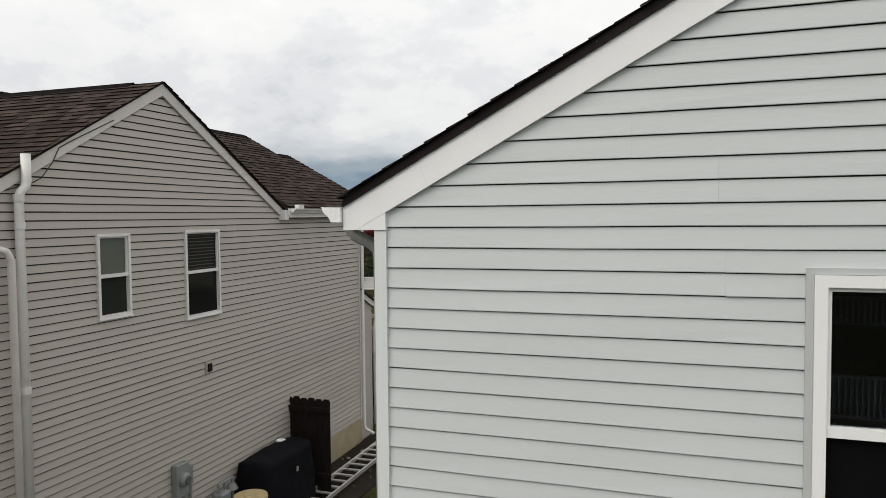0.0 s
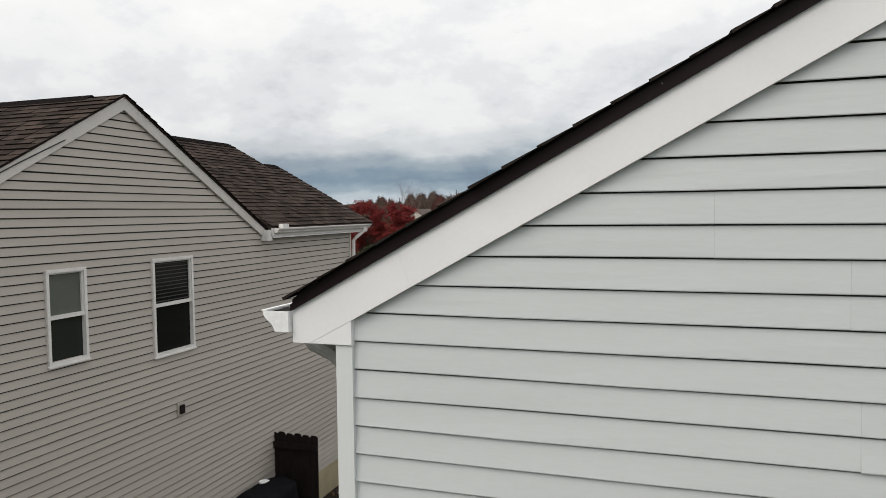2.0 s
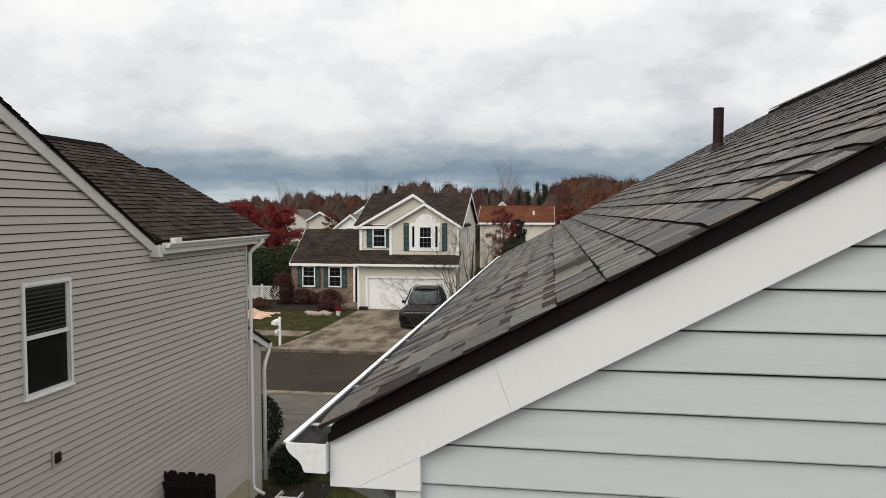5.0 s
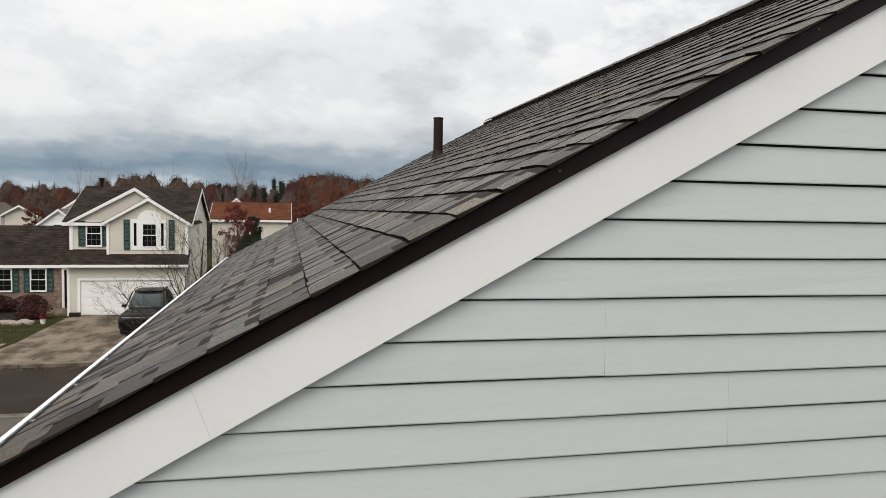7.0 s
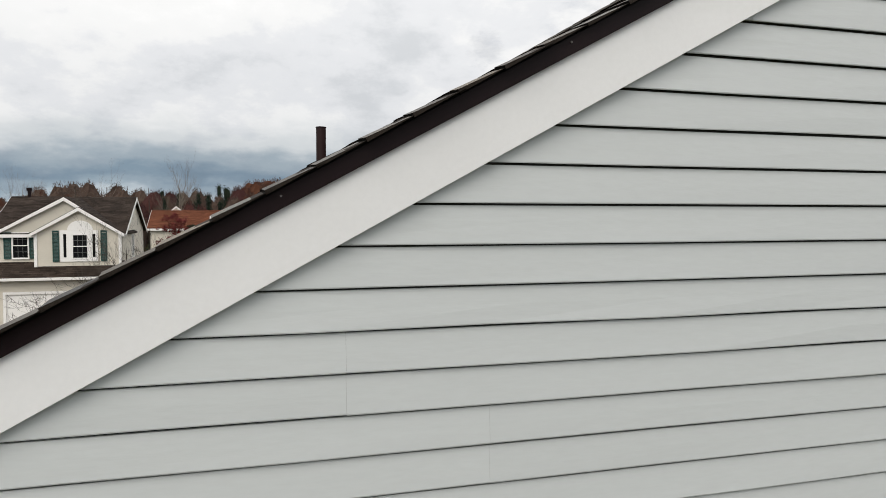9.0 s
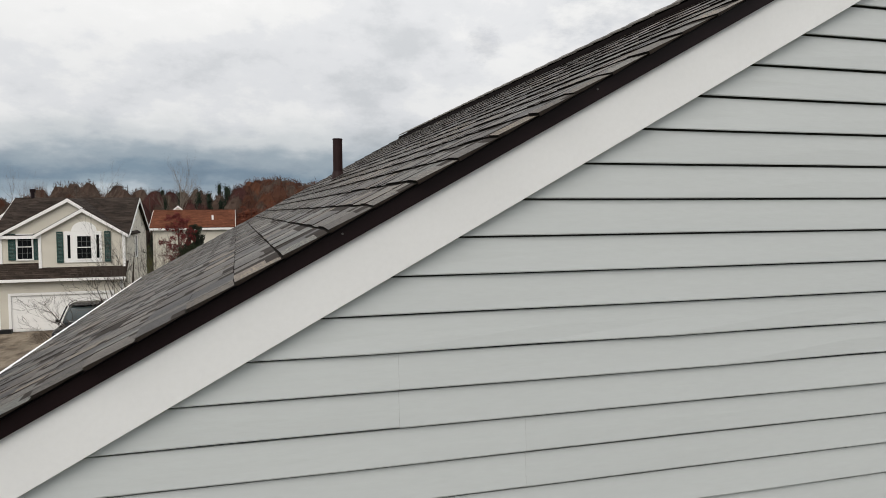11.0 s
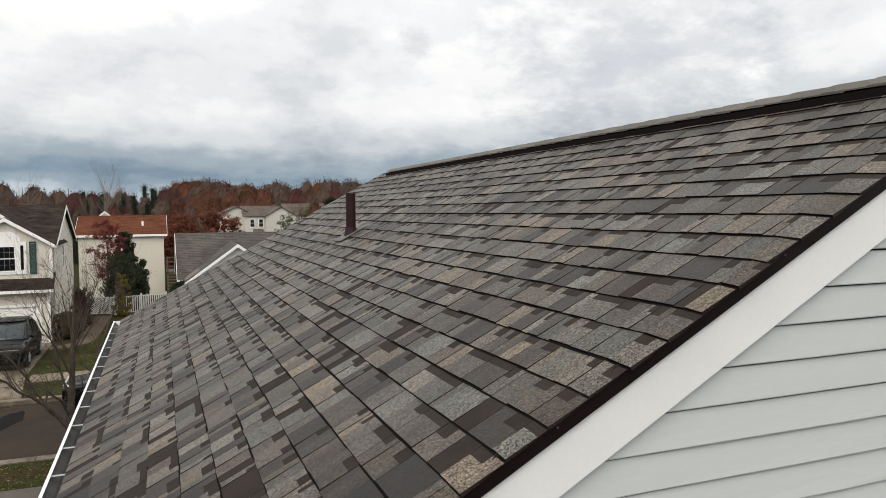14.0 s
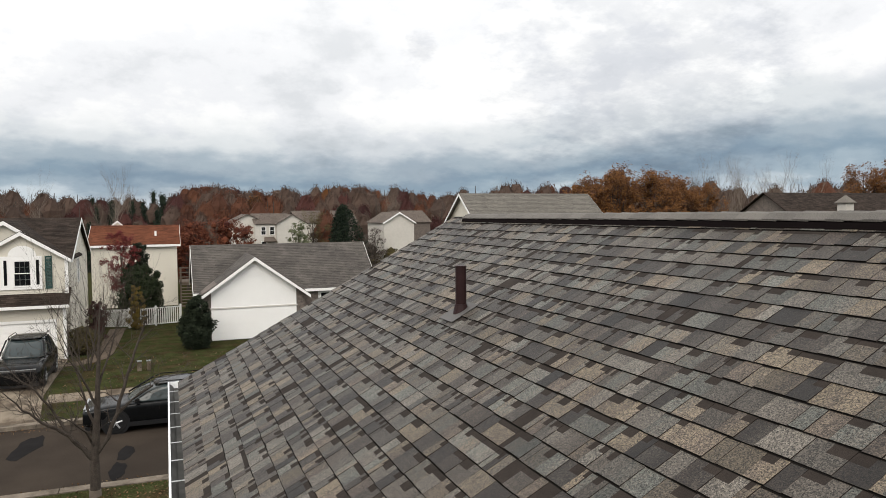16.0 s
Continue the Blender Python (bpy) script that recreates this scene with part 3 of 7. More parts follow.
# roof deck and shingles
EX = -0.2238                                # butt of the first course
DX = 0.1118                                 # a course, measured level
EXPO = DX / COS
deck = prism(bmesh.new(), [(EX + 0.10, -0.028, ZR + P * (EX + 0.10) - 0.002), (RX, -0.028, ZR + P * RX - 0.002), (2 * RX - EX - 0.10, -0.028, ZR + P * (EX + 0.10) - 0.002), (2 * RX - EX - 0.10, -0.028, ZR + P * (EX + 0.10) - 0.03), (RX, -0.028, ZR + P * RX - 0.04), (EX + 0.10, -0.028, ZR + P * (EX + 0.10) - 0.03)], (0, RY1 + 0.02, 0))
roof = part("roof", deck, M["underlay"], house, "grey, tan and blue-grey laminated shingles")
part("starter_strip", prism(bmesh.new(), [(-0.226, -0.040, ZR - P * 0.226 - 0.021), (-0.115, -0.040, ZR - P * 0.115 - 0.003), (-0.115, -0.040, ZR - P * 0.115 - 0.03), (-0.226, -0.040, ZR - P * 0.226 - 0.05)], (0, RY1 + 0.03, 0)), M["underlay"], roof)
VS = Vector((COS, 0, P * COS))
NS = Vector((-P * COS, 0, COS))


def tab_verts(w, tall, dark):
    """A tab lying in its own plane: x up the slope, y along the course; dark 1 or 2 shades one end of its head, 3 all of it, 4 the whole tab."""
    h = 0.0080 if tall else 0.0058
    e, L = 0.0013, EXPO + 0.02
    cut = EXPO * 0.74 if dark == 3 else EXPO * (0.68 if tall else 0.60)
    line = EXPO - 0.005                       # past here the head is black: a shadow line painted under the next butt
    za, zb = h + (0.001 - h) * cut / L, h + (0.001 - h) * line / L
    m = w * (0.54 if dark == 1 else 0.44)
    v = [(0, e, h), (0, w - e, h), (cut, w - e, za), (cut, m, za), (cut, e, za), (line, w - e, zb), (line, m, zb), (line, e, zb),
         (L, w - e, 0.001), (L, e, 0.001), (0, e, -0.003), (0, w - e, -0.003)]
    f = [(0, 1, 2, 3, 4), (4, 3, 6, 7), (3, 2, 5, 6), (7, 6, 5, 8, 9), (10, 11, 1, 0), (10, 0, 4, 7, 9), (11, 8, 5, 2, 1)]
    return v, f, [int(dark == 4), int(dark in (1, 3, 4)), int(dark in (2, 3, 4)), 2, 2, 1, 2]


TAB_W = (0.040, 0.064, 0.090, 0.115, 0.145, 0.185)
tab_mesh = {}
for w in TAB_W:
    for tall in (0, 1):
        for dark in (0, 1, 2, 3, 4):
            v, f, mi = tab_verts(w, tall, dark)
            me = bpy.data.meshes.new("shingle")
            me.from_pydata([tuple(Vector(p) * U) for p in v], [], [q[::-1] for q in f])
            me.materials.append(M["tab"]), me.materials.append(M["shadowband"]), me.materials.append(M["cutedge_shade"])
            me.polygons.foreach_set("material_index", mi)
            me.update()
            tab_mesh[w, tall, dark] = me
ROT = Matrix((VS, (0, 1, 0), NS)).transposed().to_4x4()
rng = random.Random(21)
jv, jf, jm = [], [], []
count = 0
for c in range(int((RX - EX) / DX)):
    x = EX + c * DX if c else -0.212
    org = Vector((x, 0, ZR + P * x))
    y = RY0 - 0.014 + rng.uniform(-0.010, 0.004)
    last = 0
    course = ROT
    if c == 0:                                # the first course is longer and overhangs the gutter
        org = Vector((EX - 0.026, 0, ZR + P * (EX - 0.026)))
        course = ROT @ Matrix.Diagonal((1.26, 1, 1, 1))
    while y < RY1 - 0.03:
        w = rng.choices(TAB_W, (2.2, 4, 4.5, 3.6, 2, 0.8))[0]
        tall = 1 - last if rng.random() < 0.75 else last
        last = tall
        dark = rng.choices((0, 1, 2, 3, 4), (38, 25, 25, 12, 0) if tall else (34, 21, 21, 10, 14 if w < 0.1 else 4))[0]
        o = org + Vector((0, y, 0)) + VS * (rng.gauss(0, 0.0016) if c else 0)
        sag = y < RY0 + 0.03                  # the edge tabs sag over the drip edge
        if sag:
            o -= NS * 0.007
        turn = course @ Matrix.Rotation(math.asin(0.007 / w), 4, "X") if sag else course
        if y < 1.72 and count < 300:
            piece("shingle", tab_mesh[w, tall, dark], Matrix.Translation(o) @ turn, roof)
            count += 1
        else:
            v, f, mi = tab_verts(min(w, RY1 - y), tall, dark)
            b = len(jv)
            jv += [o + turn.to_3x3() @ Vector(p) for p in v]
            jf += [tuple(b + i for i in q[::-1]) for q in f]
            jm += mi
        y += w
raw("shingle_field", jv, jf, [M["tabs"], M["shadowband"], M["cutedge_shade"]], roof, kind="stuff", mats=jm)
roof_field("back_slope_shingles", (2 * RX - EX, RY0, ZR + P * EX), (0, 1, 0), (-COS, 0, P * COS), RY1 - RY0, (RX - EX) / COS, EXPO, M["tabs"], roof)

# ridge vent with its cap shingles
ZT = ZR + P * RX
for s in (-1, 1):
    part("ridge_vent", prism(bmesh.new(), [(RX + s * 0.108, -0.03, ZT - 0.108 * P + 0.004), (RX, -0.03, ZT + 0.004), (RX, -0.03, ZT + 0.024), (RX + s * 0.098, -0.03, ZT - 0.098 * P + 0.034)], (0, 6.67, 0)), M["ventblack"], house, "dark vent strip under the ridge caps")
cap = bmesh.new()
prism(cap, [(-0.098, 0, -0.042), (-0.045, 0, -0.010), (0, 0, 0.0), (0.045, 0, -0.010), (0.098, 0, -0.042), (0.098, 0, -0.036), (0.045, 0, -0.004), (0, 0, 0.006), (-0.045, 0, -0.004), (-0.098, 0, -0.036)], (0, 0.30, 0))
bmesh.ops.rotate(cap, verts=cap.verts, cent=(0, 0, 0), matrix=Matrix.Rotation(radians(1.4), 3, "X"))
cap_me = finish(cap, M["cap"], "ridge_cap")
for k in range(33):
    piece("ridge_cap", cap_me, pose(RX, -0.05 + k * 0.2, ZT + 0.028), roof)

# vent pipe through the roof
PX, PY = 1.602, 4.07
PZ = ZR + P * PX
pipe = part("vent_pipe", cyl(cyl(bmesh.new(), (PX, PY), 0.039, PZ - 0.05, 6.535, 20), (PX, PY), 0.043, 6.528, 6.532, 20), M["pipe"], house, "dark brown vent pipe")
fl = bmesh.new()
box(fl, -0.13, -0.12, 0.011, 0.10, 0.12, 0.014)
bmesh.ops.transform(fl, matrix=Matrix.Translation((PX, PY, PZ)) @ ROT, verts=fl.verts)
part("flashing", fl, M["lead"], pipe)
part("boot", cyl(bmesh.new(), (PX, PY), 0.062, PZ - 0.03, PZ + 0.055, 20, 0.043), M["pipe"], pipe)

# gutter along the eave
GP = [(-0.2365, 5.150), (-0.2365, 5.074), (-0.292, 5.074), (-0.297, 5.080), (-0.300, 5.092), (-0.308, 5.104), (-0.322, 5.114), (-0.334, 5.124), (-0.342, 5.138), (-0.3425, 5.150)]
GI = [(-0.3405, 5.150), (-0.340, 5.139), (-0.332, 5.126), (-0.320, 5.1165), (-0.306, 5.1065), (-0.298, 5.094), (-0.294, 5.082), (-0.290, 5.0765), (-0.2385, 5.0765), (-0.2385, 5.150)]
GY0, GY1 = -0.05, 7.42
bm = prism(bmesh.new(), [(x, GY0, z) for x, z in GP + GI], (0, GY1 - GY0, 0))
gutter = part("gutter", bm, [M["gutter"]], house, "white aluminium gutter with dark inside")
# thin lining, much darker than the gutter's outside
part("gutter_lining", prism(bmesh.new(), [(x * 1.0 + (0.0012 if x < -0.25 else -0.0012), GY0 + 0.004, z + 0.0012) for x, z in GI[1:-1]] + [(x + (0.0024 if x < -0.25 else -0.0024), GY0 + 0.004, z + 0.0024) for x, z in GI[1:-1]][::-1], (0, GY1 - GY0 - 0.008, 0)), M["gutter_in"], gutter)
for y in (GY0 - 0.002, GY1 + 0.0005):
    part("end_cap", prism(bmesh.new(), [(x, y, z) for x, z in GP], (0, 0.0018, 0)), M["gutter"], gutter, bevel=0.0006)
lip = B((-0.3485, GY0 - 0.001, 5.1485, -0.334, GY1, 5.1525))
part("rolled_lip", lip, M["gutter"], gutter)
hang = finish(B((-0.3365, -0.011, 0.0, -0.2385, 0.011, 0.0015), (-0.3365, -0.011, -0.01, -0.335, 0.011, 0.0), (-0.25, -0.011, -0.012, -0.2385, 0.011, 0.006)), M["hanger"], "hanger")
for k in range(18):
    piece("hanger", hang, pose(0, 0.13 + 0.43 * k, 5.1415), gutter)
ds = tube(bmesh.new(), [(-0.285, 0.16, 5.074), (-0.283, 0.16, 5.035), (-0.255, 0.16, 5.0), (-0.17, 0.16, 4.965), (-0.125, 0.16, 4.93), (-0.115, 0.16, 4.88), (-0.115, 0.16, 0.15)], 0.034, 10)
# one grey for the whole pipe, darker than the gutter
part("downspout", ds, M["spout"], gutter, "dull grey downspout with an elbow")


def hung_window(parent, axis, at, a0, a1, z0, z1, frame, out=0.03, fw=0.05, mid=0.5, grid=(0, 0), lower=None, upper=None, name="window", label="", sill=True, blind=0):
    """A double-hung window in a wall: axis 'y' faces -y at y = at, 'x' faces +x at x = at, 'Y' faces -y from farther off."""
    def bx(b0, d0, c0, b1, d1, c1):
        d0, d1 = sorted((d0, d1))
        if axis == "x":
            return (at + d0, b0, c0, at + d1, b1, c1)
        return (b0, at - d1, c0, b1, at - d0, c1)
    w = part(name, B(bx(a0, -0.06, z0, a0 + fw, out, z1), bx(a1 - fw, -0.06, z0, a1, out, z1), bx(a0 + fw, -0.06, z1 - fw, a1 - fw, out, z1), bx(a0 + fw, -0.06, z0, a1 - fw, out, z0 + fw)), frame, parent, label)
    zm = z0 + (z1 - z0) * mid
    i0, i1 = a0 + fw, a1 - fw
    part("meeting_rail", B(bx(i0, -0.03, zm - 0.022, i1, out * 0.55, zm + 0.022)), frame, w)
    sw = 0.018
    part("sash", B(bx(i0, -0.03, zm + 0.022, i0 + sw, out * 0.3, z1 - fw), bx(i1 - sw, -0.03, zm + 0.022, i1, out * 0.3, z1 - fw), bx(i0 + sw, -0.03, z1 - fw - sw, i1 - sw, out * 0.3, z1 - fw)), frame, w)
    part("pane", B(bx(i0 + sw, -0.02, zm + 0.022, i1 - sw, -0.014, z1 - fw - sw)), upper or M["glass"], w)
    part("pane", B(bx(i0, -0.03, z0 + fw, i1, -0.022, zm - 0.022)), lower or M["glass"], w)
    if grid[0]:
        bm = bmesh.new()
        for s0, s1 in ((z0 + fw, zm - 0.022), (zm + 0.022, z1 - fw)):
            for k in range(1, grid[0]):
                a = i0 + (i1 - i0) * k / grid[0]
                box(bm, *bx(a - 0.006, -0.014, s0, a + 0.006, -0.006, s1))
            for k in range(1, grid[1]):
                z = s0 + (s1 - s0) * k / grid[1]
                box(bm, *bx(i0, -0.0138, z - 0.006, i1, -0.0055, z + 0.006))
        part("muntins", bm, M["muntin"], w)
    if blind:
        bm = bmesh.new()
        n = int((z1 - zm - fw) / 0.05)
        for k in range(n):
            z = zm + 0.04 + k * 0.05
            box(bm, *bx(i0 + sw, -0.0135, z, i1 - sw, -0.0115, z + 0.012))
        part("blind_slats", bm, M["blind_dark"], w)
    if sill:
        part("sill", B(bx(a0 - 0.01, -0.05, z0 - 0.02, a1 + 0.01, out + 0.012, z0)), frame, w)
    return w


# bars added behind the pane stand for a deck railing's reflection
for z0, z1 in ((4.565, 4.70), (4.11, 4.32)):
    rl = part("inside_railing", B((WX0 - 0.1, 0.50, z1 - 0.012, WX1 + 0.1, 0.53, z1), (WX0 - 0.1, 0.50, z0, WX1 + 0.1, 0.53, z0 + 0.012)), M["indigo"], house, "dim bluish railing added behind the glass in place of a reflection")
    bar = finish(B((0, 0, z0 + 0.012, 0.012, 0.012, z1 - 0.012)), M["indigo"], "baluster")
    for k in range(44):
        piece("baluster", bar, pose(WX0 - 0.05 + k * 0.025, 0.51, 0), rl)
part("window_channel", B((WX0, -0.020, WZ0, WX0 + 0.030, -0.0005, WZ1), (WX1 - 0.030, -0.020, WZ0, WX1, -0.0005, WZ1), (WX0 + 0.030, -0.020, WZ1 - 0.028, WX1 - 0.030, -0.0005, WZ1)), M["channel"], house)
# a single sheet whose near-black colour stands for the unlit room
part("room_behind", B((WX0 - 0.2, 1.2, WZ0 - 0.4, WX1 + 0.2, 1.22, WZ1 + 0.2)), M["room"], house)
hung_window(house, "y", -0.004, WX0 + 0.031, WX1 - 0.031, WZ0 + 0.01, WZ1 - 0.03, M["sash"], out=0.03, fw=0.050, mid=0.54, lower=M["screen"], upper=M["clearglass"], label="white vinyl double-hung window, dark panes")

# ---- the taupe house next door ----
NX, NC = -5.45, 0.0985
NP, NPK, NZP = 0.565, 4.81, 6.985          # pitch, gable peak
nh = thing("house", (-9.0, 6.5, 0), "taupe vinyl-sided house with brown shingle roofs", "house")
W1, W2 = (3.585, 4.135, 3.855, 4.915), (5.215, 6.02, 3.635, 4.93)
NY0, NY1, NE = 1.95, 11.06, 5.20


def nz(y): return NZP - 0.17 - abs(y - NPK) * NP


cuts = [NY0, W1[0] + 0.02, W1[1] - 0.02, W2[0] + 0.02, W2[1] - 0.02, 7.85, NY1]


def ntop(y): return max(min(nz(y), 9), NE - 0.02) if y < 7.86 else NE - 0.02


def nwall(y0, y1, z0=None, z1=None):
    ys = [y0] + ([NPK] if y0 < NPK < y1 else []) + [y1]
    zb = 0.0 if z0 is None else z0
    tp = [(y, ntop(y) if z1 is None else z1) for y in ys]
    # core coloured near-black so the board gaps draw shade lines
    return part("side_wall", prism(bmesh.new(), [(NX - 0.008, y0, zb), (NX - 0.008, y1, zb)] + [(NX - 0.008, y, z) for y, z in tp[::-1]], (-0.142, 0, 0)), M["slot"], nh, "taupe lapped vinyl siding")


nw = nwall(cuts[0], cuts[1])
nwall(cuts[2], cuts[3]), nwall(cuts[4], cuts[5]), nwall(cuts[5], cuts[6])
for w in (W1, W2):
    nwall(w[0] + 0.02, w[1] - 0.02, 0.0, w[2] + 0.02)
    nwall(w[0] + 0.02, w[1] - 0.02, w[3] - 0.02)
part("rear_wall", B((-14.0, NY0 + 0.001, 0, NX - 0.15, NY0 + 0.15, 5.15)), M["nsiding"], nh)
part("street_wall", B((-12.0, NY1 - 0.15, 0, NX - 0.151, NY1 - 0.001, 5.15)), M["nsiding"], nh)
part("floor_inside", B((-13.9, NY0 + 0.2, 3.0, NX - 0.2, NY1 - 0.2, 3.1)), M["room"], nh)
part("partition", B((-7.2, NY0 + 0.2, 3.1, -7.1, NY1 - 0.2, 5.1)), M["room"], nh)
part("foundation", B((NX - 0.14, NY0, 0, NX + 0.012, NY1 + 0.004, 0.56)), M["concrete_f"], nh, "buff concrete foundation strip")
rng = random.Random(31)
z, k = 0.565, 0
while z < 6.75:
    pair = bmesh.new()
    for i in (0, 1):
        z0, z1 = z + NC * i, z + NC * (i + 1)
        lo = max(NY0, NPK - (NZP - 0.10 - z0) / NP)
        hi = min(NY1 - 0.03, NPK + (NZP - 0.10 - z0) / NP) if z0 > NE - 0.06 else NY1 - 0.03
        segs = [(lo, hi)]
        for w in (W1, W2):
            if z1 > w[2] + 0.06 and z0 < w[3] - 0.06:
                segs = [q for a, b in segs for q in ((a, min(b, w[0] + 0.003)), (max(a, w[1] - 0.003), b)) if q[1] - q[0] > 0.02]
        for a, b in segs:
            n = max(1, int((b - a) / 0.8))
            wob = [rng.gauss(0, 0.0012) for _ in range(n + 1)]
            rows = [[pair.verts.new(q) for q in ((NX - 0.007, a + (b - a) * j / n, z0 + 0.003 + wob[j]), (NX + 0.0135, a + (b - a) * j / n, z0 + wob[j]), (NX - 0.002, a + (b - a) * j / n, z1 - 0.015), (NX - 0.0078, a + (b - a) * j / n, z1 - 0.015))] for j in range(n + 1)]
            for r0, r1 in zip(rows, rows[1:]):
                for j in range(3):
                    pair.faces.new((r0[j], r1[j], r1[j + 1], r0[j + 1]))
    if pair.verts:
        part("siding_board", pair, M["nsiding"], nw)
    else:
        pair.free()
    z += 2 * NC
part("corner_board", B((NX - 0.05, NY1 - 0.03, 0.5, NX + 0.02, NY1 + 0.02, NE)), M["ntrim"], nh)
hung_window(nh, "x", NX, *W1, M["nwhite"], out=0.035, fw=0.036, upper=M["blind"], lower=M["greenglass"], label="white vinyl double-hung window with a drawn blind")
hung_window(nh, "x", NX, *W2, M["nwhite"], out=0.035, fw=0.038, mid=0.52, blind=1, lower=M["greyglass"], upper=M["greyglass"], label="white vinyl double-hung window with slatted blind")


def nrake(side):
    """One rake board from the peak down to the eave."""
    e = 7.86 if side > 0 else 1.80
    ze = NZP - abs(e - NPK) * NP
    pts = [(NPK, NZP - 0.02), (e, ze - 0.02), (e, ze - 0.17), (NPK, NZP - 0.185)]
    part("rake_board", prism(bmesh.new(), [(NX + 0.004, y, z) for y, z in pts], (0.035, 0, 0)), M["ntrim"], nh, "cream-grey rake board", bevel=0.002)
    part("drip_edge", prism(bmesh.new(), [(NX + 0.03, y, z) for y, z in [(NPK, NZP + 0.014), (e, ze + 0.014), (e, ze - 0.0205), (NPK, NZP - 0.0205)]], (0.02, 0, 0)), M["drip"], nh)


nrake(1), nrake(-1)
part("eave_return", B((NX + 0.005, 7.78, 5.06, NX + 0.14, 7.90, 5.235)), M["nwhite"], nh)
# rear gable roof, ridge running away from the lot line
cn = 1 / math.sqrt(1 + NP * NP)
for sgn in (1, -1):
    e = 7.90 if sgn > 0 else 1.72
    ze = NZP - abs(e - NPK) * NP
    ov = NX + 0.055
    part("roof_deck", prism(bmesh.new(), [(ov, e, ze), (ov, NPK, NZP), (ov, NPK, NZP - 0.02), (ov, e, ze - 0.02)], (-8.0, 0, 0)), M["nroof"], nh)
    roof_field("roof_shingles", (ov - 8.0, e, ze + 0.005), (1, 0, 0), (0, -sgn * cn, NP * cn), 8.02, abs(e - NPK) / cn, 0.14, M["nroof"], nh, lip=0.018, label="brown weathered shingles")
part("ridge_vent", prism(bmesh.new(), [(NX - 0.45, NPK - 0.16, NZP - 0.07), (NX - 0.45, NPK, NZP + 0.03), (NX - 0.45, NPK + 0.16, NZP - 0.07)], (-7.5, 0, 0)), M["ventblack"], nh)
# roof along the street side, eave over the side wall
SX, SZ, SP = -5.30, 5.285, 0.55
cs = 1 / math.sqrt(1 + SP * SP)
for x_top, y0, y1 in ((-8.5, 4.9, 11.35), (-7.65, 11.351, 11.90)):
    zt = SZ + (SX - x_top) * SP
    for x_low, ya, yb in ((SX, max(y0, 7.92), y1), (SX - 0.4, y0, 7.919)):
        if yb > ya:
            zl = SZ + (SX - x_low) * SP
            part("roof_deck", prism(bmesh.new(), [(x_low, ya, zl - 0.003), (x_top, ya, zt - 0.003), (2 * x_top - x_low, ya, zl - 0.003), (2 * x_top - x_low, ya, zl - 0.025), (x_top, ya, zt - 0.03), (x_low, ya, zl - 0.025)], (0, yb - ya, 0)), M["nroof"], nh)
    roof_field("roof_shingles", (SX, y0, SZ + 0.004), (0, 1, 0), (-cs, 0, SP * cs), y1 - y0, (SX - x_top) / cs, 0.14, M["nroof"], nh, lip=0.018, rng=random.Random(9), keep=lambda a, s, y0=y0: y0 + a > 7.95 or s * cs > 0.42)
    part("ridge_vent", prism(bmesh.new(), [(x_top - 0.15, y0, zt - 0.06), (x_top, y0, zt + 0.03), (x_top + 0.15, y0, zt - 0.06)], (0, y1 - y0 - 0.1, 0)), M["ventblack"], nh)
part("front_gable", prism(bmesh.new(), [(SX + 0.1 - 0.3, 11.3, 5.15), (-8.5, 11.3, 6.95), (-11.6, 11.3, 5.15)], (0, 0.04, 0)), M["nsiding"], nh)
part("soffit", B((NX, 7.9, 5.10, SX + 0.005, 11.60, 5.13)), M["nwhite"], nh)
part("fascia", B((SX - 0.005, 7.86, 5.131, SX + 0.012, 11.60, 5.262)), M["nwhite"], nh)
ng = prism(bmesh.new(), [(SX + 0.0125 + (-0.2365 - x), 7.92, z + 0.112) for x, z in GP + GI], (0, 3.66, 0))
ngut = part("gutter", ng, M["nwhite"], nh, "weathered white gutter")
for y in (7.917, 11.581):
    part("end_cap", prism(bmesh.new(), [(SX + 0.0125 + (-0.2365 - x), y, z + 0.112) for x, z in GP], (0, 0.0025, 0)), M["nwhite"], ngut)
part("diverter", B((SX + 0.02, 8.05, 5.255, SX + 0.11, 8.24, 5.33)), M["nwhite"], ngut, bevel=0.006)
part("downspout", tube(bmesh.new(), [(SX + 0.06, 11.32, 5.19), (SX + 0.05, 11.32, 5.12), (SX - 0.06, 11.20, 5.0), (NX + 0.055, 11.12, 4.92), (NX + 0.055, 11.12, 0.40), (NX + 0.09, 11.10, 0.30), (NX + 0.30, 11.08, 0.22)], 0.038, 8), M["nwhite"], ngut, smooth=True)

# lower street-side wing of the same house
part("wing_wall", prism(bmesh.new(), [(-5.5, 11.07, 0), (-5.5, 11.80, 0), (-5.5, 11.80, 2.98), (-5.5, 11.07, 3.34)], (-5.5, 0, 0)), M["nsiding"], nh)
siding("wing_siding", lambda a, d, z: (-5.4985 + d, a, z), 0.45, 3.3, NC, lambda z: 11.08, lambda z: min(11.79, 11.80 + (2.98 - z) / 0.5), M["nsiding"], nh)
part("wing_roof", prism(bmesh.new(), [(-5.40, 11.08, 3.46), (-5.40, 12.12, 2.99), (-5.40, 12.12, 3.03), (-5.40, 11.08, 3.50)], (-5.6, 0, 0)), M["nroof"], nh)
part("wing_rake", prism(bmesh.new(), [(-5.47, 11.08, 3.455), (-5.47, 12.09, 2.99), (-5.47, 12.09, 2.87), (-5.47, 11.08, 3.33)], (0.03, 0, 0)), M["nwhite"], nh)
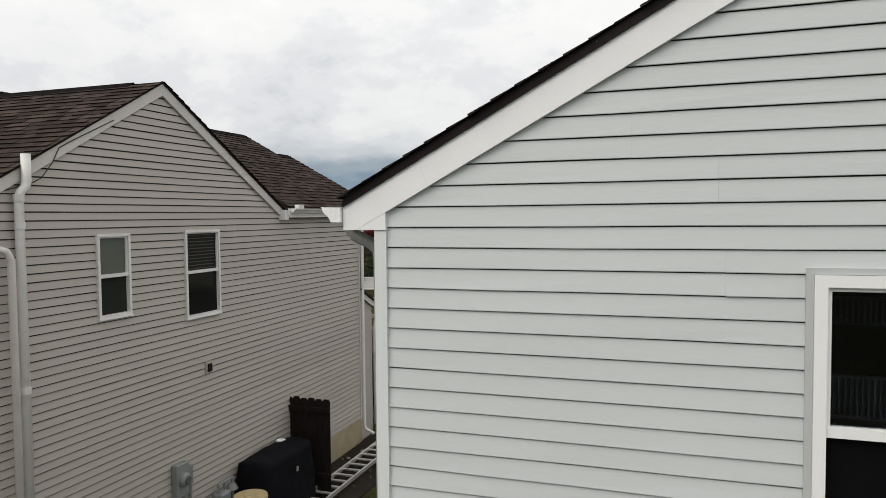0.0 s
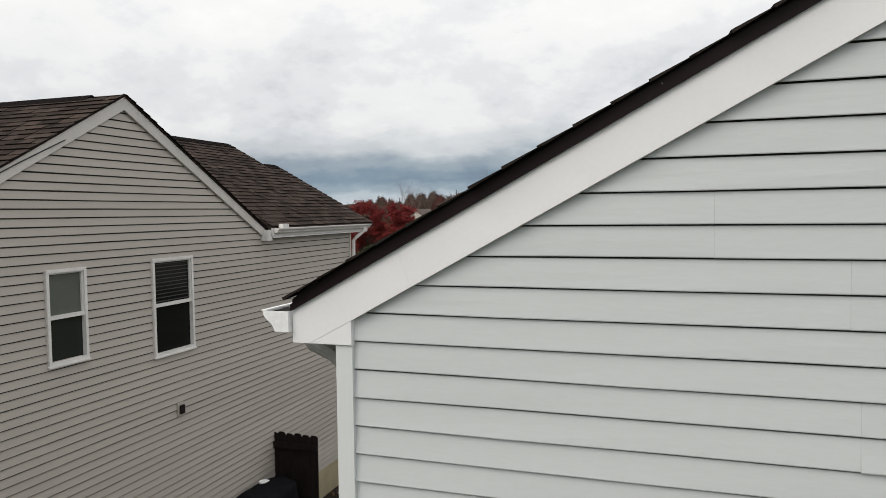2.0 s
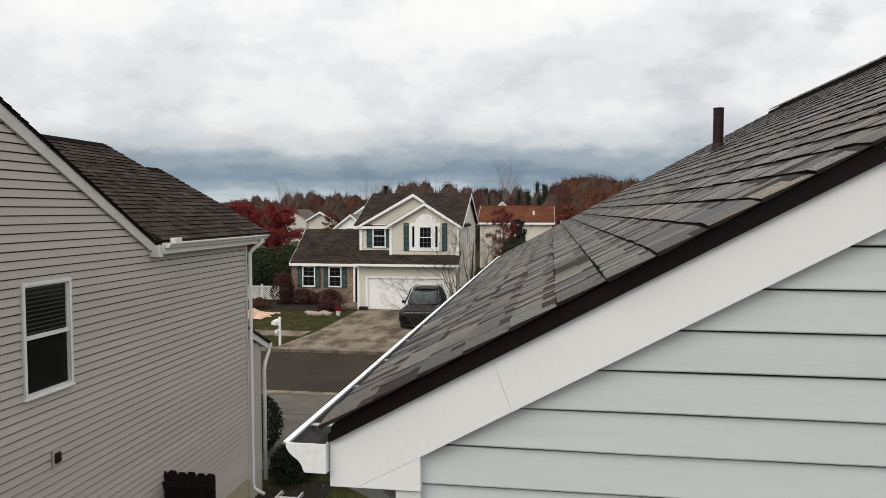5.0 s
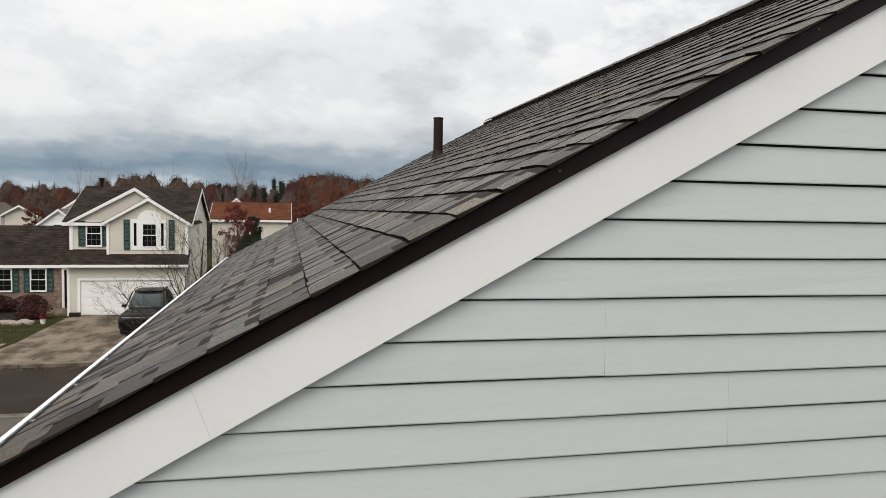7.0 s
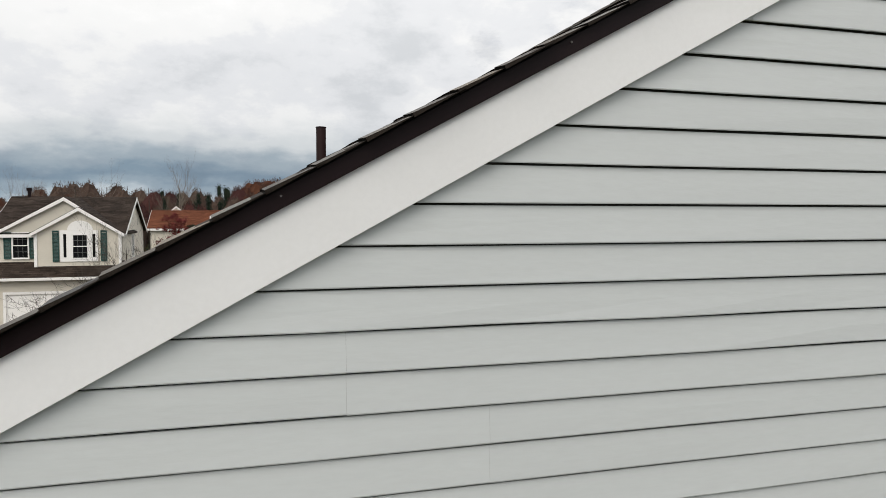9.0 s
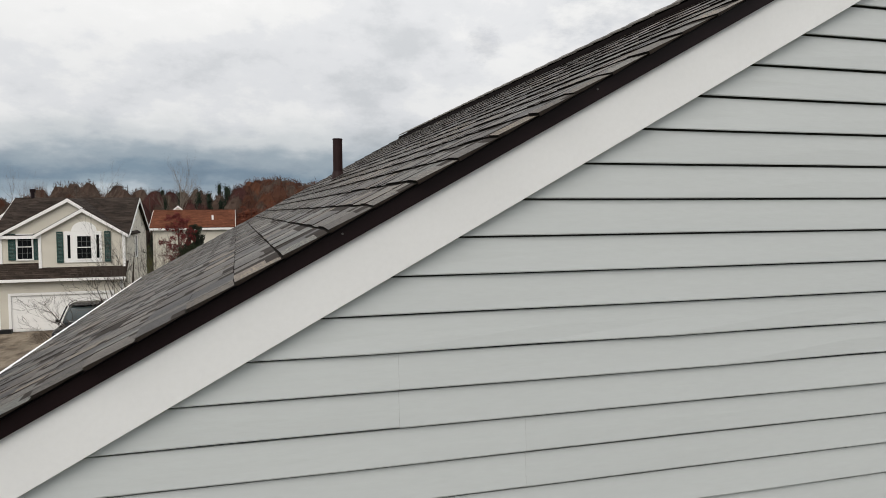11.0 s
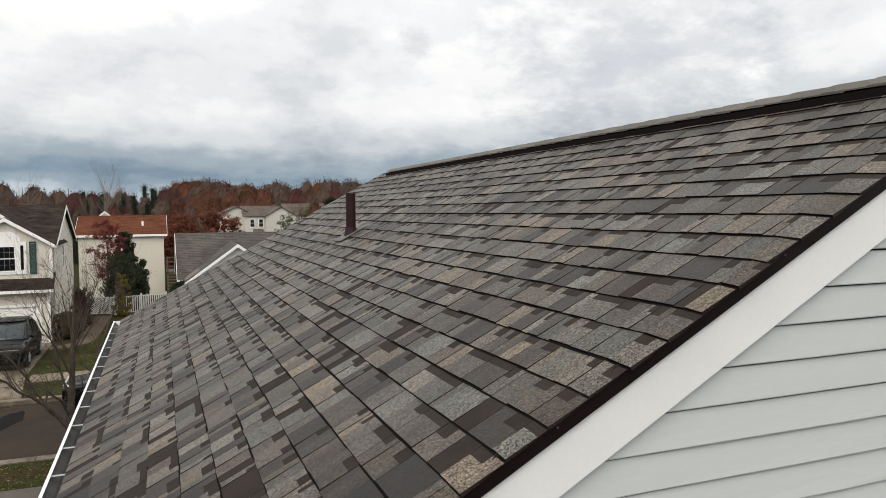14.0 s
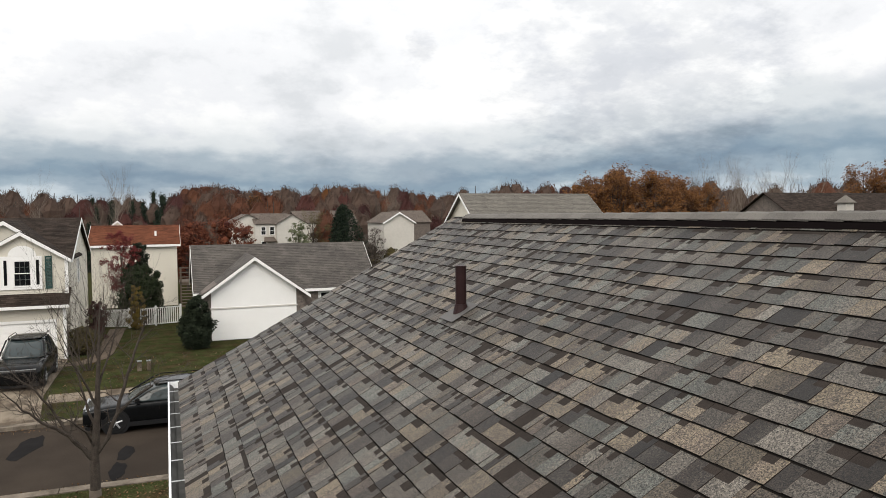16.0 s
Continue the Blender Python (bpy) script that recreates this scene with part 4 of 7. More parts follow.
part("wing_gutter", B((-10.9, 12.09, 2.90, -5.41, 12.21, 3.0)), M["nwhite"], nh, bevel=0.01)
part("wing_downspout", tube(bmesh.new(), [(-5.46, 12.15, 2.9), (-5.46, 12.12, 2.82), (-5.45, 11.90, 2.62), (-5.45, 11.86, 2.5), (-5.45, 11.86, 0.2)], 0.04, 8), M["nwhite"], nh, smooth=True)

# ---- more materials ----
M.update({
    "hsiding": material("pale_beige_siding", (0.64, 0.60, 0.515), 0.6, vary=0.04, scale=0.7),
    "hroof": material("dark_brown_shingles", (0.036, 0.027, 0.022), 0.95, spec=0.10, vary=0.4, scale=1.1, grain=0.35, gscale=18, per_island=0.32, bump=0.2),
    "groof": material("weathered_grey_shingles", (0.125, 0.114, 0.098), 0.85, spec=0.4, vary=0.15, scale=0.7, grain=0.2, gscale=20, per_island=0.14),
    "froof": material("far_grey_brown_shingles", (0.115, 0.092, 0.076), 0.9, spec=0.3, vary=0.15, scale=0.7, grain=0.2, gscale=20, per_island=0.12),
    "droof": material("dark_weathered_shingles", (0.066, 0.058, 0.052), 0.85, spec=0.35, vary=0.28, scale=0.9, grain=0.25, gscale=14, per_island=0.16, alt=(0.095, 0.085, 0.074), alt_scale=0.5),
    "fwall": material("far_pale_siding", (0.56, 0.53, 0.48), 0.6, vary=0.05),
    "rroof": material("rust_brown_shingles", (0.118, 0.042, 0.022), 0.95, spec=0.1, vary=0.2, scale=0.6, grain=0.2, gscale=20, per_island=0.25),
    "white": material("white_paint", (0.88, 0.87, 0.85), 0.5, vary=0.03, scale=0.8),
    "shutter": material("dark_green_shutter", (0.012, 0.055, 0.048), 0.5, vary=0.1),
    "brick": material("mottled_tan_brick", (0.22, 0.15, 0.115), 0.9, vary=0.15, scale=2, grain=0.4, gscale=9, alt=(0.30, 0.24, 0.19), alt_scale=6, bump=0.3),
    "brickdark": material("grey_brown_brick", (0.14, 0.115, 0.10), 0.9, vary=0.2, scale=3, grain=0.4, gscale=10),
    "bark": material("grey_brown_bark", (0.062, 0.051, 0.043), 0.95, spec=0.1, vary=0.3, scale=6, grain=0.3, gscale=40, bump=0.5),
    "bark_pale": material("pale_bark", (0.17, 0.14, 0.115), 0.95, spec=0.1, vary=0.2),
    "carpaint": material("black_car_paint", (0.005, 0.0055, 0.006), 0.16, vary=0.05, spec=0.20),
    "carglass": glass_material("car_glass", (0.030, 0.040, 0.041), 0.04, 0.6),
    "tyre": material("tyre_rubber", (0.012, 0.012, 0.012), 0.85, spec=0.2),
    "rim": material("alloy_rim", (0.40, 0.41, 0.42), 0.35, metal=0.4),
    "lamp": glass_material("headlight_lens", (0.55, 0.57, 0.58), 0.1),
    "fence_w": material("white_lattice", (0.66, 0.66, 0.64), 0.5, vary=0.05),
    "fence_d": material("dark_stained_fence_wood", (0.014, 0.010, 0.009), 0.85, spec=0.15, vary=0.3, scale=5, grain=0.4, gscale=50, stretch=(4, 4, 0.5), bump=0.4),
    "bin": material("black_plastic", (0.010, 0.010, 0.011), 0.5, vary=0.15, spec=0.3),
    "metal_g": material("grey_utility_metal", (0.22, 0.235, 0.23), 0.5, vary=0.1),
    "alu": material("aluminium", (0.62, 0.60, 0.58), 0.35, metal=0.6, vary=0.1),
    "straw": material("straw_coloured_lid", (0.42, 0.33, 0.17), 0.6, vary=0.15, scale=9),
    "stone": material("pale_stone", (0.30, 0.25, 0.21), 0.9, vary=0.2, scale=8),
    "fabric": material("peach_fabric", (0.52, 0.30, 0.20), 0.9, vary=0.25, scale=7, alt=(0.62, 0.50, 0.42), alt_scale=5),
    "wood": material("weathered_deck_wood", (0.10, 0.075, 0.055), 0.9, vary=0.2),
    "pvc": material("white_pvc", (0.66, 0.65, 0.62), 0.4, vary=0.05),
    "cable": material("black_cable", (0.01, 0.01, 0.01), 0.6),
})


def leaf_material(name, tones, rough=0.8):
    m = bpy.data.materials.new(name)
    m.use_nodes = True
    n, l = m.node_tree.nodes, m.node_tree.links
    bs = n["Principled BSDF"]
    bs.inputs["Roughness"].default_value = rough
    bs.inputs["Specular IOR Level"].default_value = 0.15
    geo = n.new("ShaderNodeNewGeometry")
    r = n.new("ShaderNodeValToRGB")
    while len(r.color_ramp.elements) < len(tones):
        r.color_ramp.elements.new(0.5)
    for i, (e, c) in enumerate(zip(r.color_ramp.elements, tones)):
        e.position, e.color = i / max(1, len(tones) - 1), (*c, 1)
    l.new(geo.outputs["Random Per Island"], r.inputs[0]), l.new(r.outputs[0], bs.inputs["Base Color"])
    return m


L = {
    "rust": leaf_material("rust_leaves", ((0.046, 0.020, 0.014), (0.078, 0.032, 0.019), (0.102, 0.042, 0.023), (0.055, 0.024, 0.016))),
    "dull_red": leaf_material("dull_red_leaves", ((0.050, 0.011, 0.011), (0.115, 0.019, 0.019), (0.165, 0.034, 0.030), (0.075, 0.013, 0.013))),
    "russet": leaf_material("russet_leaves", ((0.050, 0.014, 0.010), (0.112, 0.033, 0.018), (0.155, 0.052, 0.026), (0.065, 0.021, 0.012))),
    "brown": leaf_material("brown_leaves", ((0.058, 0.039, 0.031), (0.074, 0.049, 0.038), (0.088, 0.058, 0.044), (0.066, 0.046, 0.037))),
    "red": leaf_material("red_leaves", ((0.060, 0.009, 0.010), (0.155, 0.018, 0.019), (0.26, 0.040, 0.034), (0.090, 0.012, 0.012))),
    "green": leaf_material("dark_green_leaves", ((0.010, 0.015, 0.007), (0.019, 0.028, 0.012), (0.036, 0.048, 0.021), (0.015, 0.022, 0.009))),
    "conifer": leaf_material("conifer_needles", ((0.006, 0.010, 0.007), (0.012, 0.020, 0.012), (0.020, 0.028, 0.015))),
    "yew": leaf_material("yew_needles", ((0.010, 0.015, 0.009), (0.016, 0.023, 0.012), (0.028, 0.036, 0.021), (0.013, 0.018, 0.010))),
    "sage": leaf_material("sage_leaves", ((0.06, 0.075, 0.035), (0.12, 0.135, 0.07), (0.17, 0.175, 0.11))),
    "yellow": leaf_material("yellow_leaves", ((0.10, 0.070, 0.016), (0.18, 0.125, 0.028), (0.06, 0.052, 0.018))),
    "maroon": leaf_material("maroon_leaves", ((0.026, 0.011, 0.011), (0.052, 0.020, 0.018), (0.072, 0.028, 0.023))),
    "orange": leaf_material("orange_leaves", ((0.040, 0.019, 0.009), (0.125, 0.050, 0.016), (0.195, 0.088, 0.026), (0.055, 0.026, 0.012))),
    "olive": leaf_material("olive_leaves", ((0.050, 0.042, 0.018), (0.090, 0.072, 0.030), (0.032, 0.028, 0.013))),
    "twig": leaf_material("grey_twigs", ((0.055, 0.044, 0.038), (0.088, 0.071, 0.061), (0.115, 0.095, 0.082))),
    "litter": leaf_material("fallen_leaves", ((0.10, 0.05, 0.022), (0.17, 0.10, 0.05), (0.06, 0.035, 0.018), (0.20, 0.14, 0.08))),
}


def leaf_cloud(verts, faces, c, r, n, size, rng, squash=0.8, hollow=0.55):
    """n small leaf blades scattered through an uneven clump."""
    for _ in range(n):
        d = Vector((rng.gauss(0, 1), rng.gauss(0, 1), rng.gauss(0, 1))).normalized()
        q = Vector(c) + Vector((d.x, d.y, d.z * squash)) * r * (hollow + (1 - hollow) * rng.random() ** 0.45) * rng.uniform(0.85, 1.1)
        a = Vector((rng.gauss(0, 1), rng.gauss(0, 1), rng.gauss(0, 0.7))).normalized()
        b = a.orthogonal().normalized()
        b = (b + d.cross(a) * rng.uniform(-0.8, 0.8)).normalized()
        s = size * rng.uniform(0.6, 1.4)
        i = len(verts)
        verts += [q - a * s, q + b * s * 0.5, q + a * s, q - b * s * 0.45]
        faces.append((i, i + 1, i + 2, i + 3))


def core_blob(verts, faces, c, r, squash=0.9):
    """A rough inner mass that stops the sky showing through a clump."""
    i = len(verts)
    ring = 6
    jit = [0.8 + 0.35 * noise.noise(Vector((c[0] * 1.7 + k, c[1] * 1.3, c[2] + k * 2.1))) for k in range(14)]
    verts.append(Vector(c) + Vector((0, 0, r * squash)))
    for u, z in ((0.8, 0.45), (0.85, -0.4)):
        for k in range(ring):
            a = 2 * math.pi * (k + (0.5 if z < 0 else 0)) / ring
            q = r * u * jit[k + (6 if z < 0 else 0)]
            verts.append(Vector(c) + Vector((math.cos(a) * q, math.sin(a) * q, z * r * squash)))
    verts.append(Vector(c) - Vector((0, 0, r * squash * 0.9)))
    for k in range(ring):
        n = (k + 1) % ring
        faces += [(i, i + 1 + k, i + 1 + n), (i + 1 + k, i + 7 + k, i + 1 + n), (i + 1 + n, i + 7 + k, i + 7 + n), (i + 7 + k, i + 13, i + 7 + n)]


def twig_tree(bm, p, d, length, radius, depth, rng, spread=0.5, lift=0.12, sides=5, forks=(2, 3), wiggle=0.1):
    """A limb that bends, thins and forks."""
    pts, rad = [Vector(p)], [radius]
    d = Vector(d).normalized()
    n = 4
    for i in range(n):
        d = (d + Vector((rng.gauss(0, wiggle), rng.gauss(0, wiggle), rng.gauss(0, wiggle) + lift * 0.35))).normalized()
        pts.append(pts[-1] + d * length / n)
        rad.append(radius * (1 - 0.52 * (i + 1) / n))
    tube(bm, pts, rad, max(3, sides), cap=False)
    if depth <= 0:
        return
    for i in range(1, n + 1):
        for _ in range(rng.randint(*forks) if i == n else (1 if rng.random() < 0.75 else 0)):
            side = d.orthogonal()
            side.rotate(Matrix.Rotation(rng.uniform(0, 2 * math.pi), 3, d))
            nd = (d + side * rng.uniform(spread * 0.6, spread * 1.5) + Vector((0, 0, lift))).normalized()
            twig_tree(bm, pts[i], nd, length * rng.uniform(0.5, 0.78), max(0.003, rad[i] * 0.68), depth - 1, rng, spread, lift, sides - 1, forks, wiggle)


def leafy_tree(name, loc, height, radius, leaf, rng, label, category="tree", group="", bare=0.35, clumps=26, per=90, size=0.12, trunk=0.14, squash=0.9, thin=False):
    """A trunk, limbs to every clump, and a crown of loose sprays of small leaves with gaps; thin leaves more of the limbs bare."""
    t = thing(name, loc, label, category, group)
    bm = bmesh.new()
    x, y, z = loc
    z0 = z + height * bare
    tube(bm, [(x, y, z - 0.05), (x + 0.05, y, z0 * 0.5 + z * 0.5), (x, y, z0), (x, y, z + height * 0.8)], [trunk, trunk * 0.85, trunk * 0.7, trunk * 0.25], 8)
    v, f = [], []
    for k in range(clumps):
        a, h = rng.uniform(0, 2 * math.pi), (k + rng.random()) / clumps
        w = radius * (0.35 + 0.65 * math.sin(math.pi * (0.18 + 0.74 * h))) * rng.uniform(0.25, 1.0)
        c = Vector((x + math.cos(a) * w, y + math.sin(a) * w, z0 + (height * (1 - bare)) * (0.05 + 0.87 * h)))
        tube(bm, [(x, y, z0 + (c[2] - z0) * 0.45), ((x + c[0]) / 2, (y + c[1]) / 2, (z0 + c[2]) / 2 + 0.1 * height * (1 - bare) * h), c], [trunk * 0.35, trunk * 0.2, trunk * 0.06], 5, cap=False)
        cr = radius * rng.uniform(0.26, 0.40)
        if not thin:
            core_blob(v, f, c, cr * 0.42, squash)
        for _ in range(6):                    # sprays round the limb's end
            d = Vector((rng.gauss(0, 1), rng.gauss(0, 1), rng.gauss(0, 0.8) + 0.25)).normalized()
            q = c + d * cr * rng.uniform(0.3, 0.95)
            leaf_cloud(v, f, q, cr * rng.uniform(0.28, 0.55), max(6, per // 3), size * 0.72, rng, squash, 0.05)
    part("trunk", bm, M["bark"], t)
    raw("crown", v, f, leaf, t)
    return t


def shrub(name, loc, rx, ry, h, leaf, rng, label, n=700, size=0.05, point=0.0, category="shrub"):
    """A dense shrub: stems below and a skin of small leaves over an uneven mound; point sharpens the top."""
    t = thing(name, loc, label, category)
    x, y, z = loc
    bm = bmesh.new()
    for _ in range(7):
        a = rng.uniform(0, 6.28)
        tube(bm, [(x, y, z), (x + math.cos(a) * rx * 0.5, y + math.sin(a) * ry * 0.5, z + h * 0.7)], [0.025, 0.008], 5)
    part("stems", bm, M["bark"], t)
    v, f = [], []
    for k in range(9):
        u = (k + 0.6) / 9.5
        prof = math.sqrt(max(0.02, 1 - (2 * u - 1) ** 2)) if not point else max(0.05, (1 - u) ** point * min(1, u * 6 + 0.45))
        core_blob(v, f, (x, y, z + h * u), min(rx, ry) * prof * 0.92, 0.45 * h / 4 / (min(rx, ry) * prof * 0.92) + 0.25)
        if rx > ry * 1.15:
            for sg in (-1, 1):
                core_blob(v, f, (x + sg * (rx - ry) * 0.9 * prof, y, z + h * u), ry * prof * 0.86, 0.4)
    n, size = int(n * 1.5), size * 0.92
    lumps = [(rng.uniform(0, 6.28), rng.uniform(-0.6, 1), rng.uniform(0.12, 0.30)) for _ in range(13)]
    for i in range(n):
        u = rng.random()
        a = rng.uniform(0, 6.28)
        prof = math.sqrt(max(0.02, 1 - (2 * u - 1) ** 2)) if not point else max(0.05, (1 - u) ** point * min(1, u * 6 + 0.45))
        lump = sum(g * max(0, math.cos(a - b)) * max(0, 1 - abs(u - c)) for b, c, g in lumps)
        k = prof * (0.80 + lump) * rng.uniform(0.78, 1.10)
        c = Vector((x + math.cos(a) * rx * k, y + math.sin(a) * ry * k, z + h * u))
        leaf_cloud(v, f, c, size * 1.2, 1, size, rng)
    raw("foliage", v, f, leaf, t)
    return t


def clump_shrub(name, loc, rx, ry, h, leaf, rng, label, clumps=46, per=300, size=0.05, cone=0.0, category="shrub"):
    """A loose evergreen mass: many leafy tufts of differing size round a hidden core, with gaps and tips that stand out."""
    t = thing(name, loc, label, category)
    x, y, z = loc
    bm = bmesh.new()
    for _ in range(5):
        a = rng.uniform(0, 6.28)
        tube(bm, [(x, y, z), (x + math.cos(a) * rx * 0.45, y + math.sin(a) * ry * 0.45, z + h * 0.6)], [0.03, 0.01], 5)
    part("stems", bm, M["bark"], t)
    v, f = [], []
    for k in range(clumps):
        u = (k + rng.random()) / clumps
        prof = (math.sqrt(max(0.03, 1 - (1.75 * u - 0.80) ** 2)) if u < 0.97 else 0.25) * (1 - cone * u)
        a = k * 2.4 + rng.uniform(-0.5, 0.5)
        q = prof * rng.uniform(0.50, 0.88)
        r = min(rx, ry) * rng.uniform(0.24, 0.40) * (1 - 0.45 * u)
        c = (x + math.cos(a) * rx * q, y + math.sin(a) * ry * q, z + r * 0.6 + (h - r * 1.3) * u)
        core_blob(v, f, c, r * 0.74, 1.0)
        leaf_cloud(v, f, c, r * 1.06, per, size, rng, 1.05, 0.62)
        if rng.random() < 0.35:
            leaf_cloud(v, f, (c[0] + math.cos(a) * r * 0.8, c[1] + math.sin(a) * r * 0.8, c[2] + r * 0.6), r * 0.5, per // 4, size, rng, 1.2, 0.2)
    for k in range(7):
        u = (k + 0.5) / 7
        core_blob(v, f, (x, y, z + h * 0.88 * u), min(rx, ry) * 0.62 * (1 - cone * u) * math.sqrt(max(0.05, 1 - (1.6 * u - 0.75) ** 2)), 0.9)
    raw("foliage", v, f, leaf, t)
    return t


def put_window(parent, y, x0, x1, z0, z1, frame=None, grid=(2, 2), **kw):
    return hung_window(parent, "y", y - 0.045, x0, x1, z0, z1, frame or M["white"], out=0.02, fw=0.06, grid=grid, lower=M["farglass"], upper=M["farglass"], **kw)


def shutter_pair(parent, y, spans, z0, z1):
    for a, b in spans:
        sh = part("shutter", B((a, y - 0.05, z0, a + 0.05, y - 0.012, z1), (b - 0.05, y - 0.05, z0, b, y - 0.012, z1), (a + 0.05, y - 0.05, z0, b - 0.05, y - 0.012, z0 + 0.08), (a + 0.05, y - 0.05, z1 - 0.08, b - 0.05, y - 0.012, z1)), M["shutter"], parent, "dark green louvred shutter")
        bm = bmesh.new()
        n = int((z1 - z0 - 0.16) / 0.07)
        for k in range(n):
            z = z0 + 0.08 + k * 0.07
            prism(bm, [(a + 0.05, y - 0.015, z), (a + 0.05, y - 0.045, z + 0.01), (a + 0.05, y - 0.045, z + 0.02), (a + 0.05, y - 0.015, z + 0.062)], (b - a - 0.1, 0, 0))
        part("louvres", bm, M["shutter"], sh)


def gable_roof(parent, x0, x1, y0, y1, ze, zp, along, mat, ov=0.3, trim=True, expo=0.16):
    """Two slopes with shingle courses, fascia and rake boards; along is the ridge's axis."""
    if along == "x":
        ym, run = (y0 + y1) / 2, (y1 - y0) / 2
        p = (zp - ze) / run
        c = 1 / math.sqrt(1 + p * p)
        prof = [(y0 - ov, ze - ov * p), (ym, zp), (y1 + ov, ze - ov * p), (y1 + ov, ze - ov * p - 0.05), (ym, zp - 0.06), (y0 - ov, ze - ov * p - 0.05)]
        part("roof_deck", prism(bmesh.new(), [(x0 - ov, y, z) for y, z in prof], (x1 - x0 + 2 * ov, 0, 0)), mat, parent)
        roof_field("shingles", (x0 - ov, y0 - ov, ze - ov * p + 0.006), (1, 0, 0), (0, c, p * c), x1 - x0 + 2 * ov, (run + ov) / c, expo, mat, parent, tabs=(0.16, 0.5), lip=0.014)
        roof_field("shingles", (x0 - ov, y1 + ov, ze - ov * p + 0.006), (1, 0, 0), (0, -c, p * c), x1 - x0 + 2 * ov, (run + ov) / c, expo, mat, parent, tabs=(0.16, 0.5), lip=0.014)
        if trim:
            part("fascia", B((x0 - ov, y0 - ov - 0.03, ze - ov * p - 0.17, x1 + ov, y0 - ov - 0.002, ze - ov * p - 0.005)), M["white"], parent)
            for x in (x0 - ov - 0.025, x1 + ov + 0.003):
                for s, yy in ((1, y0 - ov), (-1, y1 + ov)):
                    part("rake_board", prism(bmesh.new(), [(x, yy, ze - ov * p - 0.01), (x, ym - s * 0.001, zp - 0.01), (x, ym - s * 0.001, zp - 0.19), (x, yy, ze - ov * p - 0.17)], (0.022, 0, 0)), M["white"], parent)
    else:
        xm, run = (x0 + x1) / 2, (x1 - x0) / 2
        p = (zp - ze) / run
        c = 1 / math.sqrt(1 + p * p)
        prof = [(x0 - ov, ze - ov * p), (xm, zp), (x1 + ov, ze - ov * p), (x1 + ov, ze - ov * p - 0.05), (xm, zp - 0.06), (x0 - ov, ze - ov * p - 0.05)]
        part("roof_deck", prism(bmesh.new(), [(x, y0 - ov, z) for x, z in prof], (0, y1 - y0 + ov, 0)), mat, parent)
        roof_field("shingles", (x0 - ov, y0 - ov, ze - ov * p + 0.006), (0, 1, 0), (c, 0, p * c), y1 - y0 + ov, (run + ov) / c, expo, mat, parent, tabs=(0.16, 0.5), lip=0.014)
        roof_field("shingles", (x1 + ov, y0 - ov, ze - ov * p + 0.006), (0, 1, 0), (-c, 0, p * c), y1 - y0 + ov, (run + ov) / c, expo, mat, parent, tabs=(0.16, 0.5), lip=0.014)
        if trim:
            for s, xx in ((1, x0 - ov), (-1, x1 + ov)):
                part("rake_board", prism(bmesh.new(), [(xx, y0 - ov - 0.028, ze - ov * p - 0.01), (xm - s * 0.001, y0 - ov - 0.028, zp - 0.01), (xm - s * 0.001, y0 - ov - 0.028, zp - 0.2), (xx, y0 - ov - 0.028, ze - ov * p - 0.18)], (0, 0.026, 0)), M["white"], parent)


def plain_house(loc, x0, x1, y0, y1, ze, zp, along, wall, roofm, label, wins=(), side_wins=(), ov=0.3, trim=True):
    h = thing("house", loc, label, "house", "houses across the street")
    bm = bmesh.new()
    if along == "x":
        ym = (y0 + y1) / 2
        prism(bm, [(x0, y0, 0), (x0, y1, 0), (x0, y1, ze), (x0, ym, zp - 0.08), (x0, y0, ze)], (x1 - x0, 0, 0))
    else:
        xm = (x0 + x1) / 2
        prism(bm, [(x0, y0, 0), (x1, y0, 0), (x1, y0, ze), (xm, y0, zp - 0.08), (x0, y0, ze)], (0, y1 - y0, 0))
    part("wall_body", bm, wall, h)
    if along == "x":
        siding("siding", lambda a, d, z: (a, y0 - 0.002 - d, z), 0.2, ze, 0.11, lambda z: x0, lambda z: x1, wall, h)
    else:
        siding("siding", lambda a, d, z: (a, y0 - 0.002 - d, z), 0.2, zp - 0.1, 0.11, lambda z: x0 + max(0, z - ze) * (x1 - x0) / 2 / (zp - ze), lambda z: x1 - max(0, z - ze) * (x1 - x0) / 2 / (zp - ze), wall, h)
    gable_roof(h, x0, x1, y0, y1, ze, zp, along, roofm, ov, trim)
    for w in wins:
        put_window(h, y0 - 0.012, *w)
    for sx, yy0, yy1, z0, z1 in side_wins:
        hung_window(h, "x", sx + 0.045, yy0, yy1, z0, z1, M["white"], out=0.02, fw=0.06)
    return h

# ---- beige house with the double garage across the street ----
hh = thing("house", (-8.5, 42.0, 0), "two-storey beige house with white trim, green shutters and double garage", "house", "houses across the street")
GX0, GX1, GYF = -10.73, -5.0, 38.0
part("garage_wall", B((GX0, GYF, 0, -10.16, GYF + 0.2, 2.6), (-5.49, GYF, 0, GX1, GYF + 0.2, 2.6), (-10.16, GYF, 1.85, -5.49, GYF + 0.2, 2.6), (GX0, GYF + 0.201, 0, GX0 + 0.2, 38.9, 2.6), (GX1 - 0.2, GYF + 0.201, 0, GX1, 38.9, 2.6)), M["hsiding"], hh)
for a, b in ((GX0, -10.18), (-5.47, GX1)):
    siding("garage_siding", lambda p, d, z: (p, GYF - 0.002 - d, z), 0.15, 2.55, 0.11, lambda z, a=a: a, lambda z, b=b: b, M["hsiding"], hh)
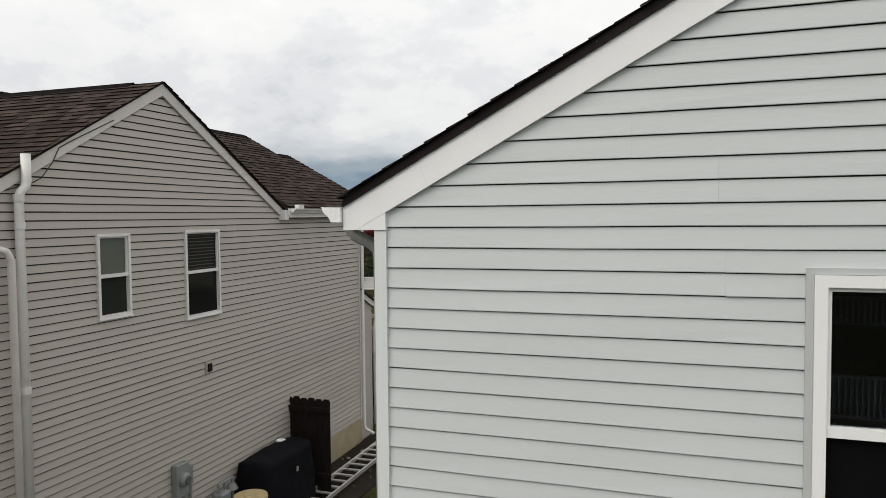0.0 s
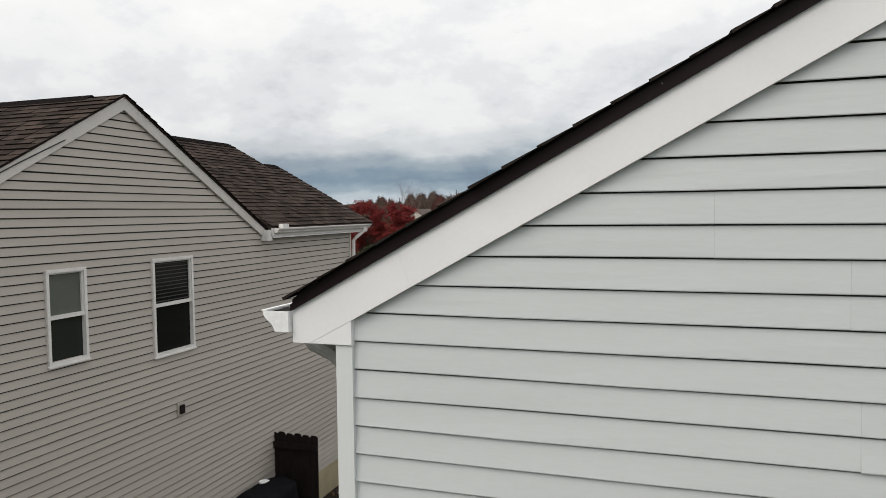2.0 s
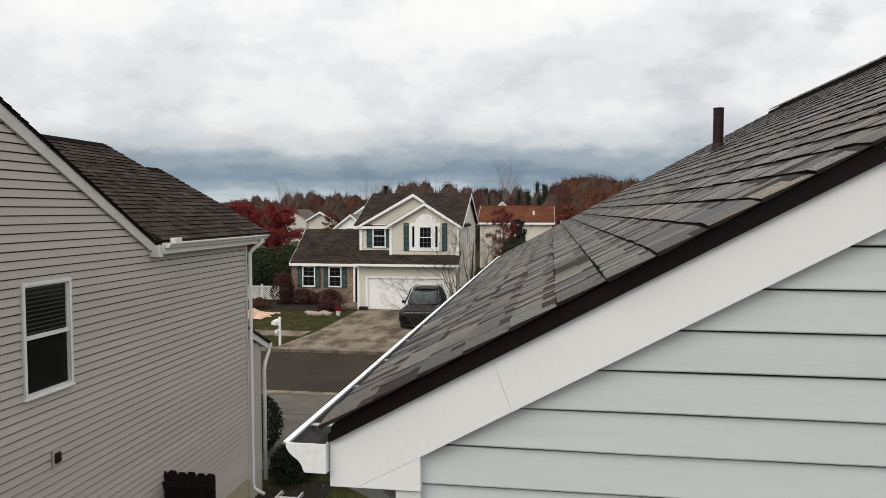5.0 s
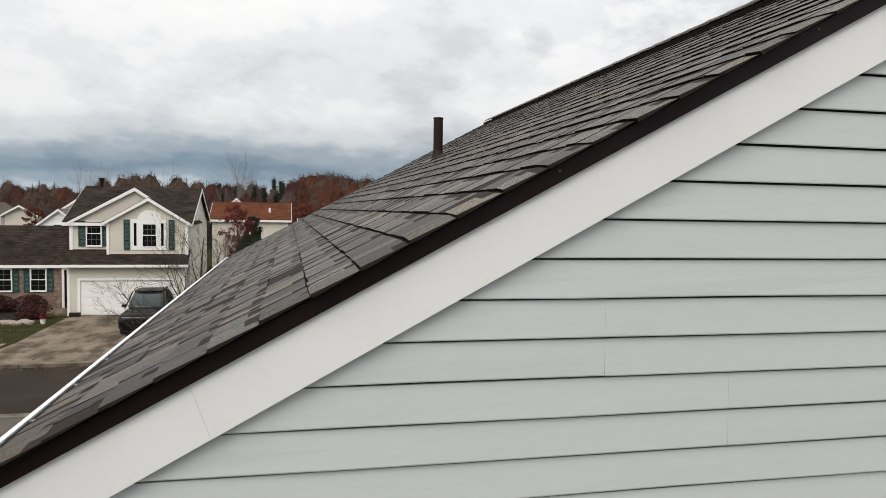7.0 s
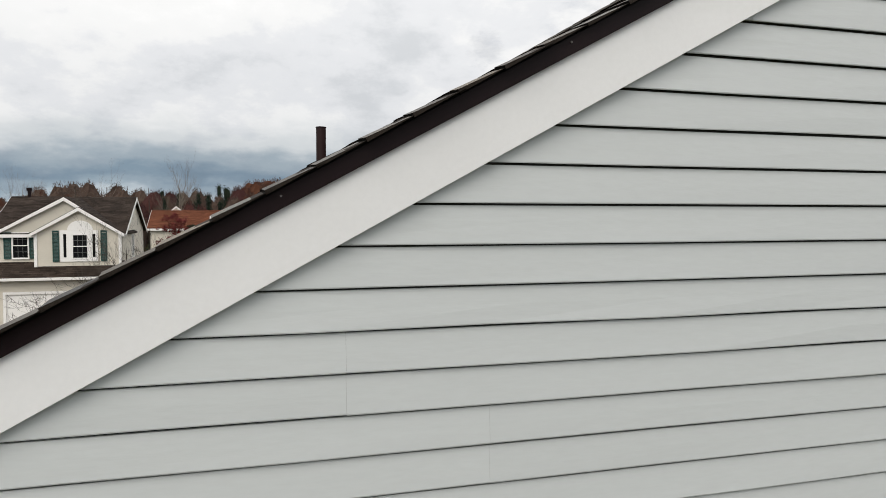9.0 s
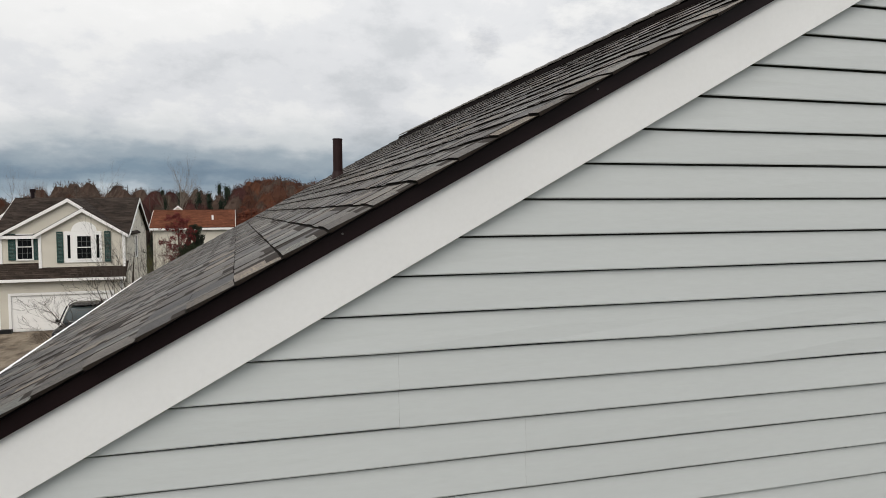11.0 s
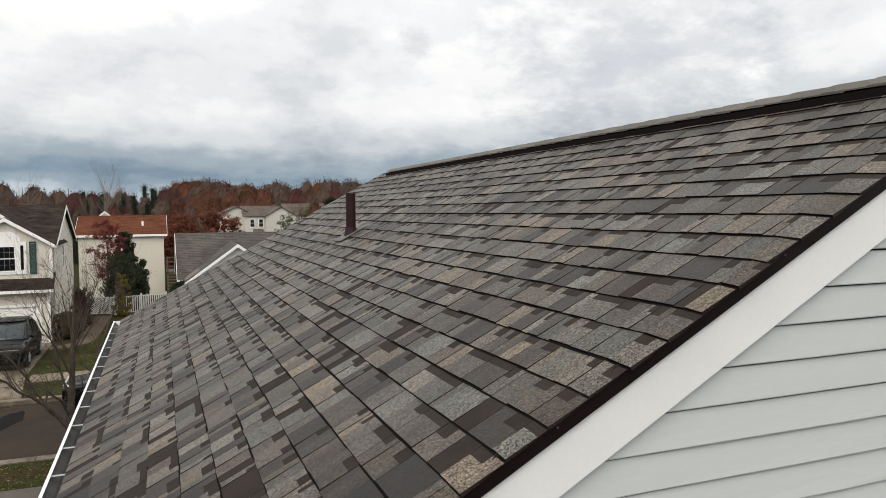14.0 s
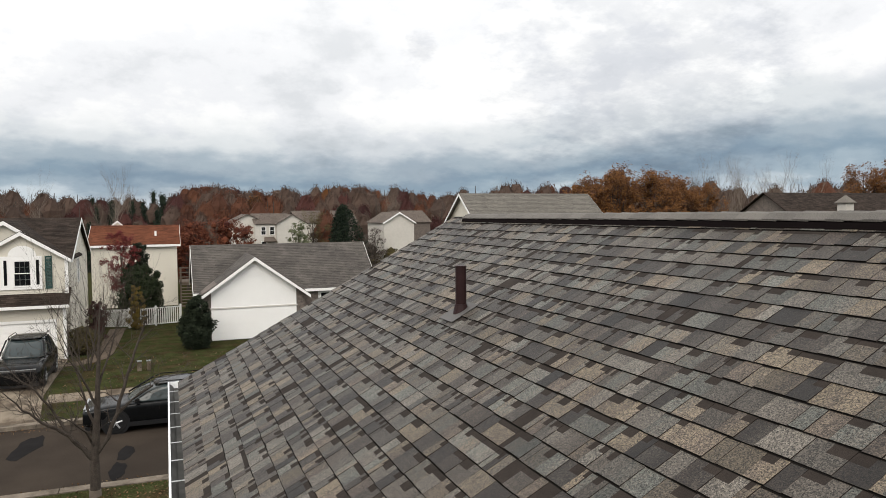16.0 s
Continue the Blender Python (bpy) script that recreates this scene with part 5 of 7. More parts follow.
siding("garage_siding", lambda p, d, z: (p, GYF - 0.002 - d, z), 1.98, 2.55, 0.11, lambda z: -10.18, lambda z: -5.47, M["hsiding"], hh)
gd = part("garage_door", B((-10.14, GYF + 0.05, 0.02, -5.51, GYF + 0.09, 1.83)), M["white"], hh, "white sectional garage door")
pan = finish(B((0, -0.012, 0, 0.98, 0.0, 0.36)), M["white"], "panel")
for r in range(4):
    for c in range(4):
        piece("panel", pan, pose(-10.06 + c * 1.145, GYF + 0.05, 0.06 + r * 0.445), gd)
for b in ((-10.27, 0, -10.141, 1.97), (-5.509, 0, -5.38, 1.97), (-10.141, 1.84, -5.509, 1.97)):
    part("door_trim", B((b[0], GYF - 0.03, b[1], b[2], GYF + 0.06, b[3])), M["white"], hh)
for a in (GX0 - 0.03, GX1 - 0.1):
    part("corner_board", B((a, GYF - 0.03, 0, a + 0.13, GYF + 0.1, 2.55)), M["white"], hh)
# skirt roof over the garage
part("skirt_roof", prism(bmesh.new(), [(-10.95, 37.72, 2.66), (-10.95, 38.93, 3.42), (-10.95, 38.93, 3.34), (-10.95, 37.72, 2.58)], (6.15, 0, 0)), M["hroof"], hh)
roof_field("skirt_shingles", (-10.95, 37.72, 2.668), (1, 0, 0), (0, 1.21, 0.76), 6.15, 1.42, 0.16, M["hroof"], hh, tabs=(0.16, 0.5), lip=0.014)
part("skirt_fascia", B((-10.97, 37.60, 2.55, -4.78, 37.715, 2.68)), M["white"], hh)
# upper storey: main box, left bay and projecting bay
part("upper_wall", prism(bmesh.new(), [(-10.80, 38.9, 2.6), (-4.92, 38.9, 2.6), (-4.92, 38.9, 4.95), (-7.6, 38.9, 6.55), (-10.80, 38.9, 4.86)], (0, 0.2, 0)), M["hsiding"], hh)
siding("upper_siding", lambda p, d, z: (p, 38.898 - d, z), 3.42, 6.5, 0.11, lambda z: -10.80 + max(0, z - 4.86) * 1.8, lambda z: -4.95 - max(0, z - 4.95) * 1.6, M["hsiding"], hh)
part("bay", prism(bmesh.new(), [(-8.93, 38.55, 3.02), (-4.90, 38.55, 3.02), (-4.90, 38.55, 4.88), (-6.88, 38.55, 6.10), (-8.93, 38.55, 4.88)], (0, 0.349, 0)), M["hsiding"], hh)
siding("bay_siding", lambda p, d, z: (p, 38.548 - d, z), 3.05, 6.05, 0.11, lambda z: -8.93 + max(0, z - 4.88) * 1.6, lambda z: -4.90 - max(0, z - 4.88) * 1.7, M["hsiding"], hh)
for b in ((-8.97, 2.98, -8.83, 4.9), (-5.02, 2.98, -4.87, 4.9), (-8.83, 2.98, -5.02, 3.08)):
    part("bay_trim", B((b[0], 38.50, b[1], b[2], 38.546, b[3])), M["white"], hh)
part("corner_board", B((-10.86, 38.85, 3.4, -10.70, 38.896, 4.85)), M["white"], hh)


def front_gable(xl, xm, xr, ze, zp, y, back, w=0.17):
    """A small street-facing gable roof with white rakes."""
    for xa, xb in ((xl, xm), (xr, xm)):
        part("gable_roof", prism(bmesh.new(), [(xa, y, ze), (xb, y, zp), (xb, y, zp - 0.05), (xa, y, ze - 0.05)], (0, back, 0)), M["hroof"], hh)
        s = 1 if xa < xb else -1
        part("rake_board", prism(bmesh.new(), [(xa, y - 0.03, ze - 0.012), (xb - s * 0.001, y - 0.03, zp - 0.012), (xb - s * 0.001, y - 0.03, zp - w - 0.03), (xa, y - 0.03, ze - w)], (0, 0.028, 0)), M["white"], hh)
        d = Vector((xb - xa, 0, zp - ze))
        roof_field("gable_shingles", (xa, y, ze + 0.006), (0, 1, 0), tuple(d), back, d.length, 0.16, M["hroof"], hh, tabs=(0.16, 0.5), lip=0.014)


front_gable(-11.0, -7.6, -4.72, 4.82, 6.74, 38.72, 4.8)
front_gable(-9.16, -6.87, -4.72, 4.86, 6.22, 38.36, 1.4)
# main body, ridge along the street
part("body", prism(bmesh.new(), [(-10.8, 39.101, 0), (-10.8, 47.6, 0), (-10.8, 47.6, 4.9), (-10.8, 43.4, 6.68), (-10.8, 39.101, 4.9)], (5.9, 0, 0)), M["hsiding"], hh)
siding("end_siding", lambda p, d, z: (-4.899 + d, p, z), 0.2, 6.6, 0.11, lambda z: 39.1 + max(0, z - 4.9) * 2.45, lambda z: 47.6 - max(0, z - 4.9) * 2.35, M["hsiding"], hh)
gable_roof(hh, -10.95, -4.95, 39.0, 47.7, 4.95, 6.86, "x", M["hroof"], ov=0.25)
hung_window(hh, "x", -4.9 + 0.045, 42.2, 43.0, 3.4, 4.7, M["white"], out=0.02, fw=0.06)
part("chimney_vent", cyl(cyl(bmesh.new(), (-10.3, 43.3), 0.09, 6.7, 7.2, 10), (-10.3, 43.3), 0.15, 7.15, 7.35, 10), M["drip"], hh)
put_window(hh, 38.89, -10.06, -9.27, 3.58, 4.93, label="white framed window with glazing bars", grid=(3, 2))
shutter_pair(hh, 38.885, ((-10.42, -10.08), (-9.25, -9.02)), 3.58, 4.93)
bw = part("bay_window_surround", B((-7.78, 38.49, 3.42, -7.23, 38.54, 5.03), (-6.44, 38.49, 3.42, -6.00, 38.54, 5.03), (-7.23, 38.49, 4.85, -6.44, 38.54, 5.03), (-7.23, 38.49, 3.42, -6.44, 38.54, 3.55)), M["white"], hh, "white surround with side lights and arch")
put_window(hh, 38.53, -7.23, -6.44, 3.55, 4.85, grid=(3, 2), sill=False)
for a in (-7.61, -6.25):
    part("side_light", B((a, 38.48, 3.64, a + 0.13, 38.489, 4.84)), M["farglass"], bw)
arch = bmesh.new()
prism(arch, [(-6.83 + 0.60 * math.cos(math.pi * k / 14), 38.50, 5.035 + 0.50 * math.sin(math.pi * k / 14)) for k in range(15)], (0, 0.04, 0))
part("arch_panel", arch, M["white"], bw)
shutter_pair(hh, 38.535, ((-8.12, -7.82), (-5.87, -5.57)), 3.42, 5.02)
# single-storey wing with brick front
part("wing", prism(bmesh.new(), [(-15.66, 40.5, 0), (-15.66, 46.4, 0), (-15.66, 46.4, 2.6), (-15.66, 43.45, 4.45), (-15.66, 40.5, 2.6)], (4.85, 0, 0)), M["brick"], hh)
rngb = random.Random(2)
bv, bf = [], []
for r in range(30):
    x = -15.65 - (0.11 if r % 2 else 0)
    while x < -11.9:
        z = 0.1 + r * 0.08
        i = len(bv)
        o = rngb.uniform(0.004, 0.012)
        bv += [(x, 40.5 - o, z), (x + 0.205, 40.5 - o, z), (x + 0.205, 40.5 - o, z + 0.068), (x, 40.5 - o, z + 0.068), (x, 40.5, z), (x + 0.205, 40.5, z), (x + 0.205, 40.5, z + 0.068), (x, 40.5, z + 0.068)]
        bf += [(i, i + 1, i + 2, i + 3), (i + 4, i + 5, i + 1, i), (i + 3, i + 2, i + 6, i + 7), (i + 4, i, i + 3, i + 7), (i + 1, i + 5, i + 6, i + 2)]
        x += 0.22
raw("brickwork", bv, bf, M["brick"], hh, kind="stuff")
gable_roof(hh, -15.55, -11.05, 40.5, 46.4, 2.62, 4.52, "x", M["hroof"], ov=0.22)
for a, b in ((-14.985, -14.153), (-13.29, -12.457)):
    put_window(hh, 40.47, a, b, 1.02, 2.30, grid=(2, 2))
    shutter_pair(hh, 40.48, ((a - 0.31, a - 0.02), (b + 0.02, b + 0.31)), 1.0, 2.30)
part("front_door", B((-11.55, 40.38, 0.1, -11.02, 40.44, 2.2)), M["drip"], hh, "dark entrance door")
part("door_frame", B((-11.68, 40.34, 0.1, -11.56, 40.45, 2.35), (-11.01, 40.34, 0.1, -10.87, 40.45, 2.35), (-11.56, 40.34, 2.21, -11.01, 40.45, 2.35)), M["white"], hh)
part("porch_slab", B((-12.3, 38.1, 0, -10.76, 40.45, 0.12)), M["walk"], hh)

# ---- white garage house and other houses over the street ----
gh = thing("house", (6.0, 44.0, 0), "low white house with brick piers and grey shingle roof", "house", "houses across the street")
part("garage", prism(bmesh.new(), [(1.40, 40.05, 0), (7.0, 40.05, 0), (7.0, 40.05, 2.65), (4.2, 40.05, 4.5), (1.40, 40.05, 2.65)], (0, 4.0, 0)), M["brickdark"], gh)
part("white_gable", prism(bmesh.new(), [(1.86, 40.0, 1.80), (6.50, 40.0, 1.80), (6.50, 40.0, 2.86), (4.2, 40.0, 4.45), (1.86, 40.0, 2.86)], (0, 0.048, 0)), M["white"], gh)
part("gable_vent", B((3.9, 39.97, 3.55, 4.5, 39.999, 3.85)), M["white"], gh)
gd = part("garage_door", B((1.86, 40.01, 0.04, 6.5, 40.045, 1.77)), M["white"], gh, "plain white garage door")
for r in range(4):
    piece("panel", finish(B((0, -0.01, 0, 4.5, 0.0, 0.41)), M["white"], "panel"), pose(1.93, 40.01, 0.06 + r * 0.43), gd)
part("door_head", B((1.80, 39.96, 1.77, 6.56, 39.999, 1.84)), M["ntrim"], gh)
gable_roof(gh, 1.45, 6.95, 40.0, 44.9, 2.62, 4.62, "y", M["droof"], ov=0.32)
part("body", prism(bmesh.new(), [(1.3, 41.8, 0), (1.3, 48.4, 0), (1.3, 48.4, 2.75), (1.3, 45.1, 5.0), (1.3, 41.8, 2.75)], (10.2, 0, 0)), M["white"], gh)
gable_roof(gh, 1.3, 11.5, 41.8, 48.4, 2.75, 5.12, "x", M["droof"], ov=0.3)
part("brick_front", B((7.1, 41.74, 0, 8.1, 41.795, 2.6)), M["brickdark"], gh)
for a in (8.2, 9.3):
    put_window(gh, 41.79, a, a + 0.8, 1.0, 2.3)
rh = plain_house((-2.6, 61, 0), -5.6, 0.4, 58.0, 65.0, 4.85, 6.2, "x", M["hsiding"], M["rroof"], "beige two-storey house with a rust-brown roof", ov=0.25)
part("roof_vent", B((-1.2, 59.3, 5.2, -1.05, 59.45, 5.75)), M["white"], rh)
part("rear_gable", prism(bmesh.new(), [(-4.9, 63.0, 5.8), (-3.2, 63.0, 5.8), (-4.05, 63.0, 6.5)], (0, 0.3, 0)), M["hsiding"], rh)
for s, xa in ((1, -5.0), (-1, -3.1)):
    part("rear_gable_rake", prism(bmesh.new(), [(xa, 62.9, 5.76), (-4.05, 62.9, 6.58), (-4.05, 62.9, 6.44), (xa, 62.9, 5.62)], (0, 0.08, 0)), M["white"], rh)
deck = thing("deck", (1.6, 58, 0), "weathered wooden deck with railings and steps", "deck")
part("platform", B((0.5, 57.0, 1.7, 2.6, 60.0, 1.85)), M["wood"], deck)
for x in (0.55, 1.5, 2.5):
    part("post", B((x, 57.0, 0, x + 0.12, 57.12, 3.0)), M["wood"], deck)
for z in (2.2, 2.55, 2.9):
    part("rail", B((0.5, 57.02, z, 2.6, 57.08, z + 0.08)), M["wood"], deck)
for k in range(8):
    part("tread", B((0.6, 56.9 - 0.28 * k, 1.62 - 0.2 * k, 1.5, 57.15 - 0.28 * k, 1.67 - 0.2 * k)), M["wood"], deck)
plain_house((23, 43.8, 0), 18.5, 28.1, 41.1, 46.6, 6.3, 8.3, "x", M["hsiding"], M["groof"], "beige two-storey house with a pale grey roof", ov=0.3)
plain_house((8.7, 89, 0), 6.9, 10.5, 86, 94, 6.2, 7.1, "y", M["fwall"], M["froof"], "pale two-storey house far behind the trees", ov=0.2, trim=False)
fh = plain_house((11.5, 88, 0), 9.4, 13.4, 84.6, 91, 6.0, 7.15, "x", M["fwall"], M["froof"], "pale house with a grey-brown roof far behind the trees", wins=((10.0, 10.6, 4.6, 5.6), (10.0, 10.7, 2.6, 3.9), (11.0, 11.6, 4.6, 5.6)), ov=0.2, trim=False)
part("porch_roof", prism(bmesh.new(), [(10.2, 83.4, 3.9), (11.7, 83.4, 3.9), (11.5, 84.6, 4.4), (10.4, 84.6, 4.4)], (0, 0.05, -0.12)), M["froof"], fh)
plain_house((13.5, 86, 0), 11.75, 15.2, 83.5, 90, 6.0, 7.05, "y", M["fwall"], M["froof"], "pale gabled house far behind the trees", ov=0.2, trim=False)
plain_house((17.0, 92, 0), 15.2, 18.6, 90, 97, 6.0, 7.5, "x", M["fwall"], M["froof"], "pale house with a brown roof far behind the trees", ov=0.2, trim=False)
plain_house((21.6, 92, 0), 20.2, 23.0, 90, 97, 6.0, 7.5, "x", M["brickdark"], M["froof"], "brown house among far trees", ov=0.2, trim=False)
plain_house((24.6, 80, 0), 22.8, 26.4, 77, 84, 6.1, 7.2, "y", M["fwall"], M["froof"], "white gabled house among far trees", ov=0.22)
plain_house((28.6, 88, 0), 26.9, 31.0, 84, 91, 6.0, 7.4, "x", M["brickdark"], M["froof"], "brown-roofed house behind the white gable", ov=0.2, trim=False)
plain_house((-16.5, 57, 0), -17.9, -15.1, 56.6, 61, 4.35, 5.45, "y", M["white"], M["groof"], "white gabled house behind the beige one", wins=((-16.9, -16.2, 3.2, 4.3),), ov=0.2)
plain_house((-16.7, 65, 0), -18.4, -15.0, 62, 68, 5.0, 6.2, "y", M["white"], M["groof"], "white gabled house farther back")
plain_house((-24.3, 75, 0), -25.6, -23.0, 72, 78, 4.9, 5.66, "y", M["hsiding"], M["hroof"], "small house behind red maples")
plain_house((-32, 86, 0), -33.5, -30.2, 84, 90, 4.6, 5.9, "y", M["fwall"], M["froof"], "pale house among far trees", ov=0.2, trim=False)
ch = plain_house((62, 52, 0), 53.8, 72.0, 47, 57, 5.6, 8.75, "x", M["brickdark"], M["hroof"], "long low house with a dark roof and pale cupola", ov=0.4, trim=False)
cup = part("cupola", B((59.75, 48.05, 6.2, 60.75, 49.05, 7.65)), M["fwall"], ch, "pale louvred roof cupola")
for k in range(6):
    part("louvre", B((59.80, 48.01, 6.4 + k * 0.2, 60.70, 48.048, 6.47 + k * 0.2)), M["fwall"], cup)
part("cupola_roof", tube(tube(bmesh.new(), [(60.25, 48.55, 7.65), (60.25, 48.55, 7.72)], [0.98, 0.98], 4), [(60.25, 48.55, 7.72), (60.25, 48.55, 8.4)], [0.94, 0.08], 4), M["groof"], cup)


# ---- cars ----
def loft(stations, half):
    """A closed skin over cross-sections along x; each station gives x and its half profile of (y, z)."""
    bm = bmesh.new()
    rings = []
    for x, prof in stations:
        pts = prof + [(-y, z) for y, z in prof[::-1]]
        rings.append([bm.verts.new((x, y, z)) for y, z in pts])
    n = len(rings[0])
    for r0, r1 in zip(rings, rings[1:]):
        for k in range(n):
            bm.faces.new((r0[k], r0[(k + 1) % n], r1[(k + 1) % n], r1[k]))
    bm.faces.new(rings[0]), bm.faces.new(rings[-1][::-1])
    return bm


def rounded(ob):
    m = ob.modifiers.new("rounding", "SUBSURF")
    m.levels = m.render_levels = 2


def car(loc, turn, label, length=4.7, width=1.92, height=1.72, hood=1.02):
    """A parked sport-utility car, nose along -x of its own frame."""
    c = thing("car", (0, 0, 0), label, "car", "parked cars")
    w, l0, l1 = width / 2, -length / 2, length / 2
    def sec(x, zb, zs, zt, k=1.0, kt=0.97):
        return (x, [(w * k * 0.90, zb), (w * k, zb + 0.14), (w * k, zs), (w * k * kt, zt), (w * 0.3, zt + 0.02)])
    body = loft([sec(l0 - 0.06, 0.34, 0.60, 0.72, 0.78), sec(l0 - 0.04, 0.26, 0.64, 0.80, 0.88), sec(l0 + 0.10, 0.20, 0.70, hood - 0.10, 0.99), sec(l0 + 0.40, 0.20, 0.74, hood - 0.03, 1.02), sec(l0 + 1.0, 0.22, 0.78, hood), sec(l0 + 1.45, 0.22, 0.82, hood + 0.04),
                 sec(l0 + 2.4, 0.22, 0.84, hood + 0.05), sec(l1 - 0.9, 0.22, 0.86, hood + 0.06), sec(l1 - 0.20, 0.22, 0.86, hood + 0.04, 0.99), sec(l1 + 0.03, 0.26, 0.82, hood - 0.02, 0.94), sec(l1 + 0.06, 0.34, 0.80, hood - 0.1, 0.86)], w)
    bd = part("body", body, M["carpaint"], c, "black paint", smooth=True)
    rounded(bd)
    def cab(x, zt, k):
        return (x, [(w * 0.95, hood - 0.02), (w * 0.93, hood + 0.04), (w * k * 0.88, hood + (zt - hood) * 0.6), (w * k * 0.80, zt - 0.02), (w * 0.35, zt)])
    glass = loft([cab(l0 + 1.20, hood + 0.06, 0.98), cab(l0 + 2.10, height - 0.08, 0.93), cab(l0 + 2.6, height - 0.03, 0.93), cab(l1 - 1.0, height - 0.04, 0.93), cab(l1 - 0.42, height - 0.16, 0.92), cab(l1 - 0.12, hood + 0.1, 0.94)], w)
    rounded(part("greenhouse", glass, M["carglass"], bd, "dark glass", smooth=True))
    roofp = loft([(l0 + 2.02, [(w * 0.735, height - 0.10), (w * 0.725, height - 0.065), (w * 0.3, height - 0.05)]), (l0 + 2.6, [(w * 0.755, height - 0.06), (w * 0.735, height - 0.012), (w * 0.3, height + 0.005)]), (l1 - 1.0, [(w * 0.755, height - 0.07), (w * 0.735, height - 0.02), (w * 0.3, height)]), (l1 - 0.36, [(w * 0.735, height - 0.18), (w * 0.725, height - 0.13), (w * 0.3, height - 0.11)])], w)
    rounded(part("roof", roofp, M["carpaint"], bd, smooth=True))
    for s in (-1, 1):
        for x0, x1 in ((l0 + 1.25, l0 + 2.06), (l0 + 2.62, l0 + 2.66), (l1 - 1.35, l1 - 1.31)):
            z0 = hood + 0.03 if x1 - x0 > 0.3 else hood
            part("pillar", tube(bmesh.new(), [(x0, s * w * 0.945, z0), (x1, s * w * 0.755, height - 0.07)], 0.035, 6), M["carpaint"], bd)
        part("roof_rail", tube(bmesh.new(), [(l0 + 2.1, s * w * 0.70, height - 0.04), (l0 + 2.3, s * w * 0.71, height + 0.035), (l1 - 0.9, s * w * 0.71, height + 0.03), (l1 - 0.7, s * w * 0.70, height - 0.06)], 0.018, 6), M["carpaint"], bd)
        part("mirror", tube(bmesh.new(), [(l0 + 1.62, s * w * 0.95, hood + 0.1), (l0 + 1.58, s * (w + 0.16), hood + 0.12)], [0.05, 0.085], 8), M["carpaint"], bd)
        part("headlight", B((l0 + 0.05, s * w * 0.52, 0.70, l0 + 0.2, s * w * 0.86, 0.83)) if s > 0 else B((l0 + 0.05, -w * 0.86, 0.70, l0 + 0.2, -w * 0.52, 0.83)), M["lamp"], bd, "clear headlight", bevel=0.02)
        part("tail_light", B((l1 - 0.12, min(s * w * 0.6, s * w * 0.86), 0.85, l1 + 0.005, max(s * w * 0.6, s * w * 0.86), 1.0)), M["pipe"], bd)
        part("sill", B((l0 + 1.3, min(s * w * 0.97, s * w * 1.01), 0.2, l1 - 1.3, max(s * w * 0.97, s * w * 1.01), 0.34)), M["bin"], bd)
        for x in (l0 + 0.92, l1 - 0.92):
            y = s * (w - 0.10)
            part("wheel_arch", tube(bmesh.new(), [(x, s * (w - 0.26), 0.36), (x, s * (w + 0.006), 0.36)], 0.43, 20), M["bin"], bd)
            wh = part("wheel", tube(bmesh.new(), [(x, s * (w - 0.25), 0.36), (x, s * (w - 0.22), 0.36), (x, s * (w + 0.0), 0.36), (x, s * (w + 0.02), 0.36)], [0.33, 0.36, 0.36, 0.33], 24), M["tyre"], c, "black tyre")
            part("rim", tube(bmesh.new(), [(x, s * (w + 0.021), 0.36), (x, s * (w + 0.026), 0.36)], [0.235, 0.22], 20), M["bin"], wh)
            sp = bmesh.new()
            for k in range(5):
                a = 2 * math.pi * k / 5 + 0.3
                tube(sp, [(x, s * (w + 0.032), 0.36), (x + math.cos(a) * 0.21, s * (w + 0.030), 0.36 + math.sin(a) * 0.21)], [0.035, 0.028], 5)
            part("spokes", sp, M["rim"], wh)
    grille = part("grille", B((l0 - 0.012, -w * 0.48, 0.66, l0 + 0.06, w * 0.48, 0.82)), M["bin"], bd)
    for k in range(7):
        y = -w * 0.44 + k * w * 0.88 / 7 + 0.02
        part("grille_slot", B((l0 - 0.02, y, 0.68, l0 - 0.011, y + 0.05, 0.80)), M["carpaint"], grille)
    part("grille_trim", B((l0 - 0.016, -w * 0.80, 0.835, l0 + 0.05, w * 0.80, 0.858)), M["rim"], bd, "bright trim strip")
    part("bumper", B((l0 - 0.04, -w * 0.86, 0.30, l0 + 0.12, w * 0.86, 0.50)), M["bin"], bd, bevel=0.03)
    # black and set low, also standing in for the shadow beneath the car
    part("apron", B((l0 + 0.02, -w * 0.88, 0.13, l0 + 0.20, w * 0.88, 0.31)), M["bin"], bd, bevel=0.03)
    part("underbody", B((l0 + 0.3, -w * 0.80, 0.15, l1 - 0.2, w * 0.80, 0.24)), M["bin"], bd)
    c.matrix_basis = pose(*(q * U for q in loc), 0, 0, turn)
    return c


car((-5.98, 33.6, 0.02), 89.0, "black sport-utility car parked on the driveway", 4.5, 1.80, 1.82, 1.04)
car((-0.62, 25.15, -0.095), 0, "dark grey car parked along the kerb", 4.6, 1.80, 1.50, 0.92)

# ---- trees and shrubs over the street ----
rng = random.Random(77)
street = thing("tree", (-2.12, 18.64, 0), "bare young street tree with wide spreading limbs", "tree")
tb = Vector((-2.12, 18.64, 0))
bm = bmesh.new()
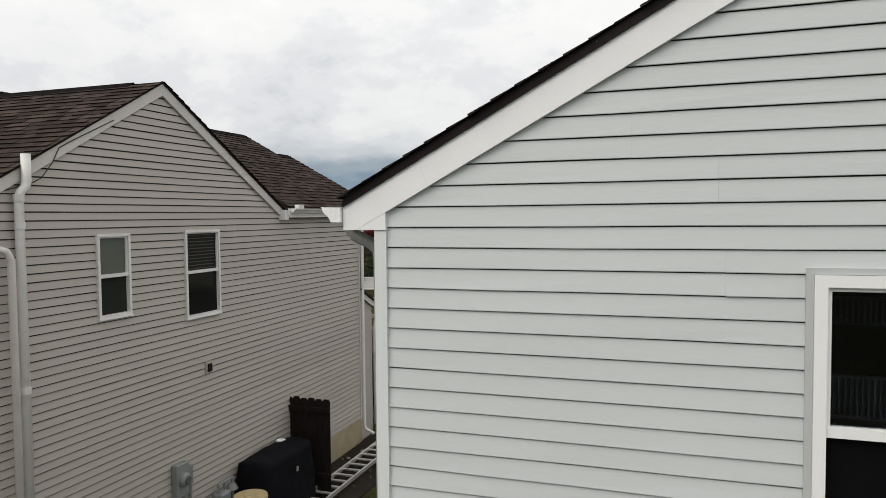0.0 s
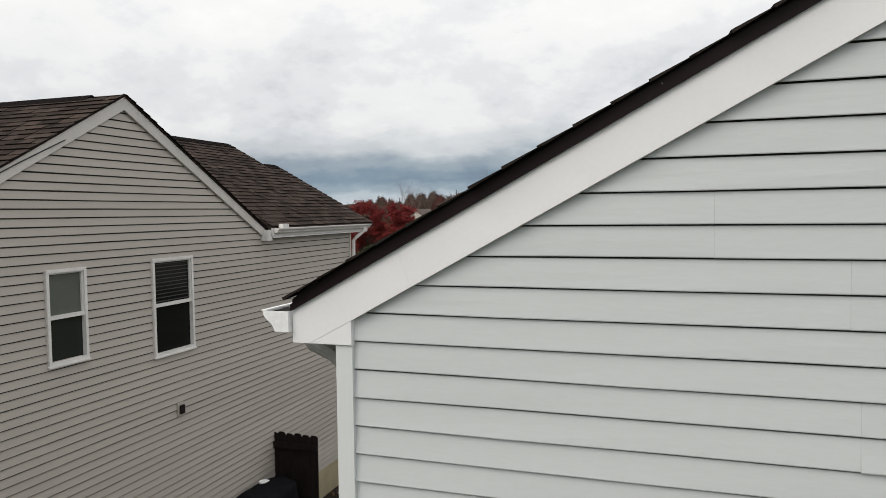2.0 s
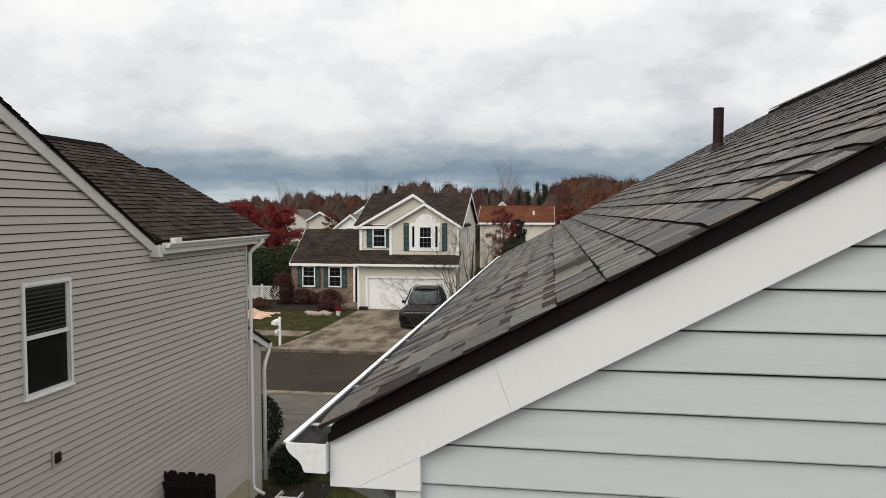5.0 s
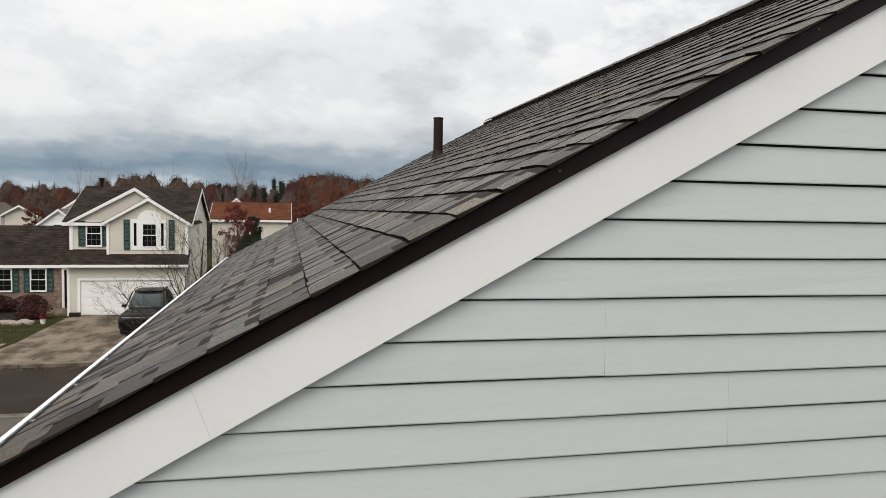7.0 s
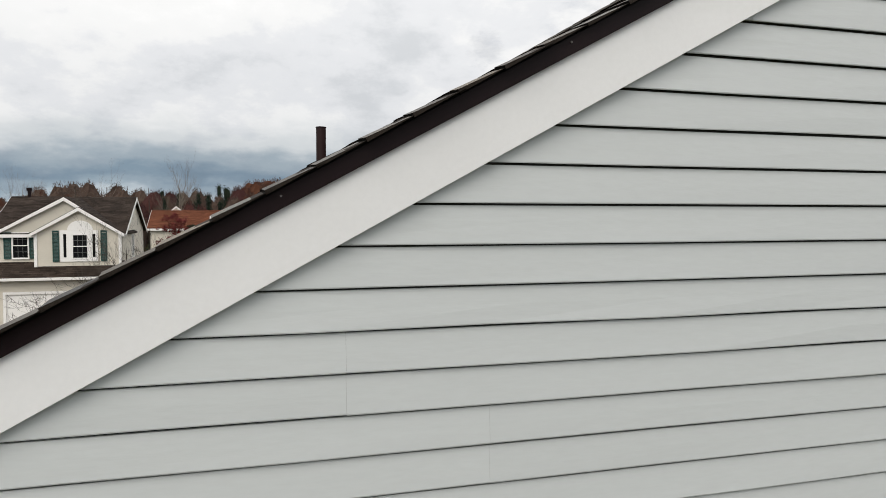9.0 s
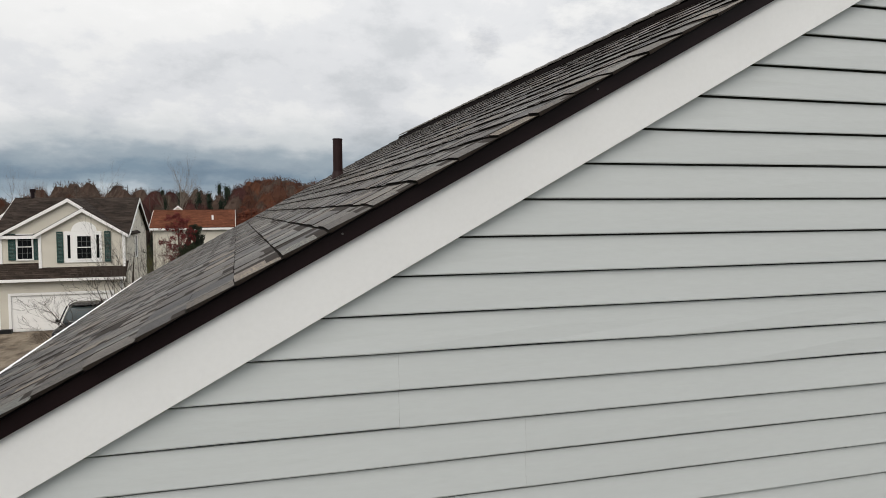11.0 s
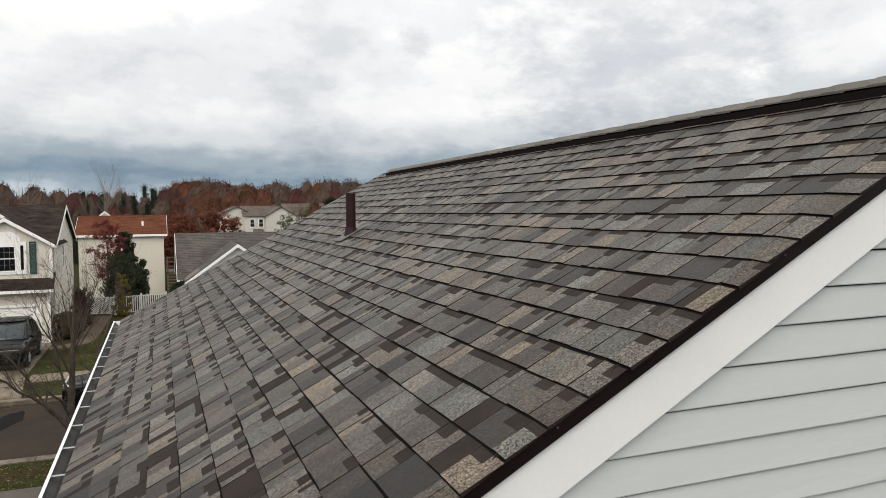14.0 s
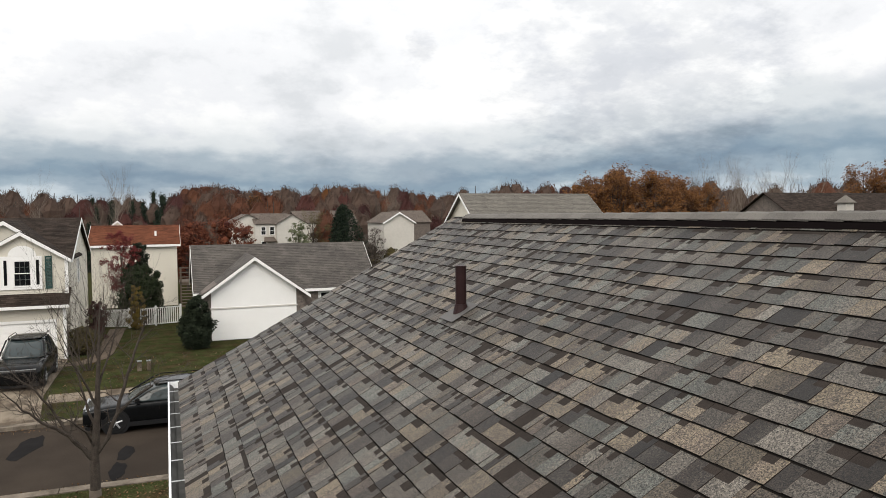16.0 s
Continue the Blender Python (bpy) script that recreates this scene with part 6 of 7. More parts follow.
tube(bm, [tb + Vector((0, 0, -0.1)), tb + Vector((0, 0, 0.05)), tb + Vector((0.015, 0, 0.5)), tb + Vector((0.0, 0.02, 0.95)), tb + Vector((0.05, 0.04, 1.5)), tb + Vector((0.09, 0.06, 2.0)),
          tb + Vector((0.12, 0.04, 2.7)), tb + Vector((0.16, 0.06, 3.36)), tb + Vector((0.20, 0.05, 4.3)), tb + Vector((0.24, 0.10, 4.9))], [0.17, 0.125, 0.112, 0.108, 0.088, 0.075, 0.058, 0.042, 0.022, 0.008], 10)
part("trunk", bm, M["bark"], street)
part("trunk_guard", tube(bmesh.new(), [tb + Vector((0, 0, 0.0)), tb + Vector((0, 0, 0.16))], [0.150, 0.135], 12), M["bark_pale"], street)


def limb(parent, pts, r0, rng, twigs=9, reach=0.95, depth=2):
    """A main limb along given turns, thinning to its tip, with forking twigs along its outer part."""
    pts = [Vector(p) for p in pts]
    fine = [pts[0]]
    for a, b in zip(pts, pts[1:]):
        for u in (0.34, 0.67, 1.0):
            fine.append(a.lerp(b, u) + Vector((rng.gauss(0, 0.014), rng.gauss(0, 0.014), rng.gauss(0, 0.014))) * (u < 1))
    k = len(fine) - 1
    rad = [max(0.006, r0 * (1 - 0.86 * i / k)) for i in range(k + 1)]
    bm = tube(bmesh.new(), fine, rad, 7, cap=False)
    for i in range(twigs):
        j = min(k, int(k * (0.22 + 0.78 * (i + rng.random()) / twigs)) + 1)
        d = (fine[j] - fine[j - 1]).normalized()
        side = d.orthogonal()
        side.rotate(Matrix.Rotation(rng.uniform(0, 6.28), 3, d))
        twig_tree(bm, fine[j], d + side * rng.uniform(0.5, 1.1) + Vector((0, 0, 0.15)), reach * rng.uniform(0.4, 0.85) * (1.15 - 0.5 * j / k), max(0.006, rad[j] * 0.42), depth, rng, spread=0.6, lift=0.10, sides=5, wiggle=0.14)
    part("limb", bm, M["bark"], parent)


for pts, r0, nt in (
        (((-2.12, 18.64, 0.90), (-2.48, 18.60, 1.36), (-2.75, 18.50, 1.69), (-3.19, 18.40, 2.02), (-3.57, 18.30, 2.38), (-3.95, 18.20, 2.88)), 0.072, 13),
        (((-2.60, 18.55, 1.52), (-2.93, 18.60, 2.12), (-3.33, 18.62, 2.75), (-3.73, 18.66, 3.11), (-4.05, 18.75, 3.50)), 0.040, 10),
        (((-2.10, 18.66, 1.00), (-1.80, 18.70, 1.41), (-1.53, 18.70, 2.27), (-1.22, 18.74, 3.25), (-0.98, 18.80, 3.95), (-0.80, 18.9, 4.40)), 0.066, 12),
        (((-1.66, 18.70, 1.85), (-1.30, 18.62, 2.25), (-0.95, 18.55, 2.55), (-0.55, 18.50, 2.80)), 0.028, 7),
        (((-2.06, 18.68, 1.55), (-2.30, 18.95, 2.30), (-2.55, 19.20, 3.15), (-2.75, 19.40, 3.95)), 0.040, 10),
        (((-2.00, 18.68, 2.20), (-2.28, 18.40, 2.95), (-2.60, 18.20, 3.60), (-2.78, 18.10, 4.20)), 0.034, 9),
        (((-1.97, 18.70, 2.75), (-1.75, 18.85, 3.40), (-1.55, 18.95, 4.10), (-1.45, 19.0, 4.60)), 0.030, 8),
        (((-1.95, 18.70, 3.30), (-2.15, 18.80, 4.00), (-2.30, 18.90, 4.70)), 0.022, 7),
        (((-2.12, 18.62, 1.25), (-2.25, 18.20, 1.75), (-2.55, 17.85, 2.15), (-2.95, 17.60, 2.45)), 0.032, 8)):
    limb(street, pts, r0, rng, nt)
bare = thing("tree", (-3.75, 34.6, 0), "bare many-stemmed ornamental tree by the driveway", "tree")
for d in ((-0.3, 0.1, 1), (0.25, 0.1, 1), (0.0, -0.25, 1), (-0.5, -0.2, 0.9), (0.5, -0.1, 0.9), (0.1, 0.4, 1)):
    bm = bmesh.new()
    twig_tree(bm, (-3.75 + d[0] * 0.2, 34.6 + d[1] * 0.2, -0.05), d, 2.5, 0.034, 3, rng, spread=0.38, lift=0.2, sides=6, wiggle=0.08)
    part("stem", bm, M["bark"], bare)
leafy_tree("tree", (-3.15, 50.9, 0), 6.1, 1.4, L["dull_red"], rng, "small red-leaved maple behind the fence", bare=0.22, clumps=44, per=105, size=0.065, thin=True, trunk=0.07)
clump_shrub("evergreen", (-2.15, 51.4, 0), 0.98, 0.95, 5.1, L["yew"], rng, "tall dark rounded evergreen", clumps=66, per=190, size=0.055, cone=0.12, category="tree")
clump_shrub("holly", (-1.95, 49.5, 0), 1.75, 1.25, 3.7, L["green"], rng, "broad dark green holly shrub", clumps=64, per=230, size=0.062)
clump_shrub("shrub", (-2.15, 46.4, 0), 0.60, 0.5, 2.75, L["yellow"], rng, "yellow-leaved autumn shrub by the fence", clumps=26, per=90, size=0.05, cone=0.2)
clump_shrub("arborvitae", (1.03, 38.2, 0), 0.95, 0.9, 2.75, L["yew"], rng, "loose dark green rounded evergreen", clumps=64, per=230, size=0.045, cone=0.25)
shrub("shrub", (-4.42, 39.0, 0), 0.74, 0.6, 1.34, L["olive"], rng, "olive-brown rounded shrub by the garage", n=2200, size=0.06)
clump_shrub("shrub", (-4.05, 43.5, 0), 0.72, 0.6, 2.2, L["maroon"], rng, "loose dark maroon shrub by the side wall", clumps=26, per=70, size=0.05)
shrub("shrub", (-17.6, 46.5, 0), 2.0, 1.6, 3.35, L["green"], rng, "large dark green shrub behind the lattice", n=5200, size=0.085)
shrub("shrub", (-20.2, 46.0, 0), 1.9, 1.6, 3.15, L["green"], rng, "dark green shrub behind the lattice", n=3600, size=0.085)
shrub("shrub", (-15.85, 39.6, 0.0), 0.52, 0.55, 1.95, L["maroon"], rng, "rounded burgundy shrub at the corner", n=1500, size=0.06)
for x, w in ((-14.65, 0.72), (-13.0, 0.68)):
    shrub("shrub", (x, 39.7, 0), w, 0.5, 0.92, L["maroon"], rng, "clipped maroon shrub below the windows", n=900, size=0.05)
shrub("shrub", (-16.6, 37.6, 0), 0.6, 0.5, 0.6, L["maroon"], rng, "low maroon shrub on the bed", n=350, size=0.05)
shrub("shrub", (-12.3, 37.2, 0), 0.42, 0.4, 0.6, L["maroon"], rng, "low dark red flowering shrub on the bed", n=600, size=0.05)
shrub("shrub", (-11.7, 37.2, 0), 0.4, 0.35, 0.7, L["maroon"], rng, "red flowering plant beside the path", n=250, size=0.05)
shrub("shrub", (-6.55, 14.0, 0), 0.38, 0.5, 1.35, L["conifer"], rng, "dark upright shrub beside the driveway", n=2600, size=0.045)
shrub("shrub", (-5.15, 12.6, 0), 0.45, 0.5, 0.7, L["conifer"], rng, "small dark shrub at the house corner", n=1200, size=0.045)
for x, y, h, r in ((-24.2, 60, 6.5, 2.0), (-28.6, 62, 6.8, 2.2)):
    leafy_tree("tree", (x, y, 0), h, r, L["red"], rng, "bright red autumn maple tree, partly bare", group="red maples", bare=0.12, clumps=72, per=210, size=0.085, thin=True)
leafy_tree("tree", (-21.1, 66, 0), 5.8, 1.25, L["russet"], rng, "small russet-orange autumn tree", bare=0.15, clumps=36, per=110, size=0.085, thin=True)
for x, y, h, r in ((5.2, 72, 6.7, 2.6), (2.2, 74, 6.4, 2.3), (1.4, 69, 5.6, 1.8)):
    leafy_tree("tree", (x, y, 0), h, r, L["russet"], rng, "broad russet-red autumn tree", group="russet trees", bare=0.15, clumps=40, per=150, size=0.11)
shrub("evergreen", (18.7, 80, 0), 2.2, 2.1, 8.0, L["conifer"], rng, "tall dark conical evergreen", n=4200, size=0.15, point=0.55, category="tree")
leafy_tree("tree", (13.4, 79, 0), 6.3, 1.5, L["sage"], rng, "pale sage-green tree among far houses", bare=0.2, clumps=34, per=70, size=0.10)
leafy_tree("tree", (21.4, 76, 0), 5.6, 1.6, L["twig"], rng, "pale grey half-bare tree among far houses", bare=0.2, clumps=30, per=60, size=0.08, thin=True)
leafy_tree("tree", (16.0, 84, 0), 7.6, 2.0, L["olive"], rng, "thin olive-brown tree between far houses", bare=0.25, clumps=34, per=60, size=0.09, thin=True)
leafy_tree("tree", (7.4, 78, 0), 5.9, 1.3, L["russet"], rng, "russet tree before the far houses", bare=0.2, clumps=30, per=80, size=0.10, thin=True)
leafy_tree("tree", (31.5, 78, 0), 7.6, 1.4, L["maroon"], rng, "dark narrow russet tree", bare=0.15, clumps=26, per=70, size=0.14)
for x, y, h, r in ((46, 71, 11.2, 3.6), (50.5, 72, 12.4, 4.0), (55, 71, 12.2, 4.0), (59.5, 73, 11.6, 4.0), (64.5, 73, 10.6, 3.6), (53, 76, 12.6, 3.8), (79, 61, 12.4, 4.2), (85, 62, 13.6, 4.4)):
    leafy_tree("tree", (x, y, 0), h, r, L["orange"], rng, "broad orange-brown oak holding its leaves", group="orange oaks", bare=0.2, clumps=60, per=160, size=0.15, trunk=0.22, thin=True)

for x, y, w, h, kind in ((7.2, 80, 1.6, 2.6, "brown"), (10.6, 79, 1.4, 2.2, "green"), (12.6, 80, 1.5, 2.8, "olive"), (16.6, 79, 1.7, 3.2, "brown"), (21.6, 80, 1.8, 3.4, "twig"), (23.6, 77, 1.5, 3.0, "olive"), (25.4, 74, 1.3, 2.4, "twig"), (29.6, 74, 1.6, 3.2, "brown")):
    shrub("shrub", (x, y, 0), w, w * 0.8, h, L[kind], rng, "loose brown and olive shrub before far houses", n=900, size=0.12)

# ---- far woods ----
wv = {k: ([], []) for k in ("rust", "brown", "conifer", "maroon", "orange", "twig")}
stems = bmesh.new()
rng = random.Random(5)


def crown_dome(v, f, x, y, z0, z1, r):
    """The uneven mass of a crown, from z0 up to z1; returns points on its skin with their outward way."""
    i, n, rows = len(v), 8, 6
    skin = []
    for k in range(rows):
        u = k / (rows - 1)
        prof = math.sqrt(max(0.03, 1 - (1.9 * u - 0.95) ** 2))
        for j in range(n):
            a = 2 * math.pi * (j + 0.5 * (k % 2)) / n
            g = r * prof * (0.85 + 0.42 * noise.noise(Vector((x + j * 1.7, y + k * 1.3, 2.0))))
            v.append(Vector((x + math.cos(a) * g, y + math.sin(a) * g, z0 + (z1 - z0) * u + 0.3 * r * noise.noise(Vector((x, j * 2.3, k * 1.9))))))
    for k in range(rows - 1):
        for j in range(n):
            q = (j + 1) % n
            f.append((i + k * n + j, i + k * n + q, i + k * n + n + q, i + k * n + n + j))
            skin.append((v[i + k * n + j], v[i + k * n + q], v[i + k * n + n + q], v[i + k * n + n + j]))
    f.append(tuple(range(i + (rows - 1) * n, i + rows * n)))
    skin.append(tuple(v[i + (rows - 1) * n + j] for j in (0, 2, 4, 6)))
    return skin, Vector((x, y, z0 + (z1 - z0) * 0.35))


def wood_tree(x, y, h, kind):
    v, f = wv[kind]
    tube(stems, [(x, y, 0), (x, y, h * 0.8)], [0.2, 0.06], 4, cap=False)
    if kind == "conifer":
        for k in range(22):
            u = (k + 0.5 * rng.random()) / 22
            r = h * max(0.06, 0.19 * (1.02 - u)) * rng.uniform(0.85, 1.15)
            leaf_cloud(v, f, (x, y, h * (0.10 + 0.76 * u)), r, int(90 * (1.1 - u)) + 14, 0.14, rng, 0.8, 0.2)
            core_blob(v, f, (x, y, h * (0.10 + 0.72 * u)), r * 0.65, 1.2)
        return
    bare = kind == "twig"
    skin, mid = crown_dome(v, f, x, y, h * 0.08, h * (0.50 if bare else 0.76), h * (0.12 if bare else 0.19))
    for _ in range(1000 if bare else 1700):   # fine twigs and last leaves all over the crown
        q = rng.choice(skin)
        a, b = rng.random(), rng.random()
        p = q[0].lerp(q[1], a).lerp(q[3].lerp(q[2], a), b)
        out = p - mid
        d = (out.normalized() * 0.5 + Vector((rng.gauss(0, 0.4), rng.gauss(0, 0.4), rng.gauss(0.35, 0.5) if not bare else 0.7))).normalized() * h * rng.uniform(0.012, 0.045) * (3.0 if bare else 1.0)
        w = rng.uniform(0.02, 0.04) if bare else rng.uniform(0.03, 0.065)
        c = rng.uniform(0, 6.28)
        t = Vector((math.cos(c) * w, math.sin(c) * w, rng.uniform(-0.4, 0.4) * w))
        i = len(v)
        p = p + out * rng.uniform(-0.06, 0.12) - d * 0.3
        v += [p - t, p + t, p + d + t * 0.3]
        f.append((i, i + 1, i + 2))
    if not bare:
        for _ in range(300):
            q = rng.choice(skin)
            p = q[0].lerp(q[1], rng.random()).lerp(q[3].lerp(q[2], rng.random()), rng.random())
            leaf_cloud(v, f, p + (p - mid) * rng.uniform(0, 0.14), 0.35, 1, 0.09, rng, 1.0, 0.0)


def pick(az):
    if -6 < az < 0.3:
        return rng.choices(("conifer", "brown", "maroon", "twig"), (5, 3.5, 0.6, 1))[0]
    if az <= -6:
        return rng.choices(("brown", "twig", "maroon", "rust"), (6, 4, 1.2, 1))[0]
    if az < 7:
        return rng.choices(("rust", "orange", "brown", "maroon"), (5, 0.8, 3, 1.2))[0]
    if az > 40:
        return rng.choices(("twig", "brown", "rust"), (6, 4, 0.6))[0]
    return rng.choices(("brown", "rust", "maroon", "twig", "orange"), (5, 1.6, 1.4, 3, 0.35))[0]


for row, (d0, h0) in enumerate(((98, 7.8), (110, 9.4), (124, 11.0), (138, 12.4), (148, 13.2))):
    az = -34.0
    while az < 60:
        a = radians(az)
        d = d0 + rng.uniform(-6, 6)
        lump = 1 + 0.08 * math.sin(az * 0.21 + 0.6) + 0.04 * math.sin(az * 0.53) + 0.20 * max(0, min(1, (az - 36) / 10)) - 0.13 * max(0, min(1, (-az - 1) / 6)) + 0.20 * math.exp(-((az + 11) / 4.5) ** 2) - 0.16 * max(0, min(1, (-az - 18) / 4)) + 0.06 * math.exp(-((az - 12) / 10) ** 2) + 0.17 * max(0, min(1, (az + 2) / 6)) * max(0, min(1, (44 - az) / 8))
        lump *= 1 - 0.10 * math.exp(-((az - 6) / 6.0) ** 2) + 0.13 * math.exp(-((az + 8) / 4.5) ** 2)
        wood_tree(math.sin(a) * d, math.cos(a) * d, h0 * lump * rng.uniform(0.88, 1.08), pick(az))
        az += rng.uniform(0.8, 1.4) if row < 3 else rng.uniform(0.6, 1.0)
for k in range(46):                           # unseen trees added all round, to darken what the glass reflects
    a = radians(66 + k * 5.4)
    wood_tree(math.sin(a) * 80, math.cos(a) * 80, rng.uniform(8, 12), rng.choice(("brown", "rust", "twig")))
# a wooded rise closes the view behind them
v, f = [], []
for k in range(241):
    a = radians(-62 + k * 0.55)
    for u in range(5):
        d = 150 + u * 7 + 3 * noise.noise(Vector((k * 0.4, u, 3)))
        hz = (0, 5.5, 6.6, 7.2, 7.4)[u] * (1 + 0.16 * noise.noise(Vector((k * 0.11, 0, 1))) + 0.10 * noise.noise(Vector((k * 0.7, u * 2, 5))))
        v.append((math.sin(a) * d, math.cos(a) * d, hz))
for k in range(240):
    for u in range(4):
        f.append((k * 5 + u, k * 5 + 5 + u, k * 5 + 6 + u, k * 5 + 1 + u))
raw("wooded_rise", v, f, material("bare_wood_canopy", (0.048, 0.033, 0.026), 0.95, spec=0.05, vary=0.4, scale=0.35, grain=0.5, gscale=2.2, alt=(0.070, 0.036, 0.022), alt_scale=0.08), None, "brown wooded rise on the horizon", "woods", "stuff")
for k, (v, f) in wv.items():
    raw("far_woods", v, f, L[k], None, "far autumn woods along the horizon", "woods", "stuff")
part("far_trunks", stems, M["bark"], None, "thin trunks in the far woods", "woods", "stuff")
bm = bmesh.new()
for k in range(16):
    a = radians(rng.uniform(-30, 60))
    d = rng.uniform(92, 120)
    twig_tree(bm, (math.sin(a) * d, math.cos(a) * d, 0), (0, 0, 1), rng.uniform(3.6, 4.6), 0.12, 4, rng, spread=0.45, lift=0.25, sides=4)
for x, y, s in ((-6.5, 92, 5.4), (41, 84, 4.2), (44, 86, 4.0), (62, 84, 5.2), (66, 82, 5.0), (70, 80, 5.4), (73, 82, 5.8), (76, 80, 5.6), (80, 81, 6.0), (84, 80, 5.8), (88, 82, 6.0), (92, 80, 6.0), (-14, 96, 4.6), (-23, 96, 4.4), (-26, 98, 4.6)):
    twig_tree(bm, (x, y, 0), (0.02, 0, 1), s, 0.15, 4, rng, spread=0.35, lift=0.3, sides=4)
part("far_bare_trees", bm, M["bark_pale"], None, "pale bare trees in the far woods", "woods", "stuff")


# ---- fences, mailbox and garden bits over the street ----
def lattice(x0, y0, x1, y1, h, slats, label):
    f = thing("fence", (x0, y0, 0), label, "fence")
    d = Vector((x1 - x0, y1 - y0, 0))
    n = d.normalized()
    length = d.length
    ang = math.degrees(math.atan2(d.y, d.x))
    k = int(length / 1.8) + 1
    post = finish(B((-0.05, -0.05, 0, 0.05, 0.05, h + 0.12)), M["fence_w"], "post")
    for i in range(k + 1):
        q = Vector((x0, y0, 0)) + n * (length * i / k)
        piece("post", post, pose(q.x, q.y, 0, 0, 0, ang), f)
    rail = finish(B((0, -0.025, 0, length, 0.025, 0.06)), M["fence_w"], "rail")
    for z in (0.1, h - 0.05):
        piece("rail", rail, pose(x0, y0, z, 0, 0, ang), f)
    if slats:
        sl = finish(B((-0.035, -0.012, 0.16, 0.035, 0.012, h - 0.05)), M["fence_w"], "slat")
        for i in range(int(length / 0.13)):
            q = Vector((x0, y0, 0)) + n * (0.1 + i * 0.13)
            piece("slat", sl, pose(q.x, q.y, 0, 0, 0, ang), f)
    else:
        bm = bmesh.new()
        step = 0.16
        for sgn, off in ((1, 0.008), (-1, -0.008)):
            for i in range(int((length + h) / step)):
                a = i * step - (h if sgn > 0 else 0)
                p, q = (a, 0.16), (a + h * sgn * 1.0, h - 0.05)
                if sgn < 0:
                    p, q = (a, 0.16), (a - h, h - 0.05)
                t0 = max(0.0, min(1.0, (0 - p[0]) / (q[0] - p[0]))) if q[0] != p[0] else 0
                t1 = max(0.0, min(1.0, (length - p[0]) / (q[0] - p[0])))
                lo, hi = sorted((t0, t1))
                if hi - lo < 0.05:
                    continue
                a0, z0 = p[0] + (q[0] - p[0]) * lo, p[1] + (q[1] - p[1]) * lo
                a1, z1 = p[0] + (q[0] - p[0]) * hi, p[1] + (q[1] - p[1]) * hi
                prism(bm, [tuple(Vector((x0, y0, 0)) + n * aa + Vector((0, 0, zz))) for aa, zz in ((a0, z0), (a1, z1), (a1 + 0.075, z1), (a0 + 0.075, z0))], tuple(n.cross(Vector((0, 0, 1))) * off))
        part("lattice_strips", bm, M["fence_w"], f)
    return f


lattice(-19.5, 40.9, -16.2, 40.9, 0.95, False, "white lattice fence on the lawn")
lattice(-4.15, 47.5, -2.6, 47.1, 1.15, False, "white lattice fence beside the house")
lattice(-2.55, 47.1, 0.4, 47.75, 1.15, True, "white slatted fence behind the shrubs")
mb = thing("mailbox", (-11.05, 26.75, 0), "white mailbox on a white post", "mailbox")
part("post", B((-11.09, 26.71, -0.05, -11.00, 26.80, 1.22)), M["white"], mb, bevel=0.01)
part("arm", B((-11.30, 26.71, 0.86, -11.091, 26.80, 0.91)), M["white"], mb)
bm = bmesh.new()
prism(bm, [(-11.24 + 0.085 * math.cos(math.pi * k / 8), 26.52, 1.02 + 0.085 * math.sin(math.pi * k / 8)) for k in range(9)] + [(-11.325, 26.52, 0.912), (-11.155, 26.52, 0.912)], (0, 0.46, 0))
part("box", bm, M["white"], mb)
part("newspaper_tube", B((-11.2, 26.55, 0.55, -11.112, 26.95, 0.68)), M["white"], mb)
pile = thing("fabric_heap", (-16.2, 34.6, 0), "peach coloured slack inflatable lying on the lawn", "decoration")
bm = bmesh.new()
bmesh.ops.create_grid(bm, x_segments=26, y_segments=18, size=1.0)
for v in bm.verts:
    r2 = v.co.x ** 2 + v.co.y ** 2
    hgt = 0.38 * max(0, 1 - r2) * (0.5 + noise.noise(Vector((v.co.x * 2.6, v.co.y * 2.6, 1.7)))) + 0.10 * noise.noise(Vector((v.co.x * 6, v.co.y * 6, 4)))
    v.co = Vector((-16.2 + v.co.x * 1.5 * (1 + 0.3 * noise.noise(v.co * 3)), 34.6 + v.co.y * 1.3, max(0.015, hgt + 0.03)))
part("cloth", bm, M["fabric"], pile, smooth=True)
pot = thing("flower_pot", (-11.15, 35.5, 0), "white flower pot with red flowers", "plant pot")
part("pot", cyl(bmesh.new(), (-11.15, 35.5), 0.09, 0, 0.22, 12, 0.13), M["white"], pot)
v, f = [], []
leaf_cloud(v, f, (-11.15, 35.5, 0.36), 0.2, 160, 0.04, rng)
raw("flowers", v, f, L["red"], pot)
for x, y, s in ((-12.75, 35.7, 0.34), (-12.3, 35.4, 0.30), (-11.8, 35.6, 0.28), (-13.1, 36.1, 0.22), (-12.2, 36.1, 0.26)):
    bm = bmesh.new()
    bmesh.ops.create_icosphere(bm, subdivisions=2, radius=s)
    for q in bm.verts:
        q.co *= 1 + 0.25 * noise.noise(q.co * 5 + Vector((x, y, 0)))
        q.co.z *= 0.4
    bmesh.ops.translate(bm, verts=bm.verts, vec=(x, y, 0.06))
    st = part("garden_stone", bm, M["stone"], None, "flat pale garden stone on the bed", "stone")
